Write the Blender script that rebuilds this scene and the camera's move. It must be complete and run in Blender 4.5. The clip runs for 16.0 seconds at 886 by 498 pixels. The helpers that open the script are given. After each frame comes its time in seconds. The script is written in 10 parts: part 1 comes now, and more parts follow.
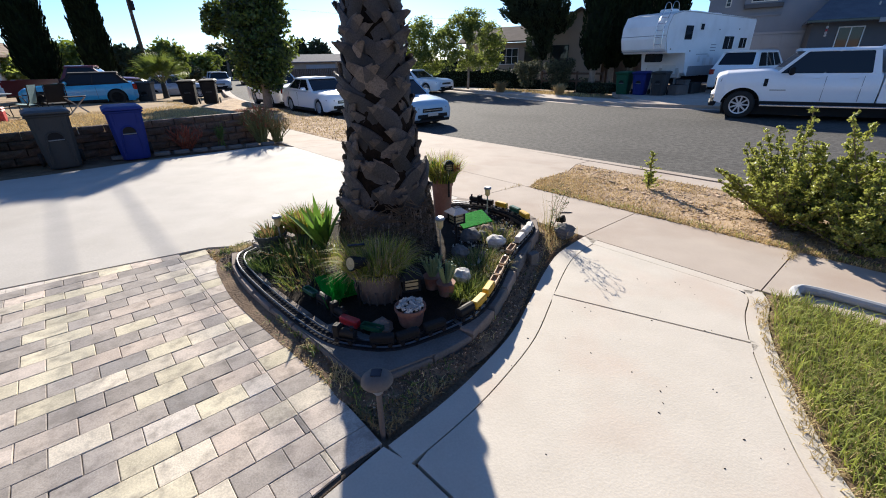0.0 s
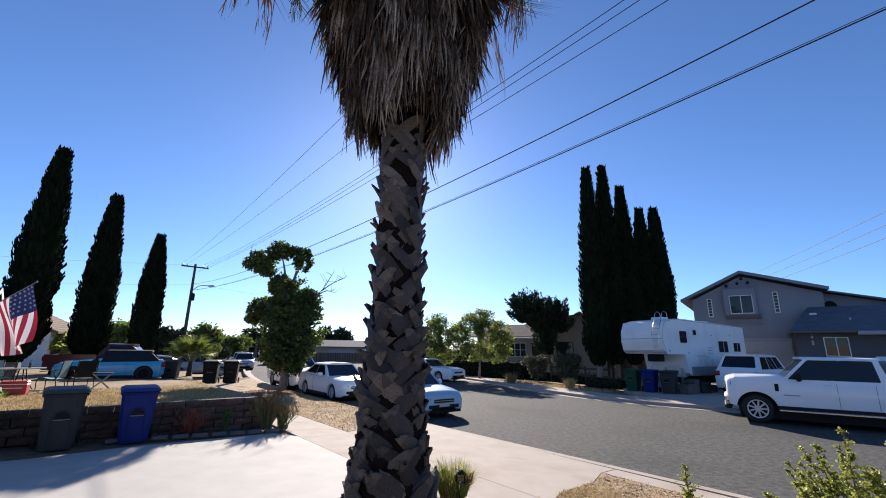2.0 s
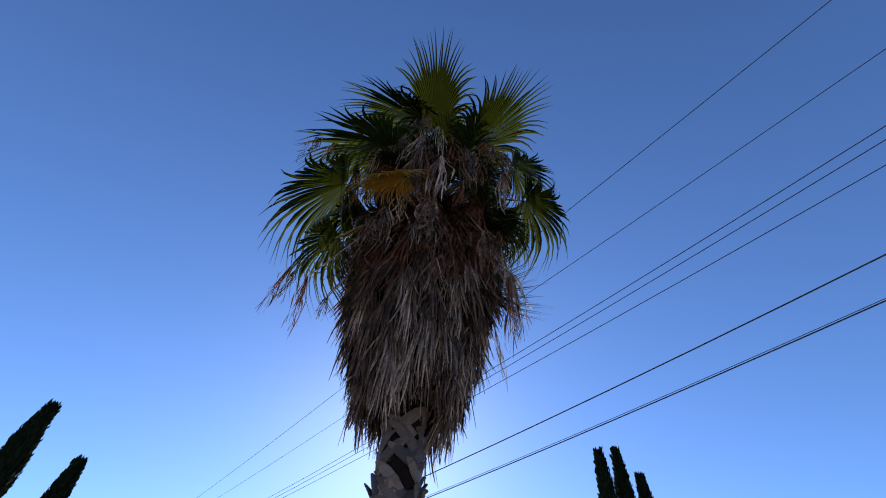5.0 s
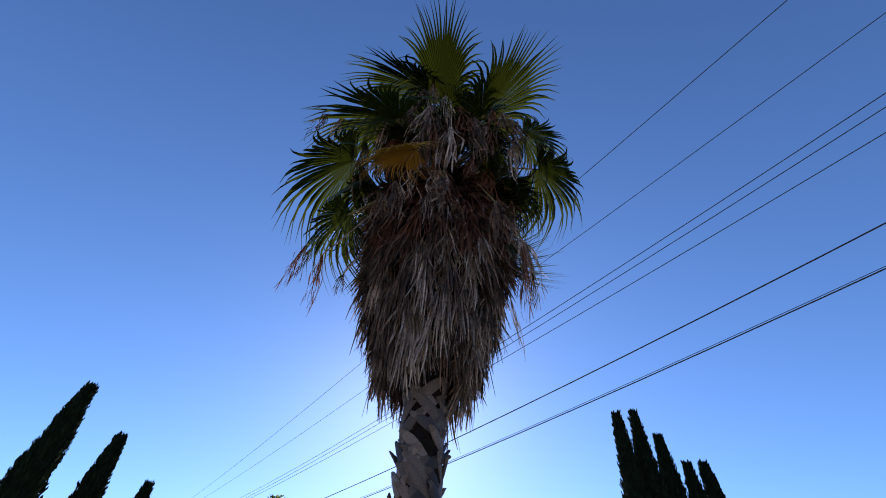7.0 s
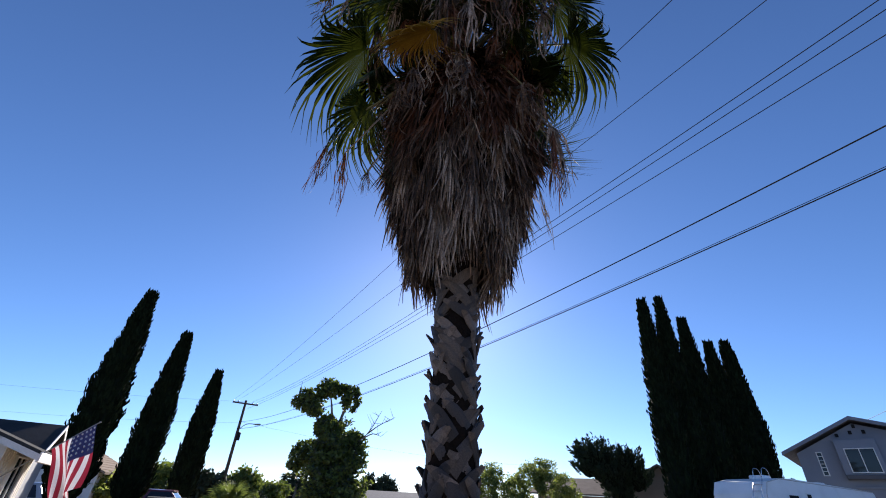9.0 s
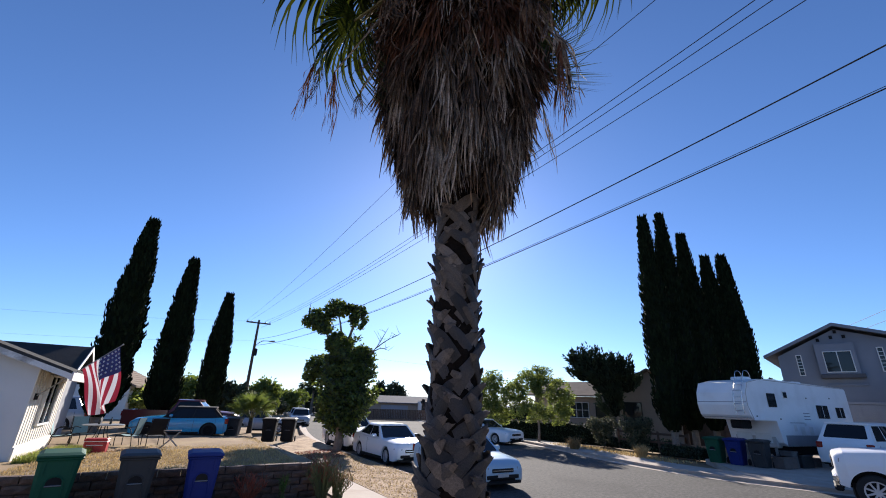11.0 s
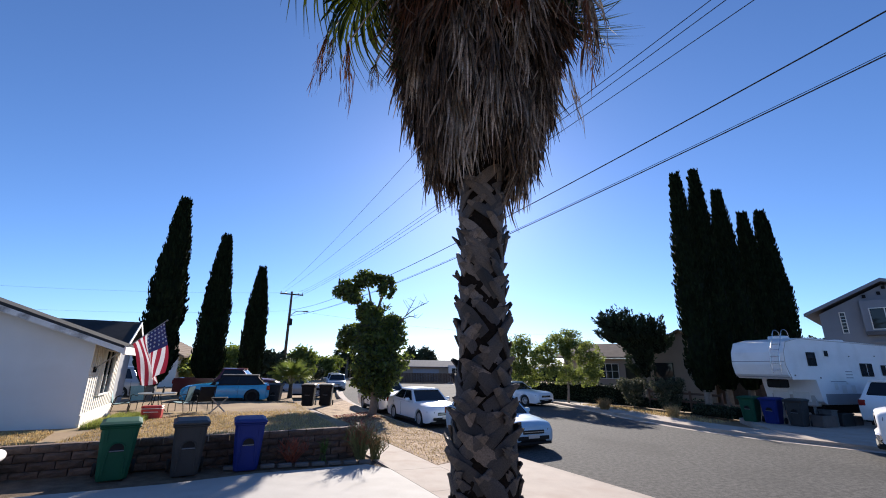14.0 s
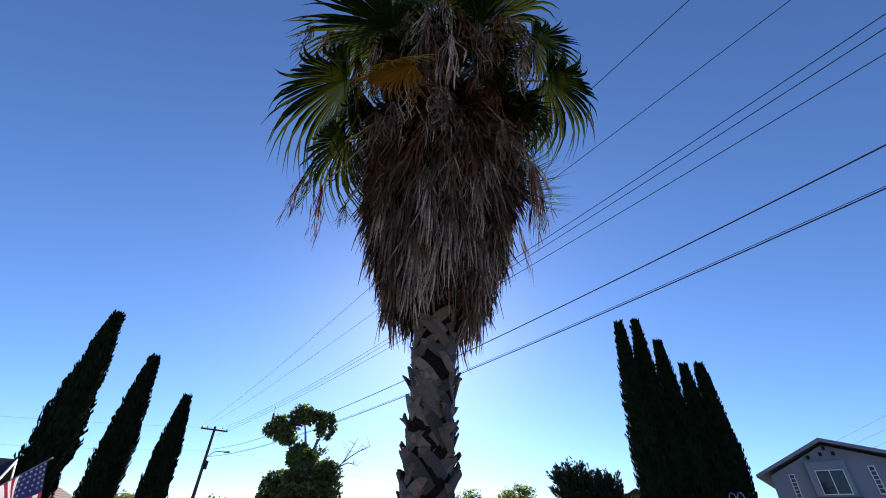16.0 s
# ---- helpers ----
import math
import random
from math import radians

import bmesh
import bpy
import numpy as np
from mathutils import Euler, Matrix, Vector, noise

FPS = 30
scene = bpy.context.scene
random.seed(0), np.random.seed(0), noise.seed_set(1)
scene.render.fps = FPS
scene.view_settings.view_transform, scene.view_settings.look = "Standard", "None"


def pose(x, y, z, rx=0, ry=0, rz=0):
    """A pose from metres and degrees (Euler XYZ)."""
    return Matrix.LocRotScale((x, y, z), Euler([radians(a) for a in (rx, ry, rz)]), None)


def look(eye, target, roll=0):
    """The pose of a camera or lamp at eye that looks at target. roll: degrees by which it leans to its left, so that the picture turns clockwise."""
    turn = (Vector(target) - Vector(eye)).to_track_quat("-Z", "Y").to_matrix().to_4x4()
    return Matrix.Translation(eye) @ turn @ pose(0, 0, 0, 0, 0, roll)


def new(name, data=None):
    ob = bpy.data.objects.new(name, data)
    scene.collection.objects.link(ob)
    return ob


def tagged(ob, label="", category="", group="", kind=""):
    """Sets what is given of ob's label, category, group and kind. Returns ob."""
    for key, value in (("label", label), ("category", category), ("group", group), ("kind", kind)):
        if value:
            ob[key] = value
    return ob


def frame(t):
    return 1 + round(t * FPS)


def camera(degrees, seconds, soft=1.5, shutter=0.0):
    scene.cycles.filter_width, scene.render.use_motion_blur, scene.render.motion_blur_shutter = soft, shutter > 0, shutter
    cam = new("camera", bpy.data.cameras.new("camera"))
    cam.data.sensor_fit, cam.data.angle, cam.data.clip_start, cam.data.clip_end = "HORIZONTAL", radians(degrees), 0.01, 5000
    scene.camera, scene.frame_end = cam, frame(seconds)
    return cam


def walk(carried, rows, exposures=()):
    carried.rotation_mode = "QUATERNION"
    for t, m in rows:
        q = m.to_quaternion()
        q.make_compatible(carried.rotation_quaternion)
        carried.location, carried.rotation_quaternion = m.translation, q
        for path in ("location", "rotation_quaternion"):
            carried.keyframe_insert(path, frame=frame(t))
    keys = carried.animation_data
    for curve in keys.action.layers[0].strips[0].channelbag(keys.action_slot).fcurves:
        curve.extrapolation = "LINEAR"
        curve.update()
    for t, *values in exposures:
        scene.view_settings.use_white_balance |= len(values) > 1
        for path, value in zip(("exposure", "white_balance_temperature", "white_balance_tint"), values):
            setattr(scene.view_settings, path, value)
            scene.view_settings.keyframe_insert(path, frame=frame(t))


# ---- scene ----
cam = camera(93.9, 16.0, soft=1.0)
PATH = [
    (0, (0.001, 0.003, 1.586), (-0.024, 1.825, 0.760), -1.42),
    (0.5, (0.003, -0.018, 1.595), (-0.027, 1.905, 1.048), -1.24),
    (1, (-0.004, -0.027, 1.628), (-0.044, 1.962, 1.417), -0.94),
    (1.5, (-0.004, -0.032, 1.705), (-0.060, 1.962, 1.840), -0.22),
    (2, (-0.015, -0.035, 1.750), (-0.086, 1.907, 2.223), 0.88),
    (2.5, (-0.028, -0.039, 1.822), (-0.110, 1.800, 2.604), 2.20),
    (3, (-0.031, -0.086, 1.870), (-0.121, 1.611, 2.925), 3.37),
    (3.5, (-0.030, -0.158, 1.891), (-0.120, 1.375, 3.172), 4.19),
    (4, (-0.024, -0.206, 1.913), (-0.115, 1.175, 3.356), 4.55),
    (4.2, (-0.025, -0.197, 1.910), (-0.118, 1.135, 3.399), 4.78),
    (6.3, (-0.036, -0.249, 1.927), (-0.162, 1.041, 3.450), 4.07),
    (6.5, (-0.032, -0.237, 1.923), (-0.168, 1.078, 3.424), 4.09),
    (7, (-0.035, -0.206, 1.921), (-0.198, 1.189, 3.345), 3.99),
    (7.5, (-0.039, -0.204, 1.920), (-0.238, 1.278, 3.247), 3.89),
    (8, (-0.048, -0.165, 1.903), (-0.284, 1.394, 3.134), 3.73),
    (8.5, (-0.054, -0.139, 1.893), (-0.325, 1.481, 3.034), 3.58),
    (9, (-0.055, -0.131, 1.888), (-0.352, 1.548, 2.934), 3.22),
    (9.5, (-0.054, -0.107, 1.886), (-0.371, 1.628, 2.828), 3.00),
    (9.7, (-0.057, -0.092, 1.886), (-0.379, 1.664, 2.788), 2.89),
    (11.8, (-0.054, -0.118, 2.035), (-0.364, 1.755, 2.665), 1.35),
    (12, (-0.057, -0.113, 2.041), (-0.383, 1.761, 2.658), 1.25),
    (12.5, (-0.066, -0.090, 2.053), (-0.445, 1.784, 2.640), 1.08),
    (13, (-0.073, -0.078, 2.061), (-0.506, 1.793, 2.619), 0.91),
    (13.5, (-0.069, -0.069, 2.066), (-0.527, 1.801, 2.606), 0.71),
    (14, (-0.057, -0.076, 2.063), (-0.496, 1.798, 2.609), 0.77),
    (14.5, (-0.060, -0.072, 2.062), (-0.447, 1.799, 2.656), 1.03),
    (15, (-0.065, -0.081, 2.064), (-0.382, 1.763, 2.769), 1.47),
    (15.5, (-0.054, -0.121, 2.070), (-0.306, 1.643, 2.978), 1.86),
    (16, (-0.043, -0.151, 2.076), (-0.243, 1.489, 3.202), 2.11),
]
walk(cam, [(t, look(eye, target, roll)) for t, eye, target, roll in PATH],
     exposures=[(0.0, 1.20, 6250, 11), (0.8, 1.16, 6230, 12), (2.0, 1.02, 6150, 15), (3.5, 1.18, 6090, 16), (7.0, 1.27, 6110, 16), (9.5, 0.98, 6080, 16), (12.5, 1.02, 6080, 15), (14.5, 1.04, 6100, 15), (16.0, 1.14, 6080, 16)])

# ---------- light ----------
SUN_EL, SUN_AZ = 24.0, -9.6          # degrees above the horizon; degrees east of +y
world = bpy.data.worlds.new("world")
scene.world = world
world.use_nodes = True
wn = world.node_tree.nodes
sky = wn.new("ShaderNodeTexSky")
sky.sky_type = "NISHITA"
sky.sun_disc = False
sky.sun_elevation = radians(SUN_EL)
sky.sun_rotation = radians(SUN_AZ)
sky.altitude = 1200
sky.air_density, sky.dust_density, sky.ozone_density = 0.95, 0.40, 6.6
wn["Background"].inputs["Strength"].default_value = 0.078
world.node_tree.links.new(sky.outputs[0], wn["Background"].inputs["Color"])
sun = new("sun", bpy.data.lights.new("sun", "SUN"))
sun.data.energy, sun.data.angle, sun.data.color = 5.0, radians(0.6), (1.0, 0.90, 0.74)
SUN_DIR = Vector((math.sin(radians(SUN_AZ)) * math.cos(radians(SUN_EL)), math.cos(radians(SUN_AZ)) * math.cos(radians(SUN_EL)), math.sin(radians(SUN_EL))))
sun.matrix_world = look((0, 0, 30), tuple(Vector((0, 0, 30)) - SUN_DIR))


# ---------- materials ----------
def mat(name, c1, c2=None, rough=0.8, metal=0.0, scale=6.0, fine=60.0, bump=0.15, rand=0.0, island=0.0,
        trans=0.0, coat=0.0, lo=0.35, hi=0.65, dirt=None, dirt_scale=1.2, dirt_amt=0.5, spec=0.5, tcol=None):
    """Procedural surface: two-scale noise between c1 and c2, stains, bump."""
    m = bpy.data.materials.new(name)
    m.use_nodes = True
    nt = m.node_tree
    n, l = nt.nodes, nt.links
    b = n["Principled BSDF"]
    c2 = c2 or tuple(v * 0.82 for v in c1)
    tc = n.new("ShaderNodeTexCoord")
    big = n.new("ShaderNodeTexNoise"); big.inputs["Scale"].default_value = scale; big.inputs["Detail"].default_value = 5
    sml = n.new("ShaderNodeTexNoise"); sml.inputs["Scale"].default_value = fine; sml.inputs["Detail"].default_value = 3
    place = tc.outputs["Object"]
    if rand:                                 # each piece has its own stretch of the grain
        far_ = n.new("ShaderNodeVectorMath"); far_.operation = "MULTIPLY_ADD"
        l.new(n.new("ShaderNodeObjectInfo").outputs["Random"], far_.inputs[0])
        far_.inputs[1].default_value = (61.0, 37.0, 23.0)
        l.new(place, far_.inputs[2])
        place = far_.outputs[0]
    for t in (big, sml):
        l.new(place, t.inputs["Vector"])
    mid = n.new("ShaderNodeMath"); mid.operation = "MULTIPLY_ADD"
    l.new(sml.outputs["Fac"], mid.inputs[0]); mid.inputs[1].default_value = 0.5
    half = n.new("ShaderNodeMath"); half.operation = "MULTIPLY"; half.inputs[1].default_value = 0.5
    l.new(big.outputs["Fac"], half.inputs[0]); l.new(half.outputs[0], mid.inputs[2])
    ramp = n.new("ShaderNodeValToRGB")
    ramp.color_ramp.elements[0].position, ramp.color_ramp.elements[1].position = lo, hi
    ramp.color_ramp.elements[0].color, ramp.color_ramp.elements[1].color = (*c2, 1), (*c1, 1)
    l.new(mid.outputs[0], ramp.inputs[0])
    col = ramp.outputs[0]
    if dirt:
        dn = n.new("ShaderNodeTexNoise"); dn.inputs["Scale"].default_value = dirt_scale; dn.inputs["Detail"].default_value = 6
        l.new(place, dn.inputs["Vector"])
        dr = n.new("ShaderNodeMapRange"); dr.inputs[1].default_value, dr.inputs[2].default_value, dr.inputs[4].default_value = 0.5, 0.72, dirt_amt
        l.new(dn.outputs["Fac"], dr.inputs[0])
        dm = n.new("ShaderNodeMix"); dm.data_type = "RGBA"
        l.new(dr.outputs[0], dm.inputs["Factor"]); l.new(col, dm.inputs["A"]); dm.inputs["B"].default_value = (*dirt, 1)
        col = dm.outputs["Result"]
    if rand or island:
        hs = n.new("ShaderNodeHueSaturation")
        src = n.new("ShaderNodeObjectInfo").outputs["Random"] if rand else n.new("ShaderNodeNewGeometry").outputs["Random Per Island"]
        mr = n.new("ShaderNodeMapRange")
        amt = rand or island
        mr.inputs[3].default_value, mr.inputs[4].default_value = 1 - amt, 1 + amt
        l.new(src, mr.inputs[0]); l.new(mr.outputs[0], hs.inputs["Value"]); l.new(col, hs.inputs["Color"])
        col = hs.outputs[0]
    l.new(col, b.inputs["Base Color"])
    b.inputs["Roughness"].default_value, b.inputs["Metallic"].default_value = rough, metal
    b.inputs["Coat Weight"].default_value, b.inputs["Coat Roughness"].default_value = coat * 0.5, 0.12
    b.inputs["Specular IOR Level"].default_value = spec
    if bump:
        bp = n.new("ShaderNodeBump"); bp.inputs["Strength"].default_value = bump; bp.inputs["Distance"].default_value = 0.02
        l.new(mid.outputs[0], bp.inputs["Height"]); l.new(bp.outputs[0], b.inputs["Normal"])
    if trans:
        tr = n.new("ShaderNodeBsdfTranslucent"); mx = n.new("ShaderNodeMixShader")
        if tcol:
            tr.inputs["Color"].default_value = (*tcol, 1)
        else:
            l.new(col, tr.inputs["Color"])
        mx.inputs[0].default_value = trans
        l.new(b.outputs[0], mx.inputs[1]); l.new(tr.outputs[0], mx.inputs[2])
        l.new(mx.outputs[0], n["Material Output"].inputs["Surface"])
    return m


def glass(name, tint=(0.02, 0.025, 0.03), rough=0.03):
    m = bpy.data.materials.new(name)
    m.use_nodes = True
    b = m.node_tree.nodes["Principled BSDF"]
    b.inputs["Base Color"].default_value = (*tint, 1)
    b.inputs["Roughness"].default_value = rough
    b.inputs["Specular IOR Level"].default_value = 0.35
    return m


M = dict(
    concrete=mat("driveway concrete", (0.446, 0.419, 0.382), (0.359, 0.336, 0.304), 0.85, scale=2.2, fine=80, bump=0.1, dirt=(0.30, 0.27, 0.23), dirt_scale=0.8, dirt_amt=0.5),
    slab=mat("walk concrete", (0.535, 0.49, 0.425), (0.465, 0.425, 0.365), 0.85, scale=4.0, fine=90, bump=0.12, dirt=(0.45, 0.33, 0.26), dirt_scale=1.6, dirt_amt=0.45),
    sidewalk=mat("sidewalk concrete", (0.465, 0.40, 0.34), (0.385, 0.33, 0.28), 0.88, scale=2.5, fine=150, bump=0.1, dirt=(0.31, 0.23, 0.18), dirt_scale=1.1, dirt_amt=0.5, spec=0.15),
    asphalt=mat("asphalt", (0.125, 0.12, 0.113), (0.050, 0.050, 0.049), 0.95, scale=9, fine=40, bump=0.6, lo=0.41, hi=0.6, dirt=(0.035, 0.035, 0.035), dirt_scale=0.35, dirt_amt=0.5, spec=0.15),
    soil=mat("dry soil", (0.24, 0.17, 0.115), (0.10, 0.07, 0.048), 0.95, scale=5, fine=70, bump=0.8, spec=0.15),
    joint=mat("jointing sand", (0.12, 0.095, 0.075), (0.06, 0.048, 0.04), 0.95, scale=14, fine=120, bump=0.6, spec=0.15),
    earth=mat("bare dry earth", (0.33, 0.24, 0.15), (0.22, 0.155, 0.095), 0.95, scale=0.8, fine=14, bump=0.5, dirt=(0.40, 0.31, 0.17), dirt_scale=0.5, dirt_amt=0.6, spec=0.15),
    strip_earth=mat("verge dirt", (0.50, 0.37, 0.25), (0.27, 0.19, 0.12), 0.95, scale=4.5, fine=38, bump=1.0, lo=0.38, hi=0.58, dirt=(0.13, 0.09, 0.06), dirt_scale=2.6, dirt_amt=0.75, spec=0.15),
    straw=mat("dry straw grass", (0.58, 0.44, 0.21), (0.40, 0.28, 0.12), 0.9, scale=4, fine=30, bump=0, island=0.35, trans=0.3),
    chip=mat("wood chips", (0.56, 0.43, 0.31), (0.27, 0.18, 0.12), 0.9, scale=6, fine=50, bump=0.2, island=0.5),
    lawn=mat("patchy lawn blades", (0.34, 0.37, 0.075), (0.21, 0.25, 0.05), 0.8, scale=4, fine=30, bump=0, island=0.45, trans=0.35),
    straw_blade=mat("dry blades", (0.52, 0.42, 0.22), (0.38, 0.29, 0.13), 0.9, scale=4, fine=30, bump=0, island=0.35, trans=0.3),
    bark=mat("palm boot", (0.062, 0.056, 0.055), (0.014, 0.0125, 0.013), 0.62, scale=22, fine=110, bump=0.7, rand=0.6, lo=0.34, hi=0.68),
    bark_pale=mat("weathered pale boot", (0.195, 0.158, 0.130), (0.050, 0.040, 0.034), 0.6, scale=20, fine=110, bump=0.7, rand=0.55, lo=0.34, hi=0.66),
    barktip=mat("frayed boot end", (0.15, 0.125, 0.11), (0.06, 0.05, 0.044), 0.9, scale=14, fine=70, bump=0.9, rand=0.3),
    rootfibre=mat("root fibre", (0.20, 0.165, 0.14), (0.10, 0.08, 0.065), 0.9, scale=12, fine=60, bump=0.0, island=0.5),
    # near-black so that gaps between boots and dead fronds read as shade
    core_shade=mat("palm core shade", (0.016, 0.012, 0.010), (0.006, 0.005, 0.004), 1.0, scale=12, fine=60, bump=1.0, spec=0.05),
    fibre=mat("palm root fibre", (0.12, 0.09, 0.065), (0.05, 0.038, 0.028), 0.95, scale=8, fine=90, bump=1.0, island=0.3),
    deadfrond=mat("dead frond", (0.135, 0.090, 0.062), (0.028, 0.019, 0.013), 0.85, scale=5, fine=40, bump=0, island=0.85, trans=0.08, lo=0.4, hi=0.6),
    deadpale=mat("bleached dead frond", (0.35, 0.295, 0.24), (0.15, 0.115, 0.09), 0.85, scale=5, fine=40, bump=0, island=0.5, trans=0.08, lo=0.4, hi=0.6),
    deadrust=mat("rusty dead frond", (0.15, 0.060, 0.027), (0.055, 0.023, 0.012), 0.85, scale=3, fine=30, bump=0, island=0.4, trans=0.18),
    frond=mat("green fan frond", (0.024, 0.046, 0.011), (0.011, 0.023, 0.006), 0.42, scale=3, fine=30, bump=0, island=0.35, trans=0.15, spec=0.3, tcol=(0.085, 0.105, 0.010)),
    frond_yellow=mat("yellowing fan frond", (0.42, 0.27, 0.03), (0.28, 0.16, 0.02), 0.6, scale=3, fine=30, bump=0, island=0.2, trans=0.45),
    petiole=mat("petiole", (0.22, 0.20, 0.07), (0.14, 0.11, 0.05), 0.6, scale=5, fine=40, bump=0.1),
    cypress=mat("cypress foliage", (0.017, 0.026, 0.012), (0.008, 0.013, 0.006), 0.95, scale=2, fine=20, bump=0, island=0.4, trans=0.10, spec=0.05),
    # shade deep in the foliage, put into the colour
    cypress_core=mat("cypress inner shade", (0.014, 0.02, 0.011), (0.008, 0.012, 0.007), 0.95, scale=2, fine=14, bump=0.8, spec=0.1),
    leaf=mat("tree leaf", (0.095, 0.135, 0.03), (0.05, 0.08, 0.018), 0.6, scale=2, fine=20, bump=0, island=0.4, trans=0.35, tcol=(0.17, 0.22, 0.03)),
    leaf_light=mat("light tree leaf", (0.17, 0.20, 0.06), (0.10, 0.125, 0.035), 0.6, scale=2, fine=20, bump=0, island=0.4, trans=0.45, tcol=(0.32, 0.38, 0.08)),
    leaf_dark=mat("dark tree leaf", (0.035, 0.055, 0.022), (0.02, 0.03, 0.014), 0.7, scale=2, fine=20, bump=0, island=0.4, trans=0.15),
    olive=mat("olive grey leaf", (0.16, 0.16, 0.09), (0.09, 0.09, 0.05), 0.8, scale=2, fine=20, bump=0, island=0.4, trans=0.25),
    jade=mat("jade leaf", (0.38, 0.40, 0.09), (0.24, 0.27, 0.055), 0.45, scale=6, fine=40, bump=0, island=0.35, trans=0.45),
    ornament=mat("ornamental grass", (0.40, 0.27, 0.12), (0.26, 0.16, 0.07), 0.85, scale=4, fine=30, bump=0, island=0.3, trans=0.3),
    firestick=mat("firestick stems", (0.16, 0.17, 0.06), (0.10, 0.11, 0.04), 0.7, scale=4, fine=30, bump=0, island=0.3, trans=0.1),
    firered=mat("red stem tips", (0.33, 0.09, 0.05), (0.22, 0.06, 0.035), 0.7, scale=4, fine=30, bump=0, island=0.3, trans=0.2),
    twig=mat("bare twig", (0.20, 0.16, 0.12), (0.12, 0.09, 0.07), 0.9, scale=4, fine=30, bump=0.1),
    wood=mat("tree bark", (0.27, 0.23, 0.19), (0.14, 0.115, 0.09), 0.95, scale=5, fine=40, bump=0.8),
    stucco_white=mat("white stucco", (0.72, 0.72, 0.70), (0.64, 0.64, 0.62), 0.9, scale=1.5, fine=90, bump=0.3, dirt=(0.5, 0.47, 0.42), dirt_scale=0.8, dirt_amt=0.3),
    siding=mat("cream board siding", (0.80, 0.76, 0.67), (0.72, 0.68, 0.60), 0.7, scale=2, fine=60, bump=0.1),
    trimwhite=mat("white trim paint", (0.78, 0.77, 0.74), (0.68, 0.67, 0.64), 0.6, scale=3, fine=50, bump=0.08),
    peeling=mat("peeling white paint", (0.74, 0.73, 0.70), (0.62, 0.61, 0.58), 0.8, scale=3, fine=50, bump=0.3, dirt=(0.10, 0.08, 0.065), dirt_scale=3.2, dirt_amt=0.9),
    stucco_grey=mat("grey stucco", (0.240, 0.262, 0.305), (0.200, 0.218, 0.256), 0.9, scale=1.0, fine=60, bump=0.3),
    stucco_dark=mat("dark taupe stucco", (0.105, 0.107, 0.117), (0.078, 0.080, 0.088), 0.9, scale=1.0, fine=60, bump=0.3),
    stucco_beige=mat("beige stucco", (0.40, 0.31, 0.24), (0.33, 0.26, 0.20), 0.9, scale=1.0, fine=60, bump=0.3),
    shingle=mat("grey shingle", (0.15, 0.16, 0.185), (0.10, 0.107, 0.125), 0.9, scale=2, fine=25, bump=0.5, island=0.12, spec=0.1),
    shingle_dark=mat("dark shingle", (0.055, 0.055, 0.055), (0.035, 0.035, 0.035), 0.9, scale=2, fine=25, bump=0.5, island=0.12, spec=0.1),
    shingle_brown=mat("brown shingle", (0.26, 0.20, 0.15), (0.19, 0.145, 0.11), 0.9, scale=2, fine=25, bump=0.5, island=0.12, spec=0.1),
    block=mat("retaining wall block", (0.15, 0.10, 0.075), (0.07, 0.046, 0.036), 0.95, scale=9, fine=60, bump=1.0, rand=0.25),
    edge_block=mat("planter edging block", (0.24, 0.195, 0.165), (0.16, 0.13, 0.11), 0.92, scale=7, fine=70, bump=0.4, rand=0.12),
    edge_grey=mat("grey cap stone", (0.14, 0.135, 0.132), (0.09, 0.087, 0.084), 0.92, scale=7, fine=70, bump=0.4),
    window=glass("window glass"),
    carglass=glass("car glass", (0.010, 0.012, 0.016), 0.02),
    young_frond=mat("young palm frond", (0.20, 0.25, 0.05), (0.12, 0.16, 0.03), 0.5, scale=3, fine=30, bump=0, island=0.3, trans=0.45),
    rubber=mat("tyre rubber", (0.02, 0.02, 0.02), (0.013, 0.013, 0.013), 0.85, scale=20, fine=90, bump=0.1),
    black=mat("black plastic", (0.014, 0.014, 0.015), (0.009, 0.009, 0.010), 0.65, scale=8, fine=60, bump=0.04, spec=0.2),
    rail=mat("dark rail steel", (0.16, 0.165, 0.175), (0.10, 0.10, 0.11), 0.28, 0.9, scale=9, fine=60, bump=0.03),
    sleeper=mat("dusty track base", (0.040, 0.040, 0.042), (0.022, 0.022, 0.024), 0.95, scale=9, fine=60, bump=0.1, spec=0.04),
    dome_grey=mat("dusty grey plastic", (0.125, 0.115, 0.11), (0.095, 0.087, 0.083), 0.6, scale=9, fine=60, bump=0.03, spec=0.3),
    chrome=mat("bright metal", (0.65, 0.65, 0.66), (0.55, 0.55, 0.56), 0.25, 1.0, scale=8, fine=60, bump=0.0),
    alloy=mat("alloy wheel", (0.62, 0.62, 0.63), (0.52, 0.52, 0.53), 0.35, 0.35, scale=8, fine=60, bump=0.0),
    galv=mat("galvanised steel", (0.36, 0.37, 0.38), (0.28, 0.285, 0.29), 0.5, 0.8, scale=8, fine=60, bump=0.05),
    white_paint=mat("white car paint", (0.88, 0.88, 0.89), (0.85, 0.85, 0.86), 0.3, scale=1, fine=20, bump=0.0, coat=0.8),
    blue_pale=mat("pale blue car paint", (0.36, 0.50, 0.62), (0.33, 0.47, 0.59), 0.3, scale=1, fine=20, bump=0.0, coat=0.8),
    blue_bright=mat("bright blue car paint", (0.05, 0.36, 0.62), (0.04, 0.33, 0.58), 0.2, scale=1, fine=20, bump=0.0, coat=1.0),
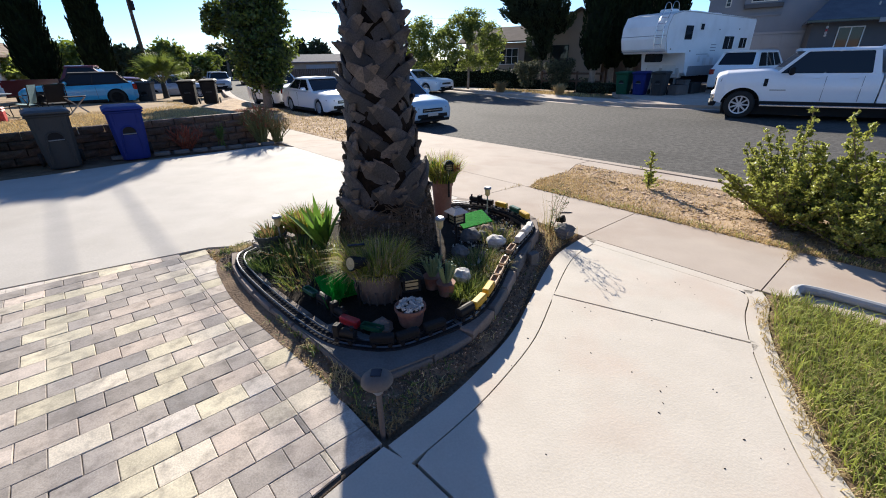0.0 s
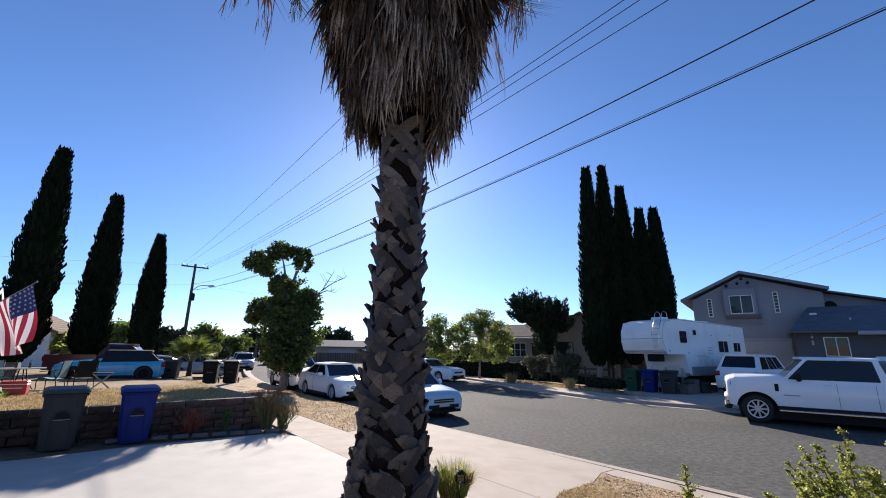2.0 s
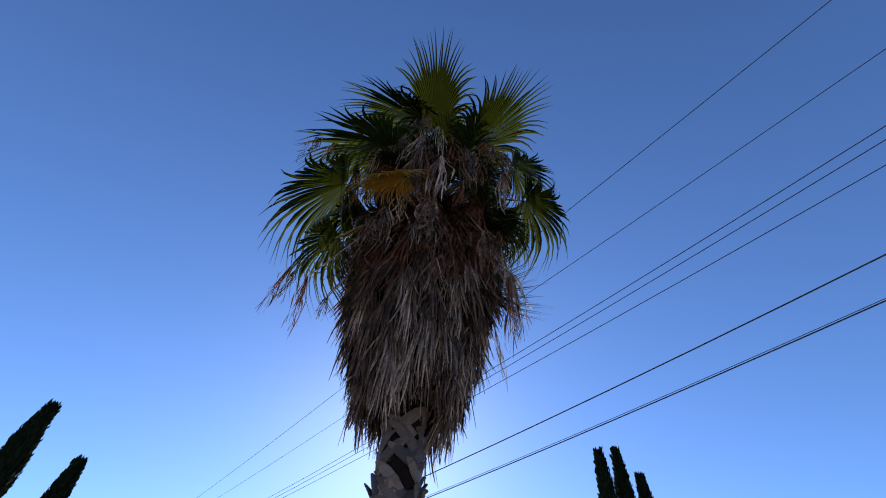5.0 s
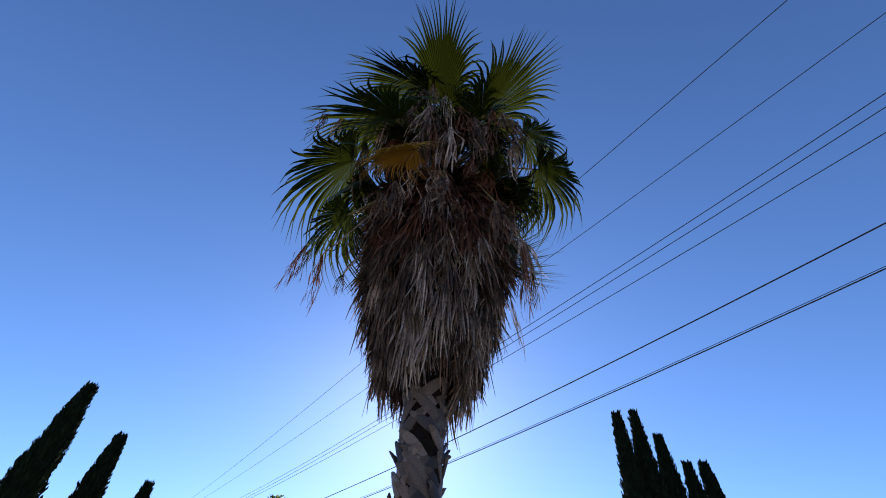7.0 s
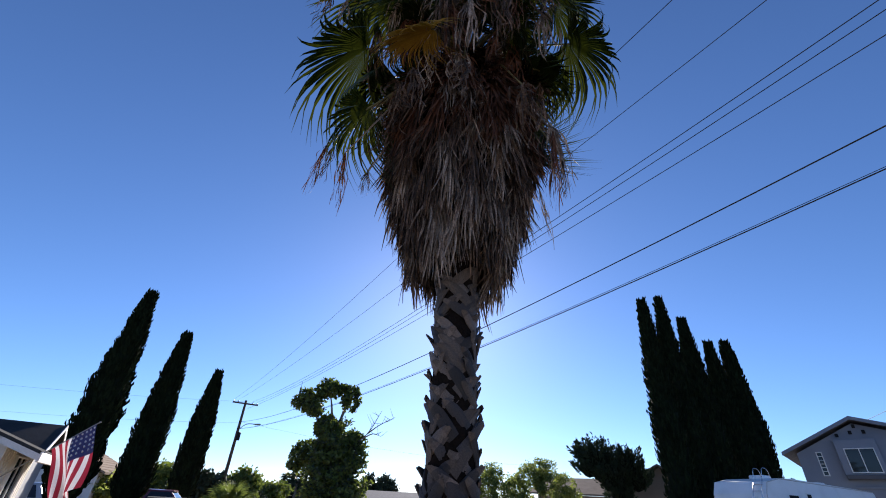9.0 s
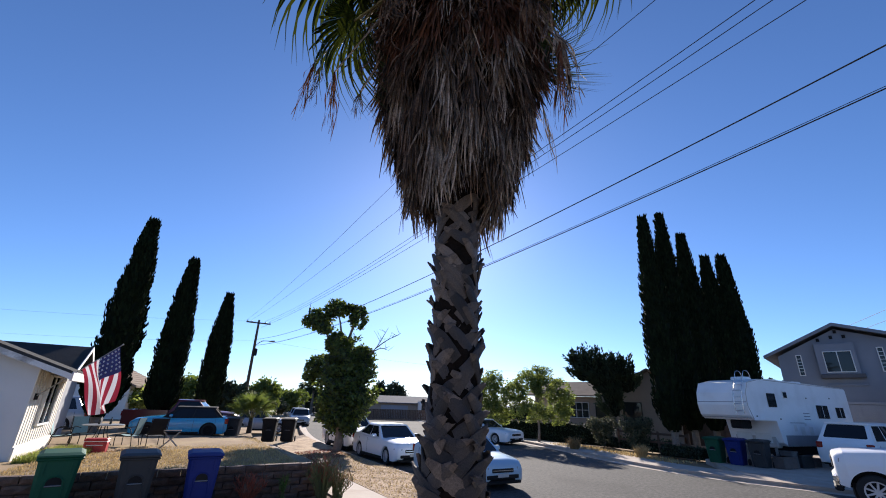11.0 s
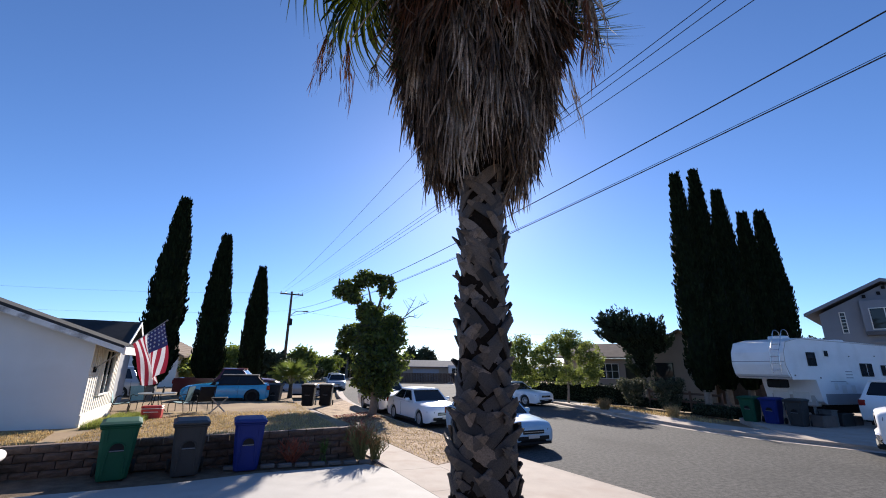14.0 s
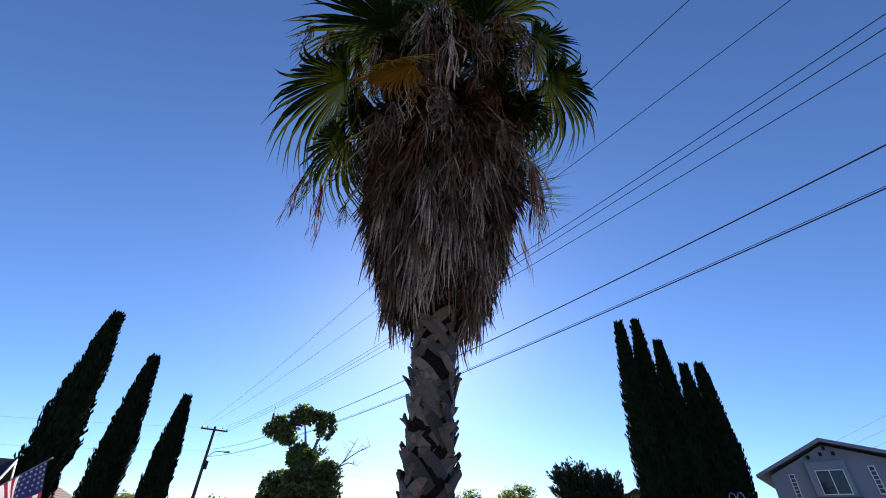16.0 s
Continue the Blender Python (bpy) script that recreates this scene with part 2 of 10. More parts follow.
    maroon=mat("maroon car paint", (0.12, 0.008, 0.012), (0.10, 0.006, 0.01), 0.3, scale=1, fine=20, bump=0.0, coat=0.8),
    dark_paint=mat("dark car paint", (0.03, 0.035, 0.04), (0.025, 0.03, 0.035), 0.3, scale=1, fine=20, bump=0.0, coat=0.8),
    silver_paint=mat("silver car paint", (0.40, 0.42, 0.44), (0.36, 0.38, 0.40), 0.3, 0.3, scale=1, fine=20, bump=0.0, coat=0.8),
    headlamp=glass("headlamp lens", (0.22, 0.24, 0.26), 0.45),
    redlamp=glass("tail lamp lens", (0.25, 0.01, 0.01), 0.1),
    rv_white=mat("trailer fibreglass", (0.86, 0.86, 0.86), (0.79, 0.79, 0.79), 0.45, scale=1.5, fine=30, bump=0.02, dirt=(0.5, 0.48, 0.45), dirt_scale=0.9, dirt_amt=0.3),
    rv_grey=mat("trailer grey skirt", (0.30, 0.31, 0.33), (0.25, 0.26, 0.28), 0.55, scale=2, fine=30, bump=0.02),
    bin_blue=mat("blue bin plastic", (0.010, 0.024, 0.17), (0.008, 0.018, 0.125), 0.6, scale=3, fine=80, bump=0.06, spec=0.25),
    bin_grey=mat("grey bin plastic", (0.045, 0.047, 0.048), (0.032, 0.034, 0.035), 0.55, scale=3, fine=80, bump=0.06, spec=0.25),
    bin_green=mat("green bin plastic", (0.008, 0.085, 0.045), (0.007, 0.065, 0.034), 0.6, scale=3, fine=80, bump=0.06, spec=0.25),
    pole=mat("creosoted pole", (0.11, 0.075, 0.05), (0.06, 0.04, 0.03), 0.95, scale=3, fine=40, bump=0.5),
    cable=mat("cable sheath", (0.012, 0.012, 0.013), (0.01, 0.01, 0.01), 0.7, scale=3, fine=40, bump=0.0),
    terracotta=mat("clay pot", (0.30, 0.14, 0.10), (0.22, 0.10, 0.07), 0.85, scale=6, fine=60, bump=0.2, dirt=(0.35, 0.28, 0.24), dirt_scale=6, dirt_amt=0.5),
    greypot=mat("weathered plastic pot", (0.15, 0.12, 0.11), (0.10, 0.085, 0.075), 0.8, scale=6, fine=60, bump=0.1),
    darkpot=mat("dark green pot", (0.035, 0.05, 0.05), (0.025, 0.035, 0.035), 0.6, scale=6, fine=60, bump=0.05),
    pebble=mat("white pebble", (0.56, 0.55, 0.53), (0.36, 0.35, 0.33), 0.75, scale=14, fine=80, bump=0.2, island=0.2),
    stone=mat("tan stone", (0.30, 0.21, 0.16), (0.20, 0.14, 0.11), 0.9, scale=9, fine=60, bump=0.6),
    mulch=mat("dark planting soil", (0.035, 0.027, 0.021), (0.014, 0.011, 0.009), 0.95, scale=12, fine=90, bump=1.0, spec=0.15),
    turf=mat("artificial turf", (0.012, 0.30, 0.03), (0.008, 0.18, 0.02), 0.9, scale=40, fine=200, bump=0.6, spec=0.1),
    toy_yellow=mat("yellow toy plastic", (0.62, 0.36, 0.015), (0.5, 0.28, 0.012), 0.45, scale=8, fine=60, bump=0.02),
    toy_green=mat("green toy plastic", (0.015, 0.10, 0.055), (0.012, 0.08, 0.04), 0.4, scale=8, fine=60, bump=0.02),
    toy_red=mat("red toy plastic", (0.40, 0.015, 0.02), (0.3, 0.012, 0.015), 0.4, scale=8, fine=60, bump=0.02),
    toy_white=mat("faded toy plastic", (0.55, 0.52, 0.48), (0.42, 0.38, 0.35), 0.6, scale=8, fine=60, bump=0.02),
    toy_tan=mat("tan toy plastic", (0.42, 0.27, 0.15), (0.32, 0.2, 0.11), 0.6, scale=8, fine=60, bump=0.02),
    amber=mat("lantern pane", (0.62, 0.55, 0.35), (0.5, 0.43, 0.26), 0.4, scale=8, fine=60, bump=0.02, trans=0.4),
    pv=glass("solar cell", (0.012, 0.016, 0.03), 0.15),
    cooler_red=mat("red cooler", (0.45, 0.03, 0.03), (0.38, 0.02, 0.02), 0.45, scale=6, fine=50, bump=0.02),
    teal_cloth=mat("teal sling fabric", (0.20, 0.33, 0.35), (0.14, 0.25, 0.27), 0.85, scale=30, fine=200, bump=0.1),
    flag_red=mat("red flag cloth", (0.30, 0.025, 0.045), (0.25, 0.018, 0.035), 0.85, scale=30, fine=200, bump=0.05, trans=0.3),
    flag_white=mat("white flag cloth", (0.70, 0.68, 0.69), (0.62, 0.6, 0.61), 0.85, scale=30, fine=200, bump=0.05, trans=0.3),
    flag_blue=mat("blue flag cloth", (0.018, 0.022, 0.085), (0.014, 0.017, 0.065), 0.85, scale=30, fine=200, bump=0.05, trans=0.25),
    edging_pvc=mat("weathered grey edging", (0.42, 0.43, 0.44), (0.33, 0.34, 0.35), 0.8, scale=4, fine=50, bump=0.1, spec=0.2),
    # pale blue: the haze of distance is mixed into the colour
    hill=mat("hazy hills", (0.50, 0.58, 0.66), (0.46, 0.54, 0.62), 1.0, scale=0.01, fine=0.1, bump=0.0),
    garage=mat("garage door panel", (0.33, 0.345, 0.385), (0.28, 0.295, 0.33), 0.6, scale=2, fine=30, bump=0.03),
    fence=mat("weathered fence board", (0.16, 0.10, 0.07), (0.10, 0.065, 0.045), 0.95, scale=4, fine=40, bump=0.4, rand=0.2),
)
PAVER_COLS = [(0.34, 0.305, 0.275), (0.42, 0.375, 0.335), (0.62, 0.56, 0.42), (0.52, 0.45, 0.39), (0.58, 0.49, 0.415), (0.27, 0.25, 0.235), (0.63, 0.565, 0.46), (0.57, 0.515, 0.455)]
PAVER = [mat("paver tone", c, tuple(v * 0.70 for v in c), 0.92, scale=9, fine=110, bump=0.13, rand=0.14, lo=0.36, hi=0.60, dirt=(0.17, 0.15, 0.13), dirt_scale=13, dirt_amt=0.6, spec=0.3) for c in PAVER_COLS]

# ---------- geometry helpers ----------
class Geo:
    """Vertices, faces and a slot per face, gathered for one mesh."""
    def __init__(self):
        self.v, self.f, self.s = [], [], []

    def add(self, verts, faces, slot=0, m=None):
        o = len(self.v)
        self.v += [tuple(m @ Vector(p)) for p in verts] if m is not None else [tuple(p) for p in verts]
        self.f += [tuple(i + o for i in f) for f in faces]
        self.s += [slot] * len(faces)
        return self

    def box(self, x0, y0, z0, x1, y1, z1, slot=0, m=None, bev=0.0):
        b = min(bev, (x1 - x0) / 2.1, (y1 - y0) / 2.1, (z1 - z0) / 2.1)
        if b <= 0:
            v = [(x, y, z) for z in (z0, z1) for y in (y0, y1) for x in (x0, x1)]
            return self.add(v, [(0, 2, 3, 1), (4, 5, 7, 6), (0, 1, 5, 4), (2, 6, 7, 3), (0, 4, 6, 2), (1, 3, 7, 5)], slot, m)
        v, idx = [], {}
        for sx, x in ((0, x0), (1, x1)):
            for sy, y in ((0, y0), (1, y1)):
                for sz, z in ((0, z0), (1, z1)):
                    d = (1 - 2 * sx, 1 - 2 * sy, 1 - 2 * sz)
                    for a in range(3):
                        p = [x, y, z]
                        for k in range(3):
                            if k != a:
                                p[k] += d[k] * b
                        idx[sx, sy, sz, a] = len(v); v.append(tuple(p))
        f = []
        for a in range(3):
            o1, o2 = [k for k in range(3) if k != a]
            for s in (0, 1):
                q = []
                for i, j in ((0, 0), (1, 0), (1, 1), (0, 1)):
                    c = [0, 0, 0]; c[a], c[o1], c[o2] = s, i, j
                    q.append(idx[(*c, a)])
                f.append(q if (s == 1) == (a != 1) else q[::-1])
            for i in (0, 1):
                for j in (0, 1):
                    c0, c1 = [0, 0, 0], [0, 0, 0]
                    c0[o1], c0[o2], c1[o1], c1[o2] = i, j, i, j
                    c1[a] = 1
                    f.append([idx[(*c0, o1)], idx[(*c1, o1)], idx[(*c1, o2)], idx[(*c0, o2)]])
        for c in [(i, j, k) for i in (0, 1) for j in (0, 1) for k in (0, 1)]:
            f.append([idx[(*c, 0)], idx[(*c, 1)], idx[(*c, 2)]])
        return self.add(v, f, slot, m)

    def lathe(self, prof, seg=16, slot=0, m=None, cap=True):
        """prof: (radius, z) from bottom to top, turned round z."""
        v = [(r * math.cos(2 * math.pi * i / seg), r * math.sin(2 * math.pi * i / seg), z) for r, z in prof for i in range(seg)]
        f = [(k * seg + i, k * seg + (i + 1) % seg, (k + 1) * seg + (i + 1) % seg, (k + 1) * seg + i) for k in range(len(prof) - 1) for i in range(seg)]
        if cap:
            f += [tuple(range(seg))[::-1], tuple(range((len(prof) - 1) * seg, len(prof) * seg))]
        return self.add(v, f, slot, m)

    def tube(self, pts, r, seg=6, slot=0, r2=None):
        """A round bar along a line of points, tapering from r to r2."""
        pts = [Vector(p) for p in pts]
        v, f, up = [], [], Vector((0.13, 0.21, 1))
        for k, p in enumerate(pts):
            d = (pts[min(k + 1, len(pts) - 1)] - pts[max(k - 1, 0)]).normalized()
            a = d.cross(up if abs(d.normalized().dot(up.normalized())) < 0.97 else Vector((1, 0.1, 0))).normalized()
            b = d.cross(a)
            rr = r if r2 is None else r + (r2 - r) * k / max(1, len(pts) - 1)
            v += [tuple(p + rr * (a * math.cos(2 * math.pi * i / seg) + b * math.sin(2 * math.pi * i / seg))) for i in range(seg)]
        f = [(k * seg + i, k * seg + (i + 1) % seg, (k + 1) * seg + (i + 1) % seg, (k + 1) * seg + i) for k in range(len(pts) - 1) for i in range(seg)]
        f += [tuple(range(seg))[::-1], tuple(range((len(pts) - 1) * seg, len(pts) * seg))]
        return self.add(v, f, slot)

    def prism(self, poly, z0, z1, slot=0, m=None):
        """An upright prism over a flat outline; z0, z1 numbers or functions of x, y."""
        g = lambda z, x, y: z(x, y) if callable(z) else z
        n = len(poly)
        area = sum(poly[i][0] * poly[(i + 1) % n][1] - poly[(i + 1) % n][0] * poly[i][1] for i in range(n))
        poly = poly if area > 0 else poly[::-1]
        v = [(x, y, g(z0, x, y)) for x, y in poly] + [(x, y, g(z1, x, y)) for x, y in poly]
        f = [tuple(range(n))[::-1], tuple(range(n, 2 * n))] + [(i, (i + 1) % n, n + (i + 1) % n, n + i) for i in range(n)]
        return self.add(v, f, slot, m)

    def band(self, a, b, z0, z1, slot=0):
        """A strip of solid between two lines of as many points each."""
        g = lambda z, p: z(*p) if callable(z) else z
        for i in range(len(a) - 1):
            q = [a[i], a[i + 1], b[i + 1], b[i]]
            self.prism(q, lambda x, y: g(z0, (x, y)), lambda x, y: g(z1, (x, y)), slot)
        return self

    def obj(self, name, mats, parent=None, label="", m=None, smooth=False):
        me = bpy.data.meshes.new(name)
        me.from_pydata(self.v, [], self.f)
        for x in mats if isinstance(mats, (list, tuple)) else [mats]:
            me.materials.append(x)
        if any(self.s):
            me.polygons.foreach_set("material_index", self.s)
        if smooth:
            me.polygons.foreach_set("use_smooth", [True] * len(self.f))
        me.update()
        if smooth == "angle":
            me.set_sharp_from_angle(angle=radians(38))
        ob = new(name, me)
        if parent:
            ob.parent = parent
        if m is not None:
            ob.matrix_basis = m
        if label:
            ob["label"] = label
        return ob


def thing(name, label, category, group="", kind="", m=None):
    e = new(name)
    e.empty_display_size = 0.2
    if m is not None:
        e.matrix_basis = m
    return tagged(e, label, category, group, kind)


def again(ob, name, m, parent):
    """Another piece on the same mesh."""
    o = new(name, ob.data)
    o.parent, o.matrix_basis = parent, m
    return o


def smooth_line(pts, per=6):
    """Catmull-Rom through 2D or 3D points."""
    P = [Vector(p) for p in pts]
    P = [P[0] * 2 - P[1]] + P + [P[-1] * 2 - P[-2]]
    out = []
    for i in range(1, len(P) - 2):
        for k in range(per):
            t = k / per
            out.append(0.5 * (2 * P[i] + (P[i + 1] - P[i - 1]) * t + (2 * P[i - 1] - 5 * P[i] + 4 * P[i + 1] - P[i + 2]) * t * t + (3 * P[i] - P[i - 1] - 3 * P[i + 1] + P[i + 2]) * t ** 3))
    out.append(P[-2])
    return [tuple(p) for p in out]


def offset(line, d):
    """A 2D line moved d to its left."""
    out = []
    for i, p in enumerate(line):
        a, b = Vector(line[max(i - 1, 0)][:2]), Vector(line[min(i + 1, len(line) - 1)][:2])
        t = (b - a).normalized()
        out.append((p[0] - t.y * d, p[1] + t.x * d))
    return out


def yard(x, y):
    """Height of our own yard, which falls gently to the street."""
    return 0.004 - (0.0227 * x + 0.01746 * y)


rng = random.Random(7)
ST = Vector((-0.66, 0.751))    # along the street, away
AC = Vector((0.751, 0.66))     # across the street

# ---------- ground, road, kerbs ----------
near_gutter = smooth_line([(24, -15), (16, -6.6), (9.6, 0.6), (4.35, 6.35), (0.58, 10.5), (-2.5, 13.9), (-5.6, 17.4), (-9.3, 22.0), (-13.8, 28.5), (-19.5, 39), (-26.5, 54), (-33, 65), (-46, 77), (-75, 95)], 5)
far_gutter = smooth_line([(38, -4), (25, 6.5), (18, 11.6), (13, 15.2), (10.0, 17.0), (7.6, 18.7), (5.8, 20.8), (4.3, 23.6), (2.7, 27.4), (-0.3, 33.5), (-5, 44), (-10.5, 56), (-19, 71), (-36, 87), (-68, 107)], 5)

g = Geo()
n = 48
for i in range(n):
    a0, a1 = 2 * math.pi * i / n, 2 * math.pi * (i + 1) / n
    g.add([(0, 0, -0.42), (900 * math.cos(a0), 900 * math.sin(a0), -0.42), (900 * math.cos(a1), 900 * math.sin(a1), -0.42)], [(0, 1, 2)])
tagged(g.obj("ground", M["earth"]), "bare dry tan earth out to the horizon", "ground", kind="structure")

g = Geo()
k = min(len(near_gutter), len(far_gutter))
fa = [far_gutter[round(i * (len(far_gutter) - 1) / (k - 1))] for i in range(k)]
ne = [near_gutter[round(i * (len(near_gutter) - 1) / (k - 1))] for i in range(k)]
g.band(ne, fa, -0.5, -0.33)
tagged(g.obj("road", M["asphalt"]), "worn grey asphalt street with a gentle bend", "road", kind="structure")


def kerb(line, side, name):
    """Kerb block in lengths with joints, and its gutter strip."""
    kerb_e = thing(name, "pale concrete street kerb with a gutter strip", "kerb", kind="structure")
    inner = offset(line, side * 0.16)
    gut = offset(line, -side * 0.42)
    gg = Geo()
    gg.band(line, gut, -0.45, -0.322)
    gg.obj("gutter", M["sidewalk"], kerb_e)
    gk = Geo()
    for i in range(len(line) - 1):
        a, b, c, d = Vector(line[i]), Vector(line[i + 1]), Vector(inner[i + 1]), Vector(inner[i])
        gk.prism([a + (b - a) * 0.004, b - (b - a) * 0.004, c + (d - c) * 0.004, d - (d - c) * 0.004], -0.45, -0.2)
    gk.obj("kerb_stone", M["sidewalk"], kerb_e)
    return kerb_e


kerb([p for p in near_gutter if p[1] < 90], 1, "near_kerb")
kerb([p for p in far_gutter if p[1] < 90], -1, "far_kerb")

# our yard: soil bed under slabs and plants
NB = [p for p in near_gutter if -8 < p[1] < 30]
edge_line = offset(NB, 0.16)
g = Geo()
g.prism(edge_line + [(-13.5, 26.0), (-9.0, 15.0), (-14, 2.0), (-16, -12), (10, -16)], -0.6, lambda x, y: yard(x, y) - 0.035)
tagged(g.obj("yard_soil", M["soil"]), "dry brown soil under the front yard", "soil", kind="structure")


def along(s, a):
    """A place s metres along the street and a metres across from the kerb line at (0.58, 10.5)."""
    p = Vector((0.58, 10.5)) + ST * s + AC * a
    return (p.x, p.y)


def slab(name, poly, m, label, gap=0.0, lift=0.0):
    gg = Geo()
    gg.prism(poly, lambda x, y: yard(x, y) - 0.14, lambda x, y: yard(x, y) + lift)
    return tagged(gg.obj(name, M[m]), label, "slab", kind="structure")


S1a, S1d = Vector((1.42, 3.97)), Vector((-0.665, 0.747))       # house side of the sidewalk
WID = 1.14
def sw(s, w):
    p = S1a + S1d * s + Vector((0.747, 0.665)) * w
    return (p.x, p.y)


# sidewalk in squares, joints left open
for i, (a, b) in enumerate([(-9.06, -7.56), (-7.55, -6.05), (-6.04, -4.54), (-4.53, -3.03), (-3.02, -1.54), (-1.53, 0.0), (0.012, 1.75), (1.76, 3.7), (3.71, 5.3), (5.31, 7.0), (7.01, 8.9), (8.91, 10.9), (10.91, 12.9), (12.91, 14.9), (14.91, 16.9), (16.91, 18.9), (18.91, 20.9)]):
    slab("sidewalk", [sw(a, 0.0), sw(b, 0.0), sw(b, WID), sw(a, WID)], "sidewalk", "tan weathered concrete sidewalk square")

# driveway on the far side of the planter
slab("driveway", [(-2.33, 3.66), (-3.53, 2.83), (-5.2, 1.62), (-8.6, -1.1), (-10.6, 1.5), (-8.1, 5.05), (-6.55, 6.65), (-5.65, 7.9), (-4.0, 9.55), sw(7.2, -0.01), sw(3.72, -0.01), sw(1.75, -0.01), (0.14, 5.2), (-0.75, 4.88), (-1.62, 4.28), (-1.98, 3.72)], "concrete", "pale broom-finished concrete driveway with tree shadows")
# driveway crossing between sidewalk and kerb
slab("driveway_crossing", [sw(1.66, WID + 0.01), sw(7.2, WID + 0.01), along(2.7, -0.17), along(-0.55, -0.17), along(-3.4, -0.17), along(-3.4, -0.60), (2.05, 6.95), (1.42, 6.33), (1.22, 5.96)], "sidewalk", "tan concrete driveway crossing at the kerb")

# front walk: two panels with a border band
left = smooth_line([(-0.29, 1.36), (-0.02, 1.65), (0.19, 1.92), (0.42, 2.27), (0.62, 2.70), (0.83, 3.16), (1.05, 3.55), (1.41, 3.96)], 4)
left_in = offset(left, -0.145)
right = smooth_line([(2.43, 2.80), (2.36, 2.62), (2.19, 2.40), (2.06, 2.18), (1.93, 1.91), (1.74, 1.46), (1.62, 1.1), (1.5, 0.5), (1.45, -0.6)], 4)
right_in = offset(right, -0.125)
def cut(line, y0, y1):
    return [p for p in line if y0 <= p[1] <= y1]
slab("walk_border", [left[0], *left[1:], *left_in[::-1]], "slab", "pale concrete border band of the front walk")
slab("walk_border", [*right, *right_in[::-1]], "slab", "pale concrete border band of the front walk")
li = offset(left, -0.153)
ri = offset(right, -0.133)
up = [p for p in li if p[1] > 2.80]
upr = [p for p in ri if p[1] > 2.16]
up = [p for p in up if (Vector(p) - S1a).dot(Vector((0.747, 0.665))) < -0.15]
upr = [p for p in upr if (Vector(p) - S1a).dot(Vector((0.747, 0.665))) < -0.15]
slab("walk_border", [sw(-0.02, -0.012), sw(-1.50, -0.012), sw(-1.50, -0.125), sw(-0.16, -0.125)], "slab", "pale concrete border band along the sidewalk")
slab("front_walk", [(0.808, 2.762), *up, sw(-0.17, -0.129), sw(-1.42, -0.129), *upr, (1.94, 2.135)], "slab", "pale smooth concrete front walk panel")
lo = [p for p in li if 1.3 < p[1] < 2.74]
lor = [p for p in ri if p[1] < 2.08]
slab("front_walk", [*lo, (0.795, 2.748), (1.932, 2.118), *lor, (0.86, -0.6), (0.62, 0.49), (-0.150, 1.265)], "slab", "pale smooth concrete front walk panel")
slab("front_walk", [(-0.312, 1.352), (-0.163, 1.255), (0.608, 0.482), (0.85, -0.61), (-1.95, -0.62), (-0.56, 1.06)], "slab", "pale smooth concrete front walk panel")

# parkway strips and lawn
strip_r = [sw(1.54, WID + 0.02), (1.22, 5.93), (1.43, 6.31), (2.06, 6.93), along(-3.42, -0.62), along(-5.5, -0.62), along(-9, -0.62), along(-18, -0.62), sw(-12, WID + 0.02)]
slab("kerb_strip", [along(-3.42, -0.60), along(-9, -0.60), along(-18, -0.60), along(-18, -0.17), along(-9, -0.17), along(-3.42, -0.17)], "sidewalk", "tan concrete band behind the kerb")
g = Geo(); g.prism(strip_r, lambda x, y: yard(x, y) - 0.2, yard)
tagged(g.obj("parkway_strip", M["strip_earth"]), "dry earth parkway strip beside the kerb", "verge", kind="structure")
strip_l = [sw(7.25, WID + 0.02), along(2.75, -0.17), *[p for p in edge_line if 12.7 < p[1] < 28], sw(21, WID + 0.1)]
g = Geo(); g.prism(strip_l, lambda x, y: yard(x, y) - 0.2, yard)
tagged(g.obj("parkway_strip", M["strip_earth"]), "dry leaf-strewn parkway strip by parked cars", "verge", kind="structure")
lawn_poly = [(2.45, 2.77), *offset(right, 0.012)[1:], (6, -0.6), (6.0, -1.2), sw(-1.55, -0.02)]
g = Geo(); g.prism(lawn_poly, lambda x, y: yard(x, y) - 0.2, lambda x, y: yard(x, y) - 0.005)
tagged(g.obj("lawn_soil", M["soil"]), "soil under the patchy lawn", "soil", kind="structure")


def inside(p, poly):
    c = False
    for i in range(len(poly)):
        (x0, y0), (x1, y1) = poly[i][:2], poly[i - 1][:2]
        if (y0 > p[1]) != (y1 > p[1]) and p[0] < (x1 - x0) * (p[1] - y0) / (y1 - y0) + x0:
            c = not c
    return c


def blades(name, spots, h0, h1, w, m, label, lean=0.5, zf=yard):
    """Thin curved blades at the given spots, one mesh of stuff."""
    gg = Geo()
    for x, y in spots:
        h, a, ln = rng.uniform(h0, h1), rng.uniform(0, 6.283), rng.uniform(0, lean)
        dx, dy = math.cos(a), math.sin(a)
        z = zf(x, y) - 0.01
        gg.add([(x - dy * w, y + dx * w, z), (x + dy * w, y - dx * w, z), (x + dx * ln * h * 0.45 + dy * w * 0.7, y + dy * ln * h * 0.45 - dx * w * 0.7, z + h * 0.6), (x + dx * ln * h * 0.45 - dy * w * 0.7, y + dy * ln * h * 0.45 + dx * w * 0.7, z + h * 0.6), (x + dx * ln * h * 1.2, y + dy * ln * h * 1.2, z + h * (1 - 0.35 * ln))], [(0, 1, 2, 3), (3, 2, 4)])
    return tagged(gg.obj(name, m), label, "grass", kind="stuff")


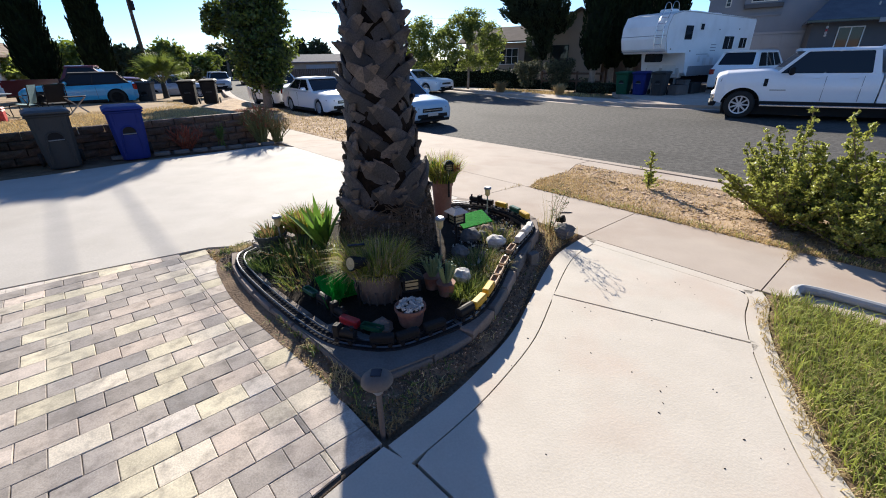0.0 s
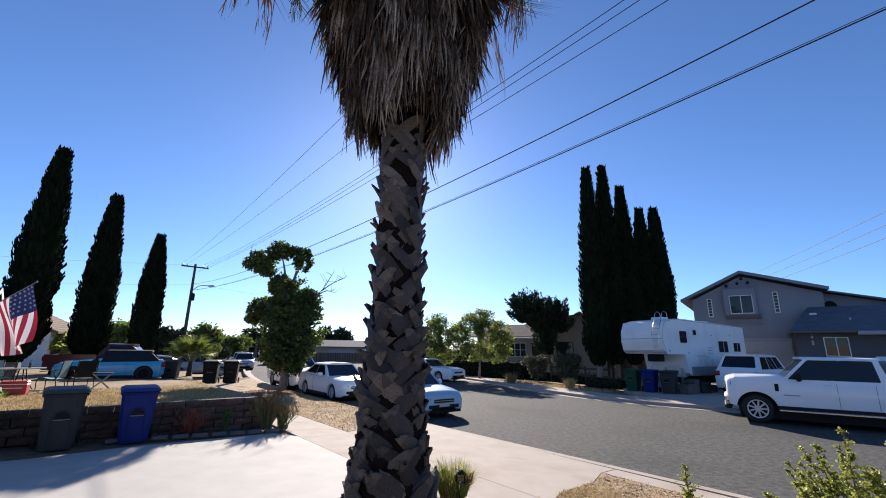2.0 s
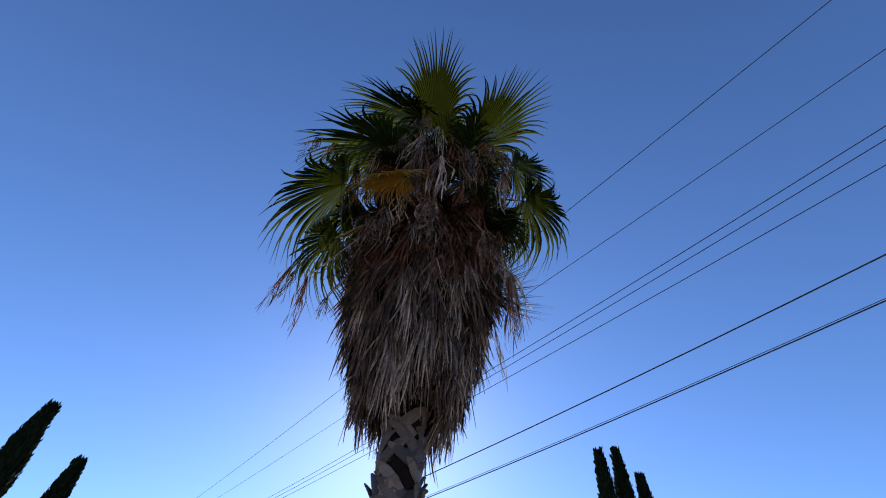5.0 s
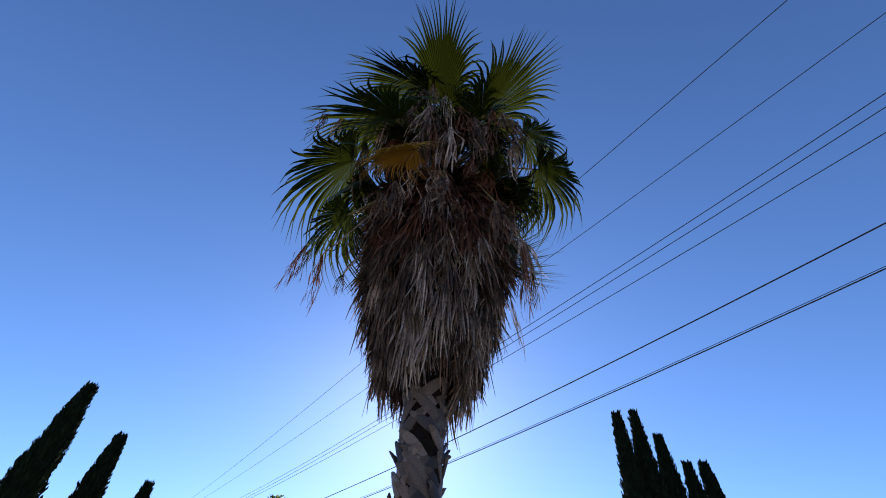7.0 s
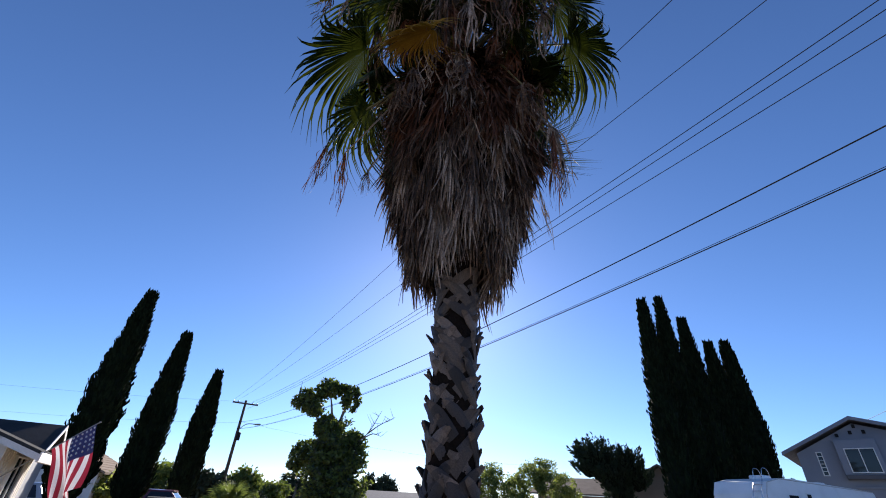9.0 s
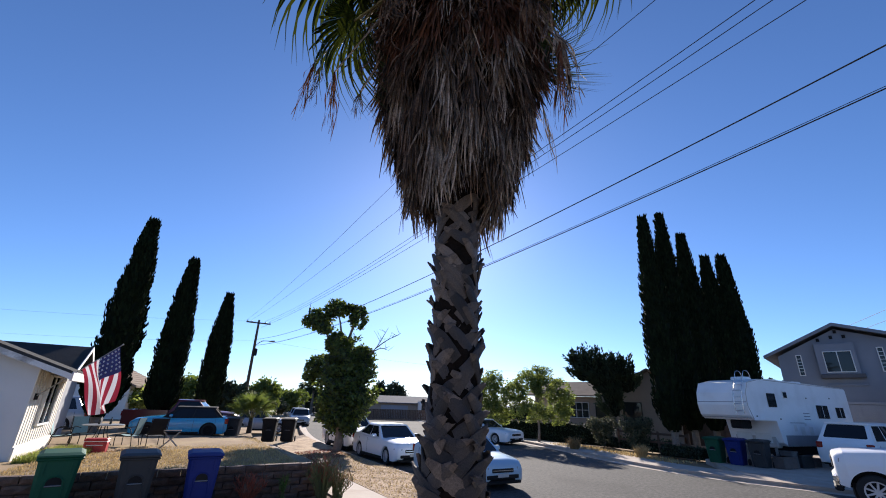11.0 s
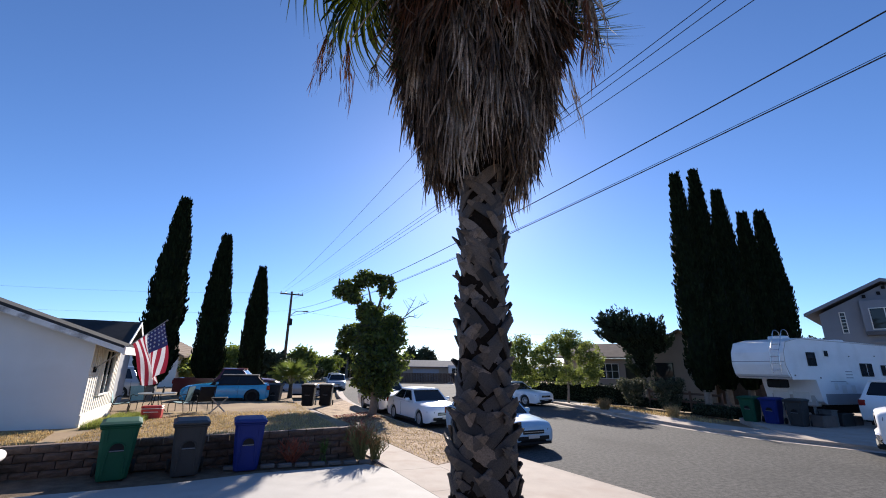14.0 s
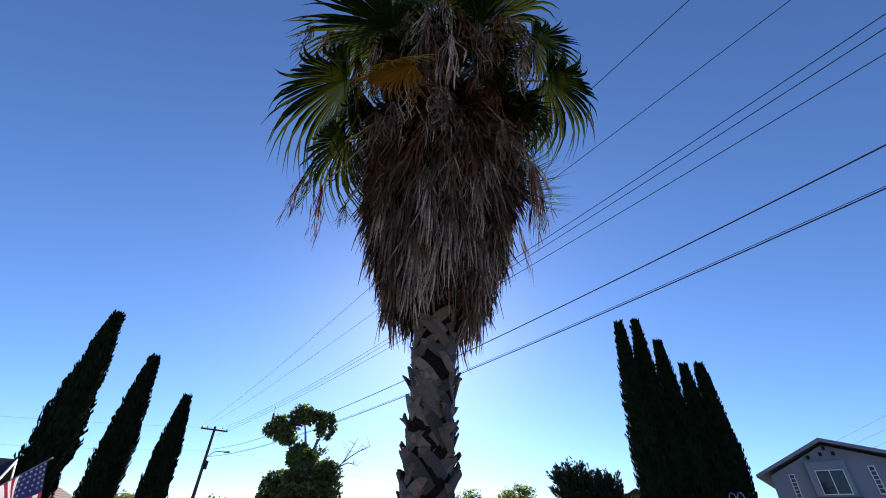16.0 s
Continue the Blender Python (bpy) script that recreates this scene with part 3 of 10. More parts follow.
def scatter(poly, count, clump=0.0, seed=1):
    r = random.Random(seed)
    xs, ys = [p[0] for p in poly], [p[1] for p in poly]
    out = []
    tries = 0
    while len(out) < count and tries < count * 30:
        tries += 1
        p = (r.uniform(min(xs), max(xs)), r.uniform(min(ys), max(ys)))
        if inside(p, poly) and (clump == 0 or noise.noise((p[0] * 2.3, p[1] * 2.3, seed)) + 0.25 * r.random() > clump):
            out.append(p)
    return out


lawn_near = [(2.47, 2.74), *offset(right, 0.03)[1:], (4.3, -0.6), (4.3, 1.0)]
blades("lawn_grass", scatter(lawn_near, 30000, -0.4, 3), 0.04, 0.14, 0.0036, M["lawn"], "patchy green lawn grass blades", 1.1)
blades("lawn_straw", scatter(lawn_near, 17000, -0.3, 4), 0.03, 0.10, 0.0028, M["straw_blade"], "dry straw-coloured blades in the lawn", 1.2)
strip_near = [sw(1.5, WID + 0.0), (1.24, 5.96), (1.43, 6.36), (2.06, 6.98), along(-3.45, -0.58), along(-5.5, -0.58), along(-8.5, -0.58), sw(-4.5, WID)]
def across(p):
    """How far a place lies from the sidewalk towards the street."""
    return (Vector(p) - S1a).dot(Vector((0.747, 0.665))) - WID


edge_rng = random.Random(77)
fringe = [p for p in scatter(strip_near, 75000, 0.0, 5) if edge_rng.random() < 0.012 + 0.5 * max(0, noise.noise((p[0] * 1.1, p[1] * 1.1, 8)) - 0.12) + math.exp(-max(0, across(p)) / 0.13) * 0.95 + math.exp(-(Vector(p) - Vector((1.5, 6.2))).length / 0.6) + 0.12 * max(0, noise.noise((p[0] * 2.5, p[1] * 2.5, 4)))]
blades("verge_grass", fringe, 0.015, 0.06, 0.0045, M["straw"], "dry yellow grass on the verge", 1.9)
strip_far = [sw(7.3, WID + 0.03), along(2.8, -0.2), along(12, -0.2), sw(17, WID + 0.03)]
blades("dry_litter", scatter(strip_near, 4200, 0.02, 55), 0.004, 0.022, 0.010, M["ornament"], "brown leaf litter on the verge", 2.2)
blades("verge_weeds", [p for p in scatter(strip_near, 9000, 0.0, 56) if across(p) < 0.16 + 0.12 * noise.noise((p[0] * 4, p[1] * 4, 9))], 0.02, 0.07, 0.004, M["lawn"], "sparse green weeds on the verge", 1.2)
# wood chips and crumbled clods on the bare middle of the verge
chip_rng = random.Random(58)
g = Geo()
for p in scatter(strip_near, 4600, 0.0, 57):
    if across(p) < 0.22 or noise.noise((p[0] * 3.1, p[1] * 3.1, 2)) < -0.12:
        continue
    s = chip_rng.uniform(0.006, 0.02) * (2.0 if chip_rng.random() < 0.04 else 1.0)
    g.box(-s, -s * chip_rng.uniform(0.25, 0.6), 0, s, s * 0.4, s * chip_rng.uniform(0.3, 0.7), m=pose(p[0], p[1], yard(*p) - 0.002, chip_rng.uniform(-20, 20), chip_rng.uniform(-20, 20), chip_rng.uniform(0, 180)))
tagged(g.obj("wood_chips", M["chip"]), "pale wood chips and clods on the verge dirt", "debris", kind="stuff")
# grass rooted in the sidewalk joints
for s_, n_ in ((-1.535, 130), (1.755, 60)):
    spots = []
    for _ in range(n_):
        w_ = WID - abs(chip_rng.gauss(0, 0.16))
        spots.append(sw(s_ + chip_rng.gauss(0, 0.022), w_))
    blades("joint_weeds", spots, 0.015, 0.06, 0.0028, M["straw_blade"], "dry grass rooted in a sidewalk joint", 1.6)
blades("verge_grass", scatter(strip_far, 4600, 0.0, 6), 0.02, 0.08, 0.008, M["straw"], "dry straw on the far verge", 1.3)
blades("leaf_litter", scatter(strip_far, 2400, 0.0, 66), 0.01, 0.04, 0.015, M["fibre"], "brown fallen leaves on the far verge", 2.0)
blades("leaf_litter", scatter(strip_far, 3000, -0.1, 67), 0.01, 0.045, 0.013, M["ornament"], "tan fallen leaves on the far verge", 2.0)

# ---------- neighbour's raised yard and retaining wall ----------
def nyard(x, y):
    """Height of the neighbour's yard: high behind the wall, lower by the cars."""
    d = (Vector((x, y)) - Vector((-6.4, 8.6))).dot(Vector((-0.665, 0.747)))
    return 0.47 - min(max(d, 0), 14) * 0.024


WALL = smooth_line([(-16.5, -0.5), (-12.4, 3.2), (-9.0, 6.25), (-6.55, 8.45), (-5.2, 9.75), (-4.75, 10.35), (-4.75, 10.9), (-5.3, 11.7)], 8)
g = Geo()
ny = [*offset(WALL, 0.12), (-6.2, 12.7), (-9.4, 16.3), (-13, 20.9), (-22, 34), (-40, 30), (-38, 5)]
cx, cy = -14.0, 12.0
g.add([(x, y, nyard(x, y)) for x, y in ny] + [(x, y, -0.5) for x, y in ny], [tuple(range(len(ny)))[::-1]] + [(i, (i + 1) % len(ny), len(ny) + (i + 1) % len(ny), len(ny) + i) for i in range(len(ny))])
tagged(g.obj("neighbour_yard", M["earth"]), "raised neighbouring yard of dry grass and dirt", "yard", kind="structure")

# ---------- the fan palm ----------
PX, PY = -0.54, 3.52
palm = thing("fan_palm", "tall fan palm with criss-cross boots and a shaggy dead skirt", "palm tree", m=pose(PX, PY, 0))
HEART = Vector((0.06, -0.35, 6.75))          # where the live fronds spring, from the trunk's foot


def core_r(z):
    t = [(-0.1, 0.40), (0.2, 0.385), (0.45, 0.355), (0.75, 0.315), (1.2, 0.255), (1.9, 0.205), (2.7, 0.185), (3.8, 0.18), (7.2, 0.15)]
    for (a, ra), (b, rb) in zip(t, t[1:]):
        if z <= b:
            return ra + (rb - ra) * (z - a) / (b - a)
    return 0.15


g = Geo()
rows_, seg = 60, 28
for i in range(rows_ + 1):
    z = -0.12 + 7.1 * i / rows_
    for j in range(seg):
        a = 2 * math.pi * j / seg
        r = core_r(z) * (1 + 0.06 * noise.noise((math.cos(a) * 3, math.sin(a) * 3, z * 5)))
        g.v.append((r * math.cos(a), r * math.sin(a), z))
g.f = [(i * seg + j, i * seg + (j + 1) % seg, (i + 1) * seg + (j + 1) % seg, (i + 1) * seg + j) for i in range(rows_) for j in range(seg)]
g.s = [0] * len(g.f)
g.obj("trunk", M["core_shade"], palm, "fibrous palm trunk, near-black for the shade between boots", smooth=True)
# mat of fine aerial roots round the foot
root_rng = random.Random(23)
g = Geo()
for i in range(1500):
    a = root_rng.uniform(0, 6.283)
    z1 = root_rng.uniform(0.10, 0.50)
    z0 = max(-0.02, z1 - root_rng.uniform(0.10, 0.34))
    b = a + root_rng.gauss(0, 0.05)
    r1, r0 = core_r(z1) + root_rng.uniform(0.0, 0.03), core_r(z0) + root_rng.uniform(0.008, 0.05)
    w = 0.0045
    g.add([(r1 * math.cos(a) + w * math.sin(a), r1 * math.sin(a) - w * math.cos(a), z1), (r1 * math.cos(a) - w * math.sin(a), r1 * math.sin(a) + w * math.cos(a), z1), (r0 * math.cos(b) - w * math.sin(b), r0 * math.sin(b) + w * math.cos(b), z0), (r0 * math.cos(b) + w * math.sin(b), r0 * math.sin(b) - w * math.cos(b), z0), ((r1 + 0.006) * math.cos(a), (r1 + 0.006) * math.sin(a), z1), ((r0 + 0.006) * math.cos(b), (r0 + 0.006) * math.sin(b), z0)], [(0, 4, 5, 3), (4, 1, 2, 5)])
tagged(g.obj("root_mat", M["rootfibre"], palm, "grey-brown mat of fine roots"), kind="stuff")


def boot_mesh(lean, seed, arc=1.25, tall=1.25, wide=0.27, off=1.0):
    """A leaf-base strap on a trunk of radius 1, running slantwise up round it; its torn end stands off."""
    r = random.Random(seed)
    gg = Geo()
    rows, cols = 7, (-1, -0.55, 0, 0.55, 1)
    nc = len(cols)
    top, bot = [], []
    arc, tall = arc * r.uniform(0.85, 1.15), tall * r.uniform(0.85, 1.15)
    ln = math.hypot(arc, tall)
    ua, uz = lean * arc / ln, tall / ln
    w0, w1 = wide * r.uniform(1.0, 1.35), wide * r.uniform(0.7, 0.95)
    lift, bend, cup, skew = r.uniform(0.10, 0.55), r.uniform(-0.3, 0.3), r.uniform(-0.03, 0.05), r.uniform(-0.12, 0.12)
    for k in range(rows):
        t = k / (rows - 1)
        a = lean * arc * (t - 0.5) + bend * t * (1 - t)
        z = tall * t
        w = (w0 + (w1 - w0) * t) * (1 if t < 0.6 else 1 - 0.58 * ((t - 0.6) / 0.4) ** 1.5)
        rad = 1.0 + 0.09 * off * t + lift * off * max(0, t - 0.6) ** 1.4 * 1.6
        for e in cols:
            fr = r.uniform(-0.10, 0.05) + skew * e if k == rows - 1 else r.uniform(-0.012, 0.012)
            aa, zz = a - uz * e * w + ua * fr, z + ua * e * w + uz * fr
            q = rad + cup * (1 - e * e) - (0.03 if abs(e) == 1 else 0) + r.uniform(-0.008, 0.008)
            top.append((q * math.cos(aa), q * math.sin(aa), zz))
            q -= 0.06
            bot.append((q * math.cos(aa), q * math.sin(aa), zz))
    n4 = nc * rows
    f = []
    for k in range(rows - 1):
        for j in range(nc - 1):
            q = (k * nc + j, k * nc + j + 1, (k + 1) * nc + j + 1, (k + 1) * nc + j)
            f += [q, tuple(i + n4 for i in q[::-1])]
        f += [(k * nc, (k + 1) * nc, n4 + (k + 1) * nc, n4 + k * nc), (k * nc + nc - 1, n4 + k * nc + nc - 1, n4 + (k + 1) * nc + nc - 1, (k + 1) * nc + nc - 1)]
    e = (rows - 1) * nc
    ends = [(e + j, e + j + 1, n4 + e + j + 1, n4 + e + j) for j in range(nc - 1)] + [q for q in f if min(q) < n4 and max(i % n4 for i in q) >= e]
    f = [q for q in f if q not in ends] + [(j + 1, j, n4 + j, n4 + j + 1) for j in range(nc - 1)]
    gg.add(top + bot, f)
    gg.f += ends
    gg.s += [1] * len(ends)
    return gg


protos = {}
for big in (0, 1):                          # slender trunk, stout foot
    for s_i, lean in enumerate((1, -1)):
        for v_i in range(6):
            protos[big, s_i, v_i] = boot_mesh(lean, 40 + big * 100 + s_i * 10 + v_i, *((0.85, 0.85, 0.225, 0.55) if big else (1.2, 1.1, 0.27, 1.0)))
boot_obs = {}
z, ring = 0.36, 0
while z < 3.74:
    r = core_r(z)
    big = 1 if r > 0.25 else 0
    per = 13 if big else 9
    for j in range(per):
        s_i = rng.randrange(2) if rng.random() < 0.22 else (j + ring) % 2
        v_i = rng.randrange(6)
        a = 2 * math.pi * (j + 0.5 * (ring % 2)) / per + rng.uniform(-0.22, 0.22)
        s = r * (rng.uniform(0.92, 1.02) if big else rng.uniform(0.93, 1.09))
        mm = pose(0, 0, z + rng.uniform(-0.05, 0.05) - 0.10, rng.uniform(-5, 5), rng.uniform(-5, 5), math.degrees(a)) @ Matrix.Diagonal((s, s, r * rng.uniform(0.85, 1.15), 1))
        pale = "bark_pale" if rng.random() < min(0.8, max(0.05, (z - 1.35) * 0.6)) else "bark"
        key = (big, s_i, v_i, pale)
        if key not in boot_obs:
            boot_obs[key] = protos[big, s_i, v_i].obj("boot", [M[pale], M["barktip"]], palm, m=mm, smooth="angle")
        else:
            again(boot_obs[key], "boot", mm, palm)
    z += 0.108
    ring += 1

# fibrous skirt of roots at the foot
g = Geo()
for i in range(1400):
    a, z0 = rng.uniform(0, 6.283), rng.uniform(0.0, 0.52)
    da, h = rng.uniform(-0.5, 0.5), rng.uniform(-0.10, 0.12)
    pts = []
    for k in range(4):
        t = k / 3
        rr = core_r(z0) + 0.012 + 0.03 * math.sin(3.1 * t) + rng.uniform(0, 0.015)
        pts.append(Vector((rr * math.cos(a + da * t), rr * math.sin(a + da * t), z0 + h * t)))
    w = 0.005
    o = len(g.v)
    for p in pts:
        g.v += [(p.x, p.y, p.z - w), (p.x * 1.01, p.y * 1.01, p.z + w)]
    g.f += [(o + 2 * k, o + 2 * k + 2, o + 2 * k + 3, o + 2 * k + 1) for k in range(3)]
g.s = [0] * len(g.f)
g.obj("root_fibre", M["fibre"], palm, "matted brown root fibre at the foot")


def skirt_r(z):
    t = [(3.3, 0.30), (3.6, 0.39), (4.0, 0.54), (4.5, 0.72), (5.0, 0.90), (5.5, 1.02), (6.0, 0.98), (6.6, 0.75), (7.2, 0.45)]
    for (a, ra), (b, rb) in zip(t, t[1:]):
        if z <= b:
            return ra + (rb - ra) * (max(z, a) - a) / (b - a)
    return 0.4


# core inside the skirt: blocks light, its colour paints the inner shade
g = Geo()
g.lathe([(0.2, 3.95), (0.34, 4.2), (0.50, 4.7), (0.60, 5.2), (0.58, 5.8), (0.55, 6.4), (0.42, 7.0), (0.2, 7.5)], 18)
g.obj("skirt_core", M["core_shade"], palm, "near-black core painting the shade inside the dead skirt", smooth=True)


def dead_mesh(seed, length=1.0, strips=30, spread=0.22, curl=0.06):
    """A collapsed dead fan: narrow strips hanging from one point, splaying and crinkling."""
    r = random.Random(seed)
    gg = Geo()
    for i in range(strips):
        a, rad = r.uniform(0, 6.283), r.uniform(0.0, 1.0) ** 0.6 * spread
        L = length * r.uniform(0.5, 1.08)
        w = r.uniform(0.008, 0.019)
        tw = r.uniform(0, 3.14)
        ph = r.uniform(0, 6.283)
        o = len(gg.v)
        segs = 5
        for k in range(segs + 1):
            t = k / segs
            c = rad * (t ** 0.7)
            x = c * math.cos(a) + curl * math.sin(ph + 4 * t) * t
            y = c * math.sin(a) + curl * math.cos(ph + 3.3 * t) * t
            zz = -L * t
            ww = w * (1 - 0.85 * t ** 2)
            cx, cy = math.cos(tw + t * 1.3) * ww, math.sin(tw + t * 1.3) * ww
            gg.v += [(x - cx, y - cy, zz), (x + cx, y + cy, zz)]
        gg.f += [(o + 2 * k, o + 2 * k + 1, o + 2 * k + 3, o + 2 * k + 2) for k in range(segs)]
    gg.s = [0] * len(gg.f)
    return gg


dead_src = [dead_mesh(60 + i, 1.0, 40, 0.15, 0.03) for i in range(5)]
dead_obs = {}
def dead(v, mname, mm, label=""):
    key = (v, mname)
    if key in dead_obs:
        return again(dead_obs[key], "dead_frond", mm, palm)
    dead_obs[key] = dead_src[v].obj("dead_frond", M[mname], palm, label, mm)
    return dead_obs[key]


n_sk = 330
for i in range(n_sk):
    f = (i + 0.5) / n_sk
    a = i * 2.39996 + rng.uniform(-0.25, 0.25)
    z = 4.02 + 2.88 * f + rng.uniform(-0.14, 0.14) + max(0, -math.sin(a) - 0.3) * 0.45 * (1 - f) ** 2
    L = rng.uniform(0.5, 0.92) * (0.72 if z < 4.3 else 1.0)
    r0, r1 = skirt_r(z) * 0.76, skirt_r(z - L * 0.9) * rng.uniform(0.92, 1.08)
    b = a + rng.uniform(-0.16, 0.16)
    p0, p1 = Vector((r0 * math.cos(a), r0 * math.sin(a), z)), Vector((r1 * math.cos(b), r1 * math.sin(b), z - L))
    q = (p0 - p1).to_track_quat("Z", "Y").to_matrix().to_4x4()
    mname = "deadrust" if z > 5.5 and rng.random() < 0.7 else ("deadpale" if rng.random() < (0.5 if math.sin(a) < -0.3 and abs(math.cos(a) - 0.2) < 0.35 else 0.2) else "deadfrond")
    dead(i % 5, mname, Matrix.Translation(p0) @ q @ pose(0, 0, 0, 0, 0, rng.uniform(0, 360)) @ Matrix.Diagonal((1, 1, L, 1)))


def curl_mesh(seed, strips=16):
    """A withered fan: broad, buckled ribbons hanging from one point."""
    r = random.Random(seed)
    gg = Geo()
    for i in range(strips):
        a, rad = r.uniform(0, 6.283), r.uniform(0.02, 0.16)
        L, w, tw, ph, amp = r.uniform(0.55, 1.05), r.uniform(0.010, 0.020), r.uniform(0, 3.14), r.uniform(0, 6.283), r.uniform(0.02, 0.06)
        o = len(gg.v)
        segs = 9
        for k in range(segs + 1):
            t = k / segs
            c = rad * min(1, t * 2.2)
            x = c * math.cos(a) + amp * math.sin(ph + 9 * t) * t
            y = c * math.sin(a) + amp * math.cos(ph + 7.3 * t) * t
            ww = w * (1 - 0.75 * t ** 2) * (0.75 + 0.35 * math.sin(ph * 2 + 11 * t))
            q = tw + 2.2 * math.sin(ph + 4 * t)
            gg.v += [(x - math.cos(q) * ww, y - math.sin(q) * ww, -L * t), (x + math.cos(q) * ww, y + math.sin(q) * ww, -L * t - 0.01)]
        gg.f += [(o + 2 * k, o + 2 * k + 1, o + 2 * k + 3, o + 2 * k + 2) for k in range(segs)]
    gg.s = [0] * len(gg.f)
    return gg


dead_src += [curl_mesh(160 + i) for i in range(5)]
# withered fronds dangling round the crown, each from its dry stalk
hang = [((-0.10, -1.25, 7.95), 1.35, 0.7), ((-0.06, -1.2, 7.3), 1.3, 0.8), ((-0.02, -1.15, 6.7), 1.2, 0.9), ((0.85, -1.15, 7.1), 0.95, 1.0), ((0.66, -1.1, 6.9), 1.0, 1.0), ((1.0, -0.95, 6.7), 1.1, 1.0),
        ((1.02, -0.5, 5.25), 1.0, 0.5), ((1.12, -0.3, 5.05), 0.6, 0.4), ((-1.30, -1.45, 6.65), 0.75, 0.5), ((-1.15, -1.4, 6.6), 0.6, 0.5), ((-1.1, -0.75, 4.9), 0.75, 0.5), ((-0.95, -0.95, 6.8), 1.0, 0.8), ((-0.22, -1.24, 7.75), 0.9, 0.7), ((0.10, -1.24, 7.5), 1.1, 0.8), ((0.28, -1.2, 7.2), 1.0, 0.9), ((0.48, -1.18, 7.0), 1.1, 0.9), ((-0.38, -1.2, 7.3), 0.9, 0.8), ((-0.62, -1.2, 6.95), 0.9, 0.7), ((0.75, -1.12, 7.25), 1.1, 0.8), ((1.0, -1.05, 7.05), 1.0, 0.8), ((-0.05, -1.3, 6.9), 1.2, 1.0), ((0.2, -1.25, 6.6), 1.1, 1.0), ((-0.55, -1.1, 6.6), 0.8, 0.8)]
hang += [((1.07, -0.27, 5.55), 1.05, 0.35), ((1.0, -0.26, 5.62), 0.9, 0.35), ((0.87, -0.08, 4.85), 0.8, 0.3), ((-1.42, -0.6, 5.2), 0.75, 0.4), ((-1.33, -0.6, 5.2), 0.6, 0.4), ((-0.93, -0.5, 4.85), 0.4, 0.4)]
for i in range(75):
    a, rr = i * 2.39996, 0.25 + 0.75 * math.sqrt(rng.random())
    hang.append(((1.05 * rr * math.cos(a) + 0.06, rr * math.sin(a) - 0.2, rng.uniform(6.1, 7.9) - 0.6 * rr), rng.uniform(0.55, 1.0), rng.uniform(0.7, 1.15)))
for i, (p, L, s) in enumerate(hang):
    dead(5 + i % 5, ("deadfrond", "deadpale", "deadrust", "deadfrond")[i % 4], Matrix.Translation(p) @ pose(0, 0, 0, rng.uniform(-9, 9), rng.uniform(-9, 9), i * 47) @ Matrix.Diagonal((s, s, L, 1)))
    if i < 60:
        st = Geo().tube(smooth_line([tuple(HEART), tuple((HEART + Vector(p)) / 2 + Vector((0, 0, 0.3))), p], 4), 0.015, 5, r2=0.008)
        st.obj("dead_petiole", M["petiole" if i % 2 else "deadpale"], palm)


def fan_mesh(seed, spread=112, count=46, droop=0.25, web=0.62):
    """A fan blade of radius 1 in its own plane: pleated leaflets joined out to web, then free, arching outwards and down. x: to the tip, z: face."""
    r = random.Random(seed)
    gg = Geo()
    stations = [0.04, 0.3, web * 0.8, web, web + 0.12, web + 0.24, 1.0]
    for i in range(count):
        th = radians(spread) * (2 * (i + 0.5) / count - 1)
        d = radians(spread) / count
        R = (0.72 + 0.28 * math.cos(th * 0.8)) * r.uniform(0.94, 1.03)
        if r.random() < 0.12:
            R *= r.uniform(0.8, 0.95)
        sag = droop * r.uniform(0.7, 1.4)
        side = r.uniform(-0.06, 0.06) + 0.35 * th / radians(spread)
        o = len(gg.v)
        for t in stations:
            rr = R * t
            free = max(0, (t - web) / (1 - web))
            w = rr * d * 1.03 if t <= web else web * R * d * (1 - free ** 1.3) * 0.82 + 0.001
            zz = -sag * max(0, t - 0.3) ** 2 * 1.6 - 0.12 * abs(math.sin(th)) * t - sag * 0.35 * free ** 2
            a = th + side * free ** 1.4
            ux, uy = math.cos(a), math.sin(a)
            fold = w * 1.1
            gg.v += [(rr * ux + w * uy, rr * uy - w * ux, zz - fold), (rr * ux, rr * uy, zz + fold * 0.3), (rr * ux - w * uy, rr * uy + w * ux, zz - fold)]
        for k in range(len(stations) - 1):
            b = o + 3 * k
            gg.f += [(b, b + 1, b + 4, b + 3), (b + 1, b + 2, b + 5, b + 4)]
    gg.s = [0] * len(gg.f)
    return gg


fans = [fan_mesh(80 + i, (96, 104, 100, 84)[i], 50, (0.10, 0.28, 0.42, 0.55)[i]) for i in range(4)]
fan_obs = {}
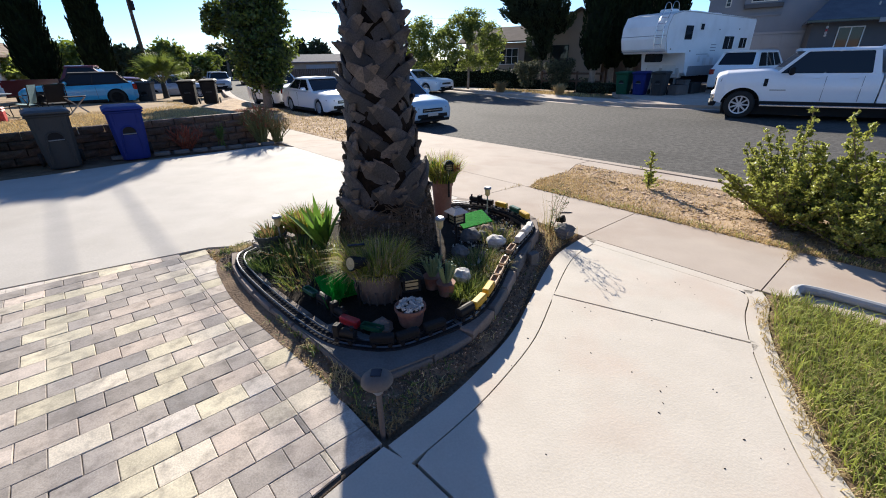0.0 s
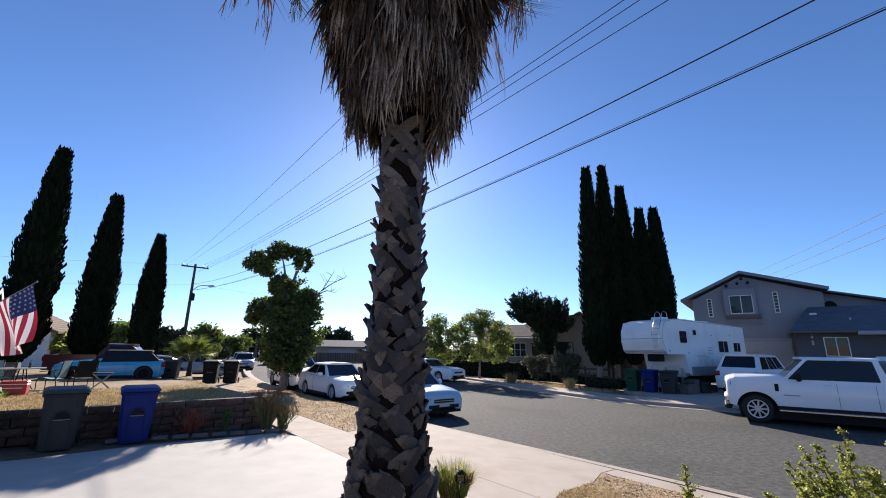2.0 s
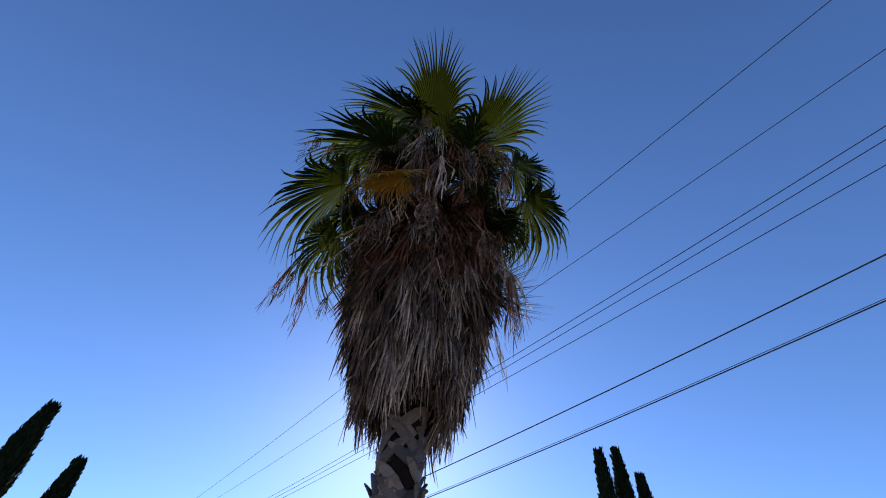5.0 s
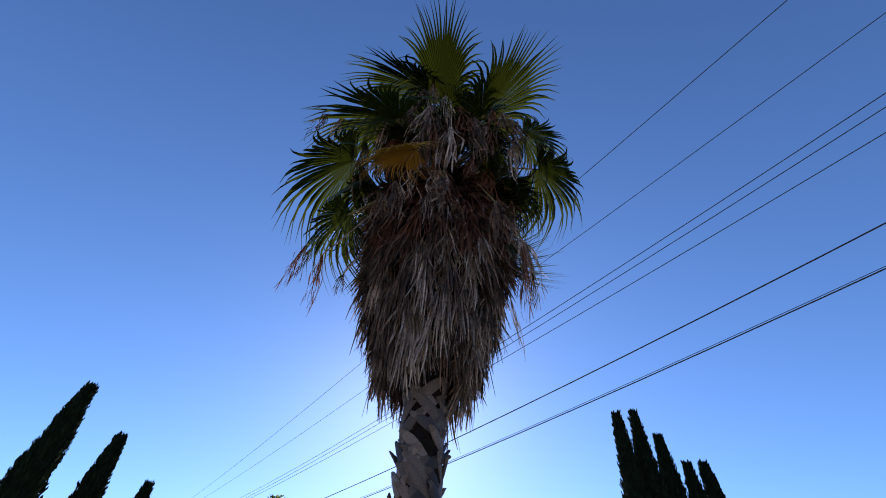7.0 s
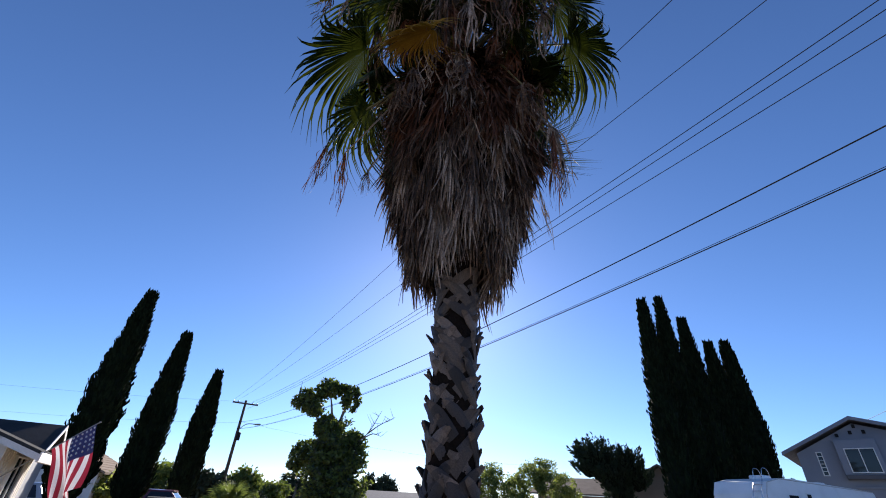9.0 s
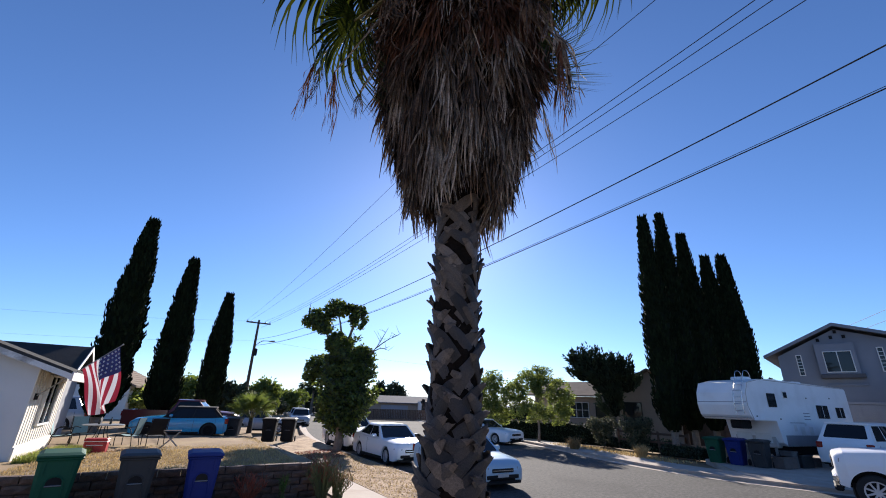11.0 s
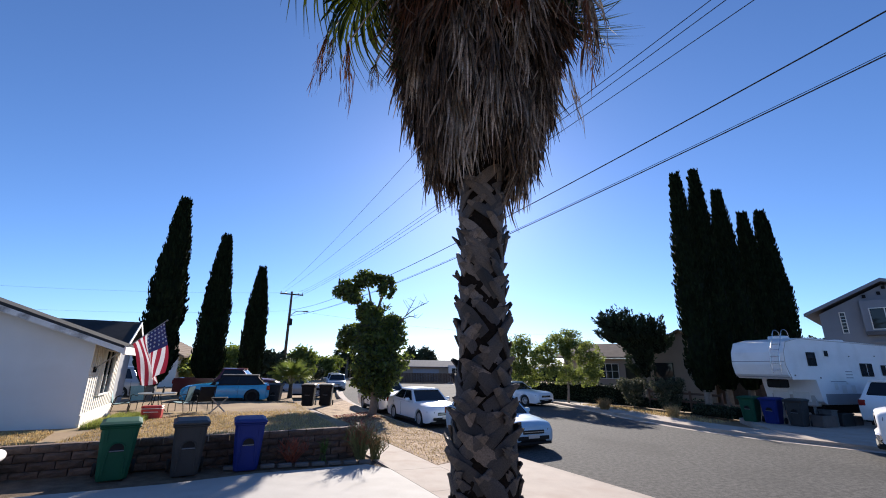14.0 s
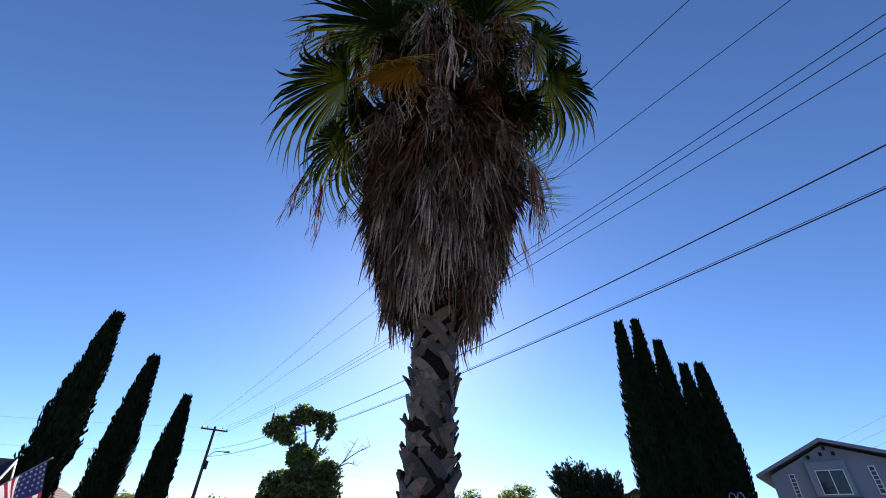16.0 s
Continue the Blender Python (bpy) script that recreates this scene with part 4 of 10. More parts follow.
# hub and tip of each live frond, from the trunk's foot
LIVE = [((0.03, -1.22, 7.91), (0.10, -2.34, 8.26), 0, "frond", 0.54), ((0.74, -1.1, 7.45), (1.45, -1.94, 7.72), 0, "frond", 0.58), ((-0.38, -1.18, 8.03), (-1.28, -1.76, 8.0), 1, "frond", 0.5),
        ((-0.65, -1.29, 6.83), (-1.58, -1.63, 6.60), 1, "frond", 0.7), ((-1.01, -0.91, 6.47), (-2.08, -0.80, 5.74), 2, "frond", 0.75), ((-0.92, -0.80, 5.53), (-1.50, -0.66, 4.86), 3, "frond", 0.8),
        ((-0.18, -1.22, 6.14), (-0.88, -1.27, 5.93), 1, "frond_yellow", 0.38), ((1.32, -0.50, 6.79), (2.06, -0.26, 6.02), 2, "frond", 0.8), ((1.13, -0.9, 6.95), (1.78, -0.75, 6.72), 2, "frond", 0.8),
        ((-0.06, -0.68, 7.55), (-0.58, -1.36, 7.60), 1, "frond", 0.6), ((0.41, -0.63, 7.50), (0.70, -1.15, 7.80), 1, "frond", 0.8), ((0.2, -0.84, 7.6), (0.38, -1.33, 7.85), 1, "frond", 0.8),
        ((-0.35, -0.96, 6.72), (-0.86, -1.28, 6.70), 2, "frond", 0.8), ((0.61, -0.83, 6.78), (1.15, -1.05, 6.74), 2, "frond", 0.8), ((-0.61, -0.94, 7.12), (-0.98, -1.45, 7.2), 1, "frond", 0.8),
        ((0.80, -0.20, 5.55), (0.92, -0.12, 4.85), 3, "frond", 0.24), ((0.95, -0.3, 6.6), (1.6, -0.1, 6.1), 3, "frond", 0.8), ((-0.9, -0.4, 6.6), (-1.5, -0.2, 5.9), 3, "frond", 0.8)]
for i in range(9):                         # short young fans round the heart
    a = i * 2.39996 + 0.4
    e = rng.uniform(0.3, 1.1)
    u = Vector((math.cos(a) * math.cos(e), math.sin(a) * math.cos(e), math.sin(e)))
    LIVE.append((tuple(HEART + u * 0.55), tuple(HEART + u * 1.15 + Vector((0, -0.1, -0.1))), i % 3, "frond", 0.85))
for i in range(9):                          # the far side
    a = radians(15 + 150 * i / 8)
    e = rng.uniform(-0.2, 0.5)
    hb = HEART + Vector((math.cos(a) * 0.75 * math.cos(e), math.sin(a) * 0.75 * math.cos(e), math.sin(e) * 0.8))
    tp = hb + Vector((math.cos(a) * math.cos(e - 0.5), math.sin(a) * math.cos(e - 0.5), math.sin(e - 0.5))) * 0.85
    LIVE.append((tuple(hb), tuple(tp), i % 4, "frond", 0.8))
for hub, tip, v, mname, wide in LIVE:
    hub, tip = Vector(hub), Vector(tip)
    if v < 2 and mname == "frond":
        hub = hub - (tip - hub) * 0.2
    x = tip - hub
    R = x.length
    x.normalize()
    out = (hub - HEART).normalized()
    zf = Vector((0, 0, 1)) - x * x.z
    if zf.length < 0.45:
        zf = -out + x * out.dot(x)
    zf.normalize()
    y = zf.cross(x)
    mm = Matrix(((x.x, y.x, zf.x, hub.x), (x.y, y.y, zf.y, hub.y), (x.z, y.z, zf.z, hub.z), (0, 0, 0, 1)))
    fr = new("frond"); fr.parent = palm; fr.empty_display_size = 0.1
    if mname == "frond_yellow":
        fr["label"] = "yellowing fan frond"
    bl_m = mm @ Matrix.Diagonal((R, R * wide, R, 1))
    if (v, mname) in fan_obs:
        bl = new("fan_blade", fan_obs[v, mname].data); bl.parent = fr; bl.matrix_basis = bl_m
    else:
        bl = fans[v].obj("fan_blade", M[mname], fr, "", bl_m); fan_obs[v, mname] = bl
    mid = (HEART + hub) / 2 + Vector((0, 0, 0.12))
    Geo().tube(smooth_line([tuple(HEART), tuple(mid), tuple(hub + x * 0.06)], 5), 0.022, 6, r2=0.011).obj("petiole", M["petiole"], fr)

# seed stalks in the crown
g = Geo()
for i in range(40):
    a = rng.uniform(2.6, 6.6)
    p = HEART + Vector((math.cos(a) * rng.uniform(0.4, 0.85), math.sin(a) * rng.uniform(0.4, 0.85), rng.uniform(-0.1, 0.6)))
    g.tube(smooth_line([tuple(HEART), tuple((HEART + p) / 2 + Vector((0, 0, 0.3))), tuple(p)], 4), 0.01, 4, r2=0.005)
    for k in range(30):
        q = p + Vector((rng.gauss(0, 0.09), rng.gauss(0, 0.09), -rng.uniform(0, 0.4)))
        g.tube([p, q], 0.004, 3, r2=0.002)
tagged(g.obj("seed_cluster", M["deadfrond"], palm, "brown branching seed stalks"), kind="stuff")
# ---------- street: poles and wires ----------
P1 = Vector((-25.2, 38.2))
def utility_pole():
    e = thing("utility_pole", "dark wooden utility pole with crossarm and street light", "utility pole", m=pose(P1.x, P1.y, -0.3))
    Geo().lathe([(0.16, -0.1), (0.15, 3), (0.125, 7), (0.105, 9.7)], 12).obj("pole", M["pole"], e, smooth=True)
    a = math.degrees(math.atan2(AC.y, AC.x))
    arm = Geo(); arm.box(-1.15, -0.05, 9.35, 1.15, 0.05, 9.48, m=pose(0, 0, 0, 0, 0, a), bev=0.01)
    arm.obj("crossarm", M["pole"], e)
    for x in (-1.05, -0.65, 0.65, 1.05):
        Geo().lathe([(0.035, 9.48), (0.06, 9.53), (0.03, 9.58), (0.05, 9.62), (0.02, 9.66)], 8, m=pose(0, 0, 0, 0, 0, a) @ pose(x, 0, 0)).obj("insulator", M["galv"], e)
    Geo().box(-0.14, -0.14, 6.2, 0.14, 0.14, 6.9, m=pose(0.2, 0, 0), bev=0.04).obj("splice_box", M["black"], e)
    la = Geo(); la.tube(smooth_line([(0, 0, 7.1), (0.9, -0.3, 7.55), (2.2, -0.8, 7.5)], 5), 0.035, 6)
    arm2 = la.obj("lamp_arm", M["galv"], e)
    Geo().box(-0.1, -0.12, -0.06, 0.55, 0.12, 0.06, bev=0.05, m=pose(2.15, -0.8, 7.47, 0, 0, -20)).obj("lamp_head", M["galv"], arm2)
    return e


utility_pole()
# attach point on the pole (across, height), two points passed overhead, thickness
WIRES = [((-1.05, 9.4), (2.2, 4.7, 9.05), (4.65, 1.8, 9.2), 0.007), ((-0.65, 9.4), (1.72, 7.35, 8.9), (6.1, 2.0, 9.1), 0.007), ((0.65, 9.4), (1.96, 8.4, 8.5), (6.59, 3.13, 8.8), 0.009), ((1.05, 9.4), (2.1, 8.8, 8.55), (6.74, 3.38, 8.8), 0.009), ((0.3, 8.7), (1.7, 9.48, 8.3), (6.84, 3.73, 8.6), 0.009), ((0.1, 7.5), (-0.81, 11.9, 6.5), (6.16, 4.34, 7.0), 0.013), ((0.1, 6.9), (-0.84, 12.77, 6.1), (6.27, 4.92, 6.6), 0.012), ((0.12, 6.92), (-0.83, 12.80, 6.16), (6.28, 4.95, 6.65), 0.006)]
for (ac, z0), q1, q2, rad in WIRES:
    a = Vector((P1.x + AC.x * ac, P1.y + AC.y * ac, z0))
    d = (Vector(q2) - a).to_2d()
    L2 = d.length
    d /= L2
    L1 = (Vector(q1) - a).to_2d().dot(d)
    pts = []
    for i in range(46):
        u = i / 45 * (L2 + 32)
        z = a.z * (u - L1) * (u - L2) / (L1 * L2) + q1[2] * u * (u - L2) / (L1 * (L1 - L2)) + q2[2] * u * (u - L1) / (L2 * (L2 - L1))
        pts.append((a.x + d.x * u, a.y + d.y * u, z))
    tagged(Geo().tube(pts, rad, 5).obj("overhead_wire", M["cable"]), "black overhead wire sagging along the street", "wire", "overhead wires")
for dz in (0, 0.62, 1.2):
    pts = [(14 + 18 * t, -2 + 60 * t, 9.0 - dz - 2.2 * t * (1 - t)) for t in [i / 20 for i in range(21)]]
    tagged(Geo().tube(pts, 0.014, 5).obj("overhead_wire", M["cable"]), "thin overhead wire behind the grey house", "wire", "overhead wires")
for s0, s1, z0, z1 in (((-25.2, 38.2), (-60, 20), 9.3, 9), ((-25.2, 38.2), (-58, 24), 7.4, 7.2), ((-25.2, 38.2), (2.0, 60), 7.5, 6.5)):
    pts = [(s0[0] + (s1[0] - s0[0]) * t, s0[1] + (s1[1] - s0[1]) * t, z0 + (z1 - z0) * t - 2.4 * t * (1 - t)) for t in [i / 16 for i in range(17)]]
    tagged(Geo().tube(pts, 0.006, 5).obj("overhead_wire", M["cable"]), "thin service wire from the pole", "wire", "overhead wires")
tagged(Geo().box(-0.05, -0.05, -0.75, 0.05, 0.05, 0.1, bev=0.02, m=pose(-13.1, 25.1, 7.6)).tube([(-13.1, 25.1, 7.6), (-13.1, 25.1, 8.05)], 0.012, 4).obj("line_spacer", M["black"]), "dark spacer hanging from a wire", "wire fitting")

# ---------- vehicles ----------
def wheel(parent, x, y, r, w, side, rim="alloy", spokes=10):
    """Tyre, rim, spokes; axle across y."""
    e = new("wheel"); e.parent = parent; e.matrix_basis = pose(x, y, r, 90 if side > 0 else -90, 0, 0); e.empty_display_size = 0.1
    Geo().lathe([(r * 0.66, -w / 2), (r * 0.9, -w / 2), (r * 0.985, -w * 0.36), (r, -w * 0.2), (r, w * 0.2), (r * 0.985, w * 0.36), (r * 0.9, w / 2), (r * 0.66, w / 2)], 28, cap=False).obj("tyre", M["rubber"], e, smooth=True)
    rg = Geo()
    rg.lathe([(r * 0.67, -w * 0.45), (r * 0.67, -w * 0.2), (r * 0.62, -w * 0.15), (r * 0.62, w * 0.2)], 28, cap=False)
    rg.lathe([(0.001, -w * 0.36), (r * 0.15, -w * 0.38), (r * 0.17, -w * 0.3), (r * 0.17, 0)], 14, cap=False)
    for i in range(spokes):
        rg.box(0.1 * r, -0.06 * r, -w * 0.36, 0.66 * r, 0.06 * r, -w * 0.26, m=pose(0, 0, 0, 0, 0, 360 * i / spokes), bev=0.01)
    rg.lathe([(r * 0.575, -w * 0.43), (r * 0.69, -w * 0.475), (r * 0.69, -w * 0.40)], 28, cap=False)
    rg.obj("rim", M[rim], e)
    # black disc paints the shade seen between the spokes
    Geo().lathe([(0.001, 0.0), (r * 0.6, 0.0), (r * 0.6, 0.02)], 20).obj("brake_shadow", M["black"], e)
    return e


def loft(sections, close=True):
    """A skin over cross-sections of as many points each."""
    gg = Geo()
    n = len(sections[0])
    for s in sections:
        gg.v += [tuple(p) for p in s]
    for k in range(len(sections) - 1):
        for j in range(n):
            gg.f.append((k * n + j, k * n + (j + 1) % n, (k + 1) * n + (j + 1) % n, (k + 1) * n + j))
    if close:
        gg.f += [tuple(range(n))[::-1], tuple(range((len(sections) - 1) * n, len(sections) * n))]
    gg.s = [0] * len(gg.f)
    return gg


def vehicle(name, label, m, paint, L, W, H, hood, belt, deck, wheel_r, axles, cabin, ground=0.18, rim="alloy", spokes=10, group="", front=None, category="car", windows=2, bed=None, black_trim=False, heavy=False):
    """A car with its nose at x=0 and its tail at x=L. hood, belt, deck: heights; cabin: x of windscreen foot, roof front, roof rear, rear glass foot."""
    e = thing(name, label, category, group, m=m)
    w = W / 2
    c0, c1, c2, c3 = cabin
    nose = front or 0.62 * hood
    st = [(0.0, 0.78, ground + 0.12, nose), (0.05, 0.88, ground + 0.05, nose + 0.06), (0.20, 0.96, ground, hood - 0.09), (0.55, 1.0, ground, hood - 0.03), (c0 - 0.05, 1.0, ground, hood + 0.03), (c0 + 0.35, 1.0, ground, belt - 0.02), (c2, 1.0, ground, belt), (c3 - 0.15, 1.0, ground, max(belt - 0.01, deck)), (c3 + 0.05, 0.995, ground, deck), (L - 0.25, 0.97, ground + 0.02, deck - 0.01), (L - 0.06, 0.92, ground + 0.06, deck - 0.06), (L, 0.84, ground + 0.14, deck - 0.14)]
    if heavy:                               # upright nose
        st[:3] = [(0.0, 0.76, ground + 0.12, nose), (0.05, 0.84, ground + 0.05, nose + 0.05), (0.26, 0.97, ground, hood - 0.05)]
    end = bed[0] - 0.02 if bed else L
    ra = wheel_r * (1.27 if heavy else 1.14)
    def shape(x):
        for p, q in zip(st, st[1:]):
            if x <= q[0]:
                t = (x - p[0]) / (q[0] - p[0])
                return [p[n_] + (q[n_] - p[n_]) * t for n_ in (1, 2, 3)]
        return st[-1][1:]
    def arch(x):
        for ax in axles:
            if abs(x - ax) < ra - 1e-6:
                return wheel_r + math.sqrt(ra * ra - (x - ax) ** 2) * 0.97
        return 0
    xs = {p[0] for p in st if p[0] <= end} | {end} | {end * n_ / 30 for n_ in range(31)}
    for ax in axles:
        xs |= {ax - ra, ax + ra} | {ax - ra * 0.9995 * math.cos(math.pi * n_ / 18) for n_ in range(19)}
    secs = []
    for x in sorted(v for v in xs if v <= end):
        k, zb, zt = shape(x)
        za = max(zb, min(arch(x), zt - 0.16))
        hw, rt = w * k, min(0.12, (zt - zb) * 0.3)
        pts = []
        for s in (1, -1):
            half = [(hw * 0.5, zb), (hw * 0.66, zb), (hw * 0.66, za)]
            for n_ in range(7):
                z = za + (zt - rt - za) * n_ / 6
                v = (z - zb) / (zt - zb)
                half.append((hw * (0.965 + 0.035 * math.sin(math.pi * min(1, v * 1.15))) + (0.012 if 0.56 < v < 0.72 else 0), z))
            y_ = half[-1][0]
            half += [(y_ - rt * 0.25, zt - rt * 0.35), (y_ - rt * 0.9, zt), (hw * 0.45, zt + 0.03)]
            pts += [(x, s * y, z) for y, z in (half if s > 0 else half[::-1])]
        secs.append(pts)
    body = loft(secs)
    nseg = len(secs[0])
    for n_ in range((len(secs) - 1) * nseg):
        if n_ % nseg in (0, 1, nseg - 3, nseg - 2, nseg - 1):
            body.s[n_] = 1
    body.obj("body", [paint, M["black"]], e, smooth="angle")
    if bed:
        bg = Geo()
        bw = w * 0.985
        n_x = [bed[0] + 0.02] + [axles[1] - ra * math.cos(math.pi * n_ / 14) for n_ in range(15)] + [L - 0.05]
        for s in (-1, 1):                    # bed sides, cut out over the wheels
            lo = [(x, max(ground + 0.05, wheel_r + math.sqrt(max(0, ra * ra - (x - axles[1]) ** 2)) * 0.97 if abs(x - axles[1]) <= ra else 0)) for x in n_x]
            for (xa, za), (xb, zb) in zip(lo, lo[1:]):
                ya, yb = min(s * bw, s * (bw - 0.09)), max(s * bw, s * (bw - 0.09))
                bg.add([(xa, ya, za), (xb, ya, zb), (xb, ya, belt - 0.02), (xa, ya, belt - 0.02), (xa, yb, za), (xb, yb, zb), (xb, yb, belt - 0.02), (xa, yb, belt - 0.02)], [(0, 1, 2, 3), (7, 6, 5, 4), (0, 4, 5, 1), (3, 2, 6, 7), (0, 3, 7, 4), (1, 5, 6, 2)])
        bg.box(bed[0] + 0.02, -bw + 0.09, ground + 0.35, L - 0.05, bw - 0.09, ground + 0.45)
        bg.box(bed[0] + 0.02, -bw + 0.09, ground + 0.45, bed[0] + 0.1, bw - 0.09, belt - 0.03, bev=0.02)
        bg.box(L - 0.12, -bw + 0.09, ground + 0.2, L - 0.03, bw - 0.09, belt - 0.03, bev=0.03)
        bg.obj("cargo_bed", paint, e)
        if heavy:                          # tall shell over the bed, with dark side windows
            cap = Geo(); cap.box(bed[0] + 0.03, -w * 0.94, belt - 0.016, L - 0.08, w * 0.94, H + 0.05, bev=0.12)
            cap_o = cap.obj("bed_shell", paint, e, "white fibreglass bed shell")
            for s in (-1, 1):
                Geo().box(bed[0] + 0.10, s * w * 0.945 - 0.012, belt + 0.07, L - 0.25, s * w * 0.945 + 0.012, H - 0.06, bev=0.03).obj("shell_window", M["carglass"], cap_o, "dark tinted glass")
    # cabin: painted shell, glass panes set in it
    wi, wt = w * 0.93, w * (0.80 if heavy else 0.74)
    zr_ = belt - 0.06 if bed else max(belt, deck) - 0.06
    ring0 = [(c0, wi, belt - 0.06), (c3, wi, zr_), (c3, -wi, zr_), (c0, -wi, belt - 0.06)]
    ring1 = [(c1, wt, H - 0.045), (c2, wt, H - 0.045), (c2, -wt, H - 0.045), (c1, -wt, H - 0.045)]
    V8 = [Vector(p) for p in ring0 + ring1]
    shell = Geo()
    shell.add([tuple(p) for p in V8], [(0, 1, 5, 4), (1, 2, 6, 5), (2, 3, 7, 6), (3, 0, 4, 7), (4, 5, 6, 7)])
    shell.obj("cabin_frame", M["black"] if black_trim else paint, e)
    def pane(nm, q, cuts, cut=0.03):
        """A glass pane in a side of the cabin: corners as shares (along, up), clipped at the corners, with thickness."""
        a_, b_, c_, d_ = (V8[n_] for n_ in q)
        at = lambda u, v: a_.lerp(b_, u).lerp(d_.lerp(c_, u), v)
        P = [at(u, v) for u, v in cuts]
        nn = (P[1] - P[0]).cross(P[3] - P[0]).normalized()
        out = []
        for n_ in range(4):
            p, pr, nx = P[n_], P[n_ - 1], P[(n_ + 1) % 4]
            out += [p + (pr - p).normalized() * cut, p + ((pr - p).normalized() + (nx - p).normalized()) * cut * 0.3, p + (nx - p).normalized() * cut]
        m_ = len(out)
        gg = Geo()
        gg.add([tuple(v + nn * 0.005) for v in out] + [tuple(v - nn * 0.004) for v in out], [tuple(range(m_)), tuple(range(m_, 2 * m_))[::-1]] + [(n_, m_ + n_, m_ + (n_ + 1) % m_, (n_ + 1) % m_) for n_ in range(m_)])
        gg.obj(nm, M["carglass"], e, "dark tinted glass")
    pane("windscreen", (3, 0, 4, 7), [(0.05, 0.10), (0.95, 0.10), (0.95, 0.95), (0.05, 0.95)], 0.05)
    pane("rear_window", (1, 2, 6, 5), [(0.08, 0.22), (0.92, 0.22), (0.92, 0.92), (0.08, 0.92)], 0.05)
    lo_v, hi_v = (0.08, 0.93) if heavy else (0.13, 0.90)
    for n_ in range(windows):
        gap = 0.0 if heavy else 0.012
        b0, b1 = 0.05 + 0.87 * n_ / windows + (gap if n_ else 0.0 if heavy else 0.05), 0.05 + 0.87 * (n_ + 1) / windows - gap
        t0, t1 = (0.06 if n_ == 0 else b0), b1
        quad = [(b0, lo_v), (b1, lo_v), (t1, hi_v), (t0, hi_v)]
        pane("side_window", (0, 1, 5, 4), quad)
        pane("side_window", (2, 3, 7, 6), [(1 - u, v) for u, v in (quad[1], quad[0], quad[3], quad[2])])
    rf = loft([[(x, y * k, z) for y, z in ((wt + 0.025, H - 0.075), (wt * 0.97, H - 0.03), (wt * 0.8, H - 0.008), (wt * 0.4, H + 0.008), (-wt * 0.4, H + 0.008), (-wt * 0.8, H - 0.008), (-wt * 0.97, H - 0.03), (-wt - 0.025, H - 0.075))] for x, k in ((c1 - 0.10, 0.96), (c1 + 0.12, 1.0), ((c1 + c2) / 2, 1.01), (c2 - 0.1, 1.0), (c2 + 0.08, 0.96))])
    rf.obj("roof", M["black"] if black_trim else paint, e, smooth="angle")
    # wheels
    for ax in axles:
        for s in (-1, 1):
            wheel(e, ax, s * (w - 0.13), wheel_r, 0.22, s, rim, spokes)
    # lamps, grille, plate, mirrors, handles, seams, sills
    for s in (-1, 1):
        hl = Geo(); hl.box(-0.035, -0.19, -0.07, 0.25, 0.19, 0.07, bev=0.04, m=pose(0.10, s * w * 0.76, nose - 0.05 - (0.16 if heavy else 0), 0, -10, -s * 30) @ Matrix.Diagonal((1, 0.8 if heavy else 1, 2.2 if heavy else 1, 1)))
        hl.obj("headlight", M["headlamp"], e, "clear headlight")
        tl = Geo(); tl.box(-0.12, -0.12, -0.12, 0.05, 0.12, 0.12, bev=0.03, m=pose(L - 0.03, s * (w - 0.16), deck - 0.2, 0, 0, 0))
        tl.obj("tail_light", M["redlamp"], e, "red tail light")
        mk = 1.7 if heavy else 1.0
        mi = Geo(); mi.box(-0.06, -0.11, -0.06 * mk, 0.07, 0.11, 0.08 * mk, bev=0.04, m=pose(c0 + 0.42, s * (w + 0.10), belt + 0.05, 0, 0, 0))
        mi.tube([(c0 + 0.42, s * (w - 0.03), belt - 0.02), (c0 + 0.42, s * (w + 0.06), belt + 0.01)], 0.02, 5)
        mi.obj("mirror", M["black"] if heavy else paint, e)
        for i in range(windows):
            t0 = c0 + 0.45 + (c3 - 0.35 - c0 - 0.45) * (i + 1) / windows
            ha = Geo(); ha.box(t0 - 0.30, s * (w + 0.004) - 0.012, belt - 0.16, t0 - 0.12, s * (w + 0.004) + 0.012, belt - 0.125, bev=0.008)
            ha.obj("door_handle", paint, e)
            se = Geo(); se.box(t0 - 0.004, s * w - 0.006, ground + 0.12, t0 + 0.004, s * w + 0.0015, belt - 0.08)
            se.obj("door_seam", M["black"], e)
        si = Geo(); si.box(axles[0] + wheel_r * 1.2, min(s * w, s * (w - 0.05)) - 0.003, ground - 0.02, axles[1] - wheel_r * 1.2, max(s * w, s * (w - 0.05)) + 0.003, ground + 0.09, bev=0.01)
        si.obj("sill", M["black"], e)
    gh_ = 0.30 if heavy else 0.10
    gri = Geo().box(-0.025, -w * 0.46, nose - 0.06 - gh_, 0.06, w * 0.46, nose - 0.05, bev=0.02).obj("grille", M["black"], e)
    for k in range(4 if heavy else 1):
        zg = nose - 0.05 - gh_ * (k + 0.6) / (4 if heavy else 1.2)
        Geo().box(-0.034, -w * 0.44, zg - 0.008, -0.02, w * 0.44, zg + 0.008).obj("grille_bar", M["chrome"], gri)
    Geo().box(-0.012, -w * 0.70, ground + 0.10, 0.06, w * 0.70, ground + 0.24, bev=0.03).obj("lower_intake", M["black"], e)
    Geo().box(0.0, -w * 0.80, ground - 0.02, 0.12, w * 0.80, ground + 0.06, bev=0.02).obj("lip_spoiler", M["black"], e)
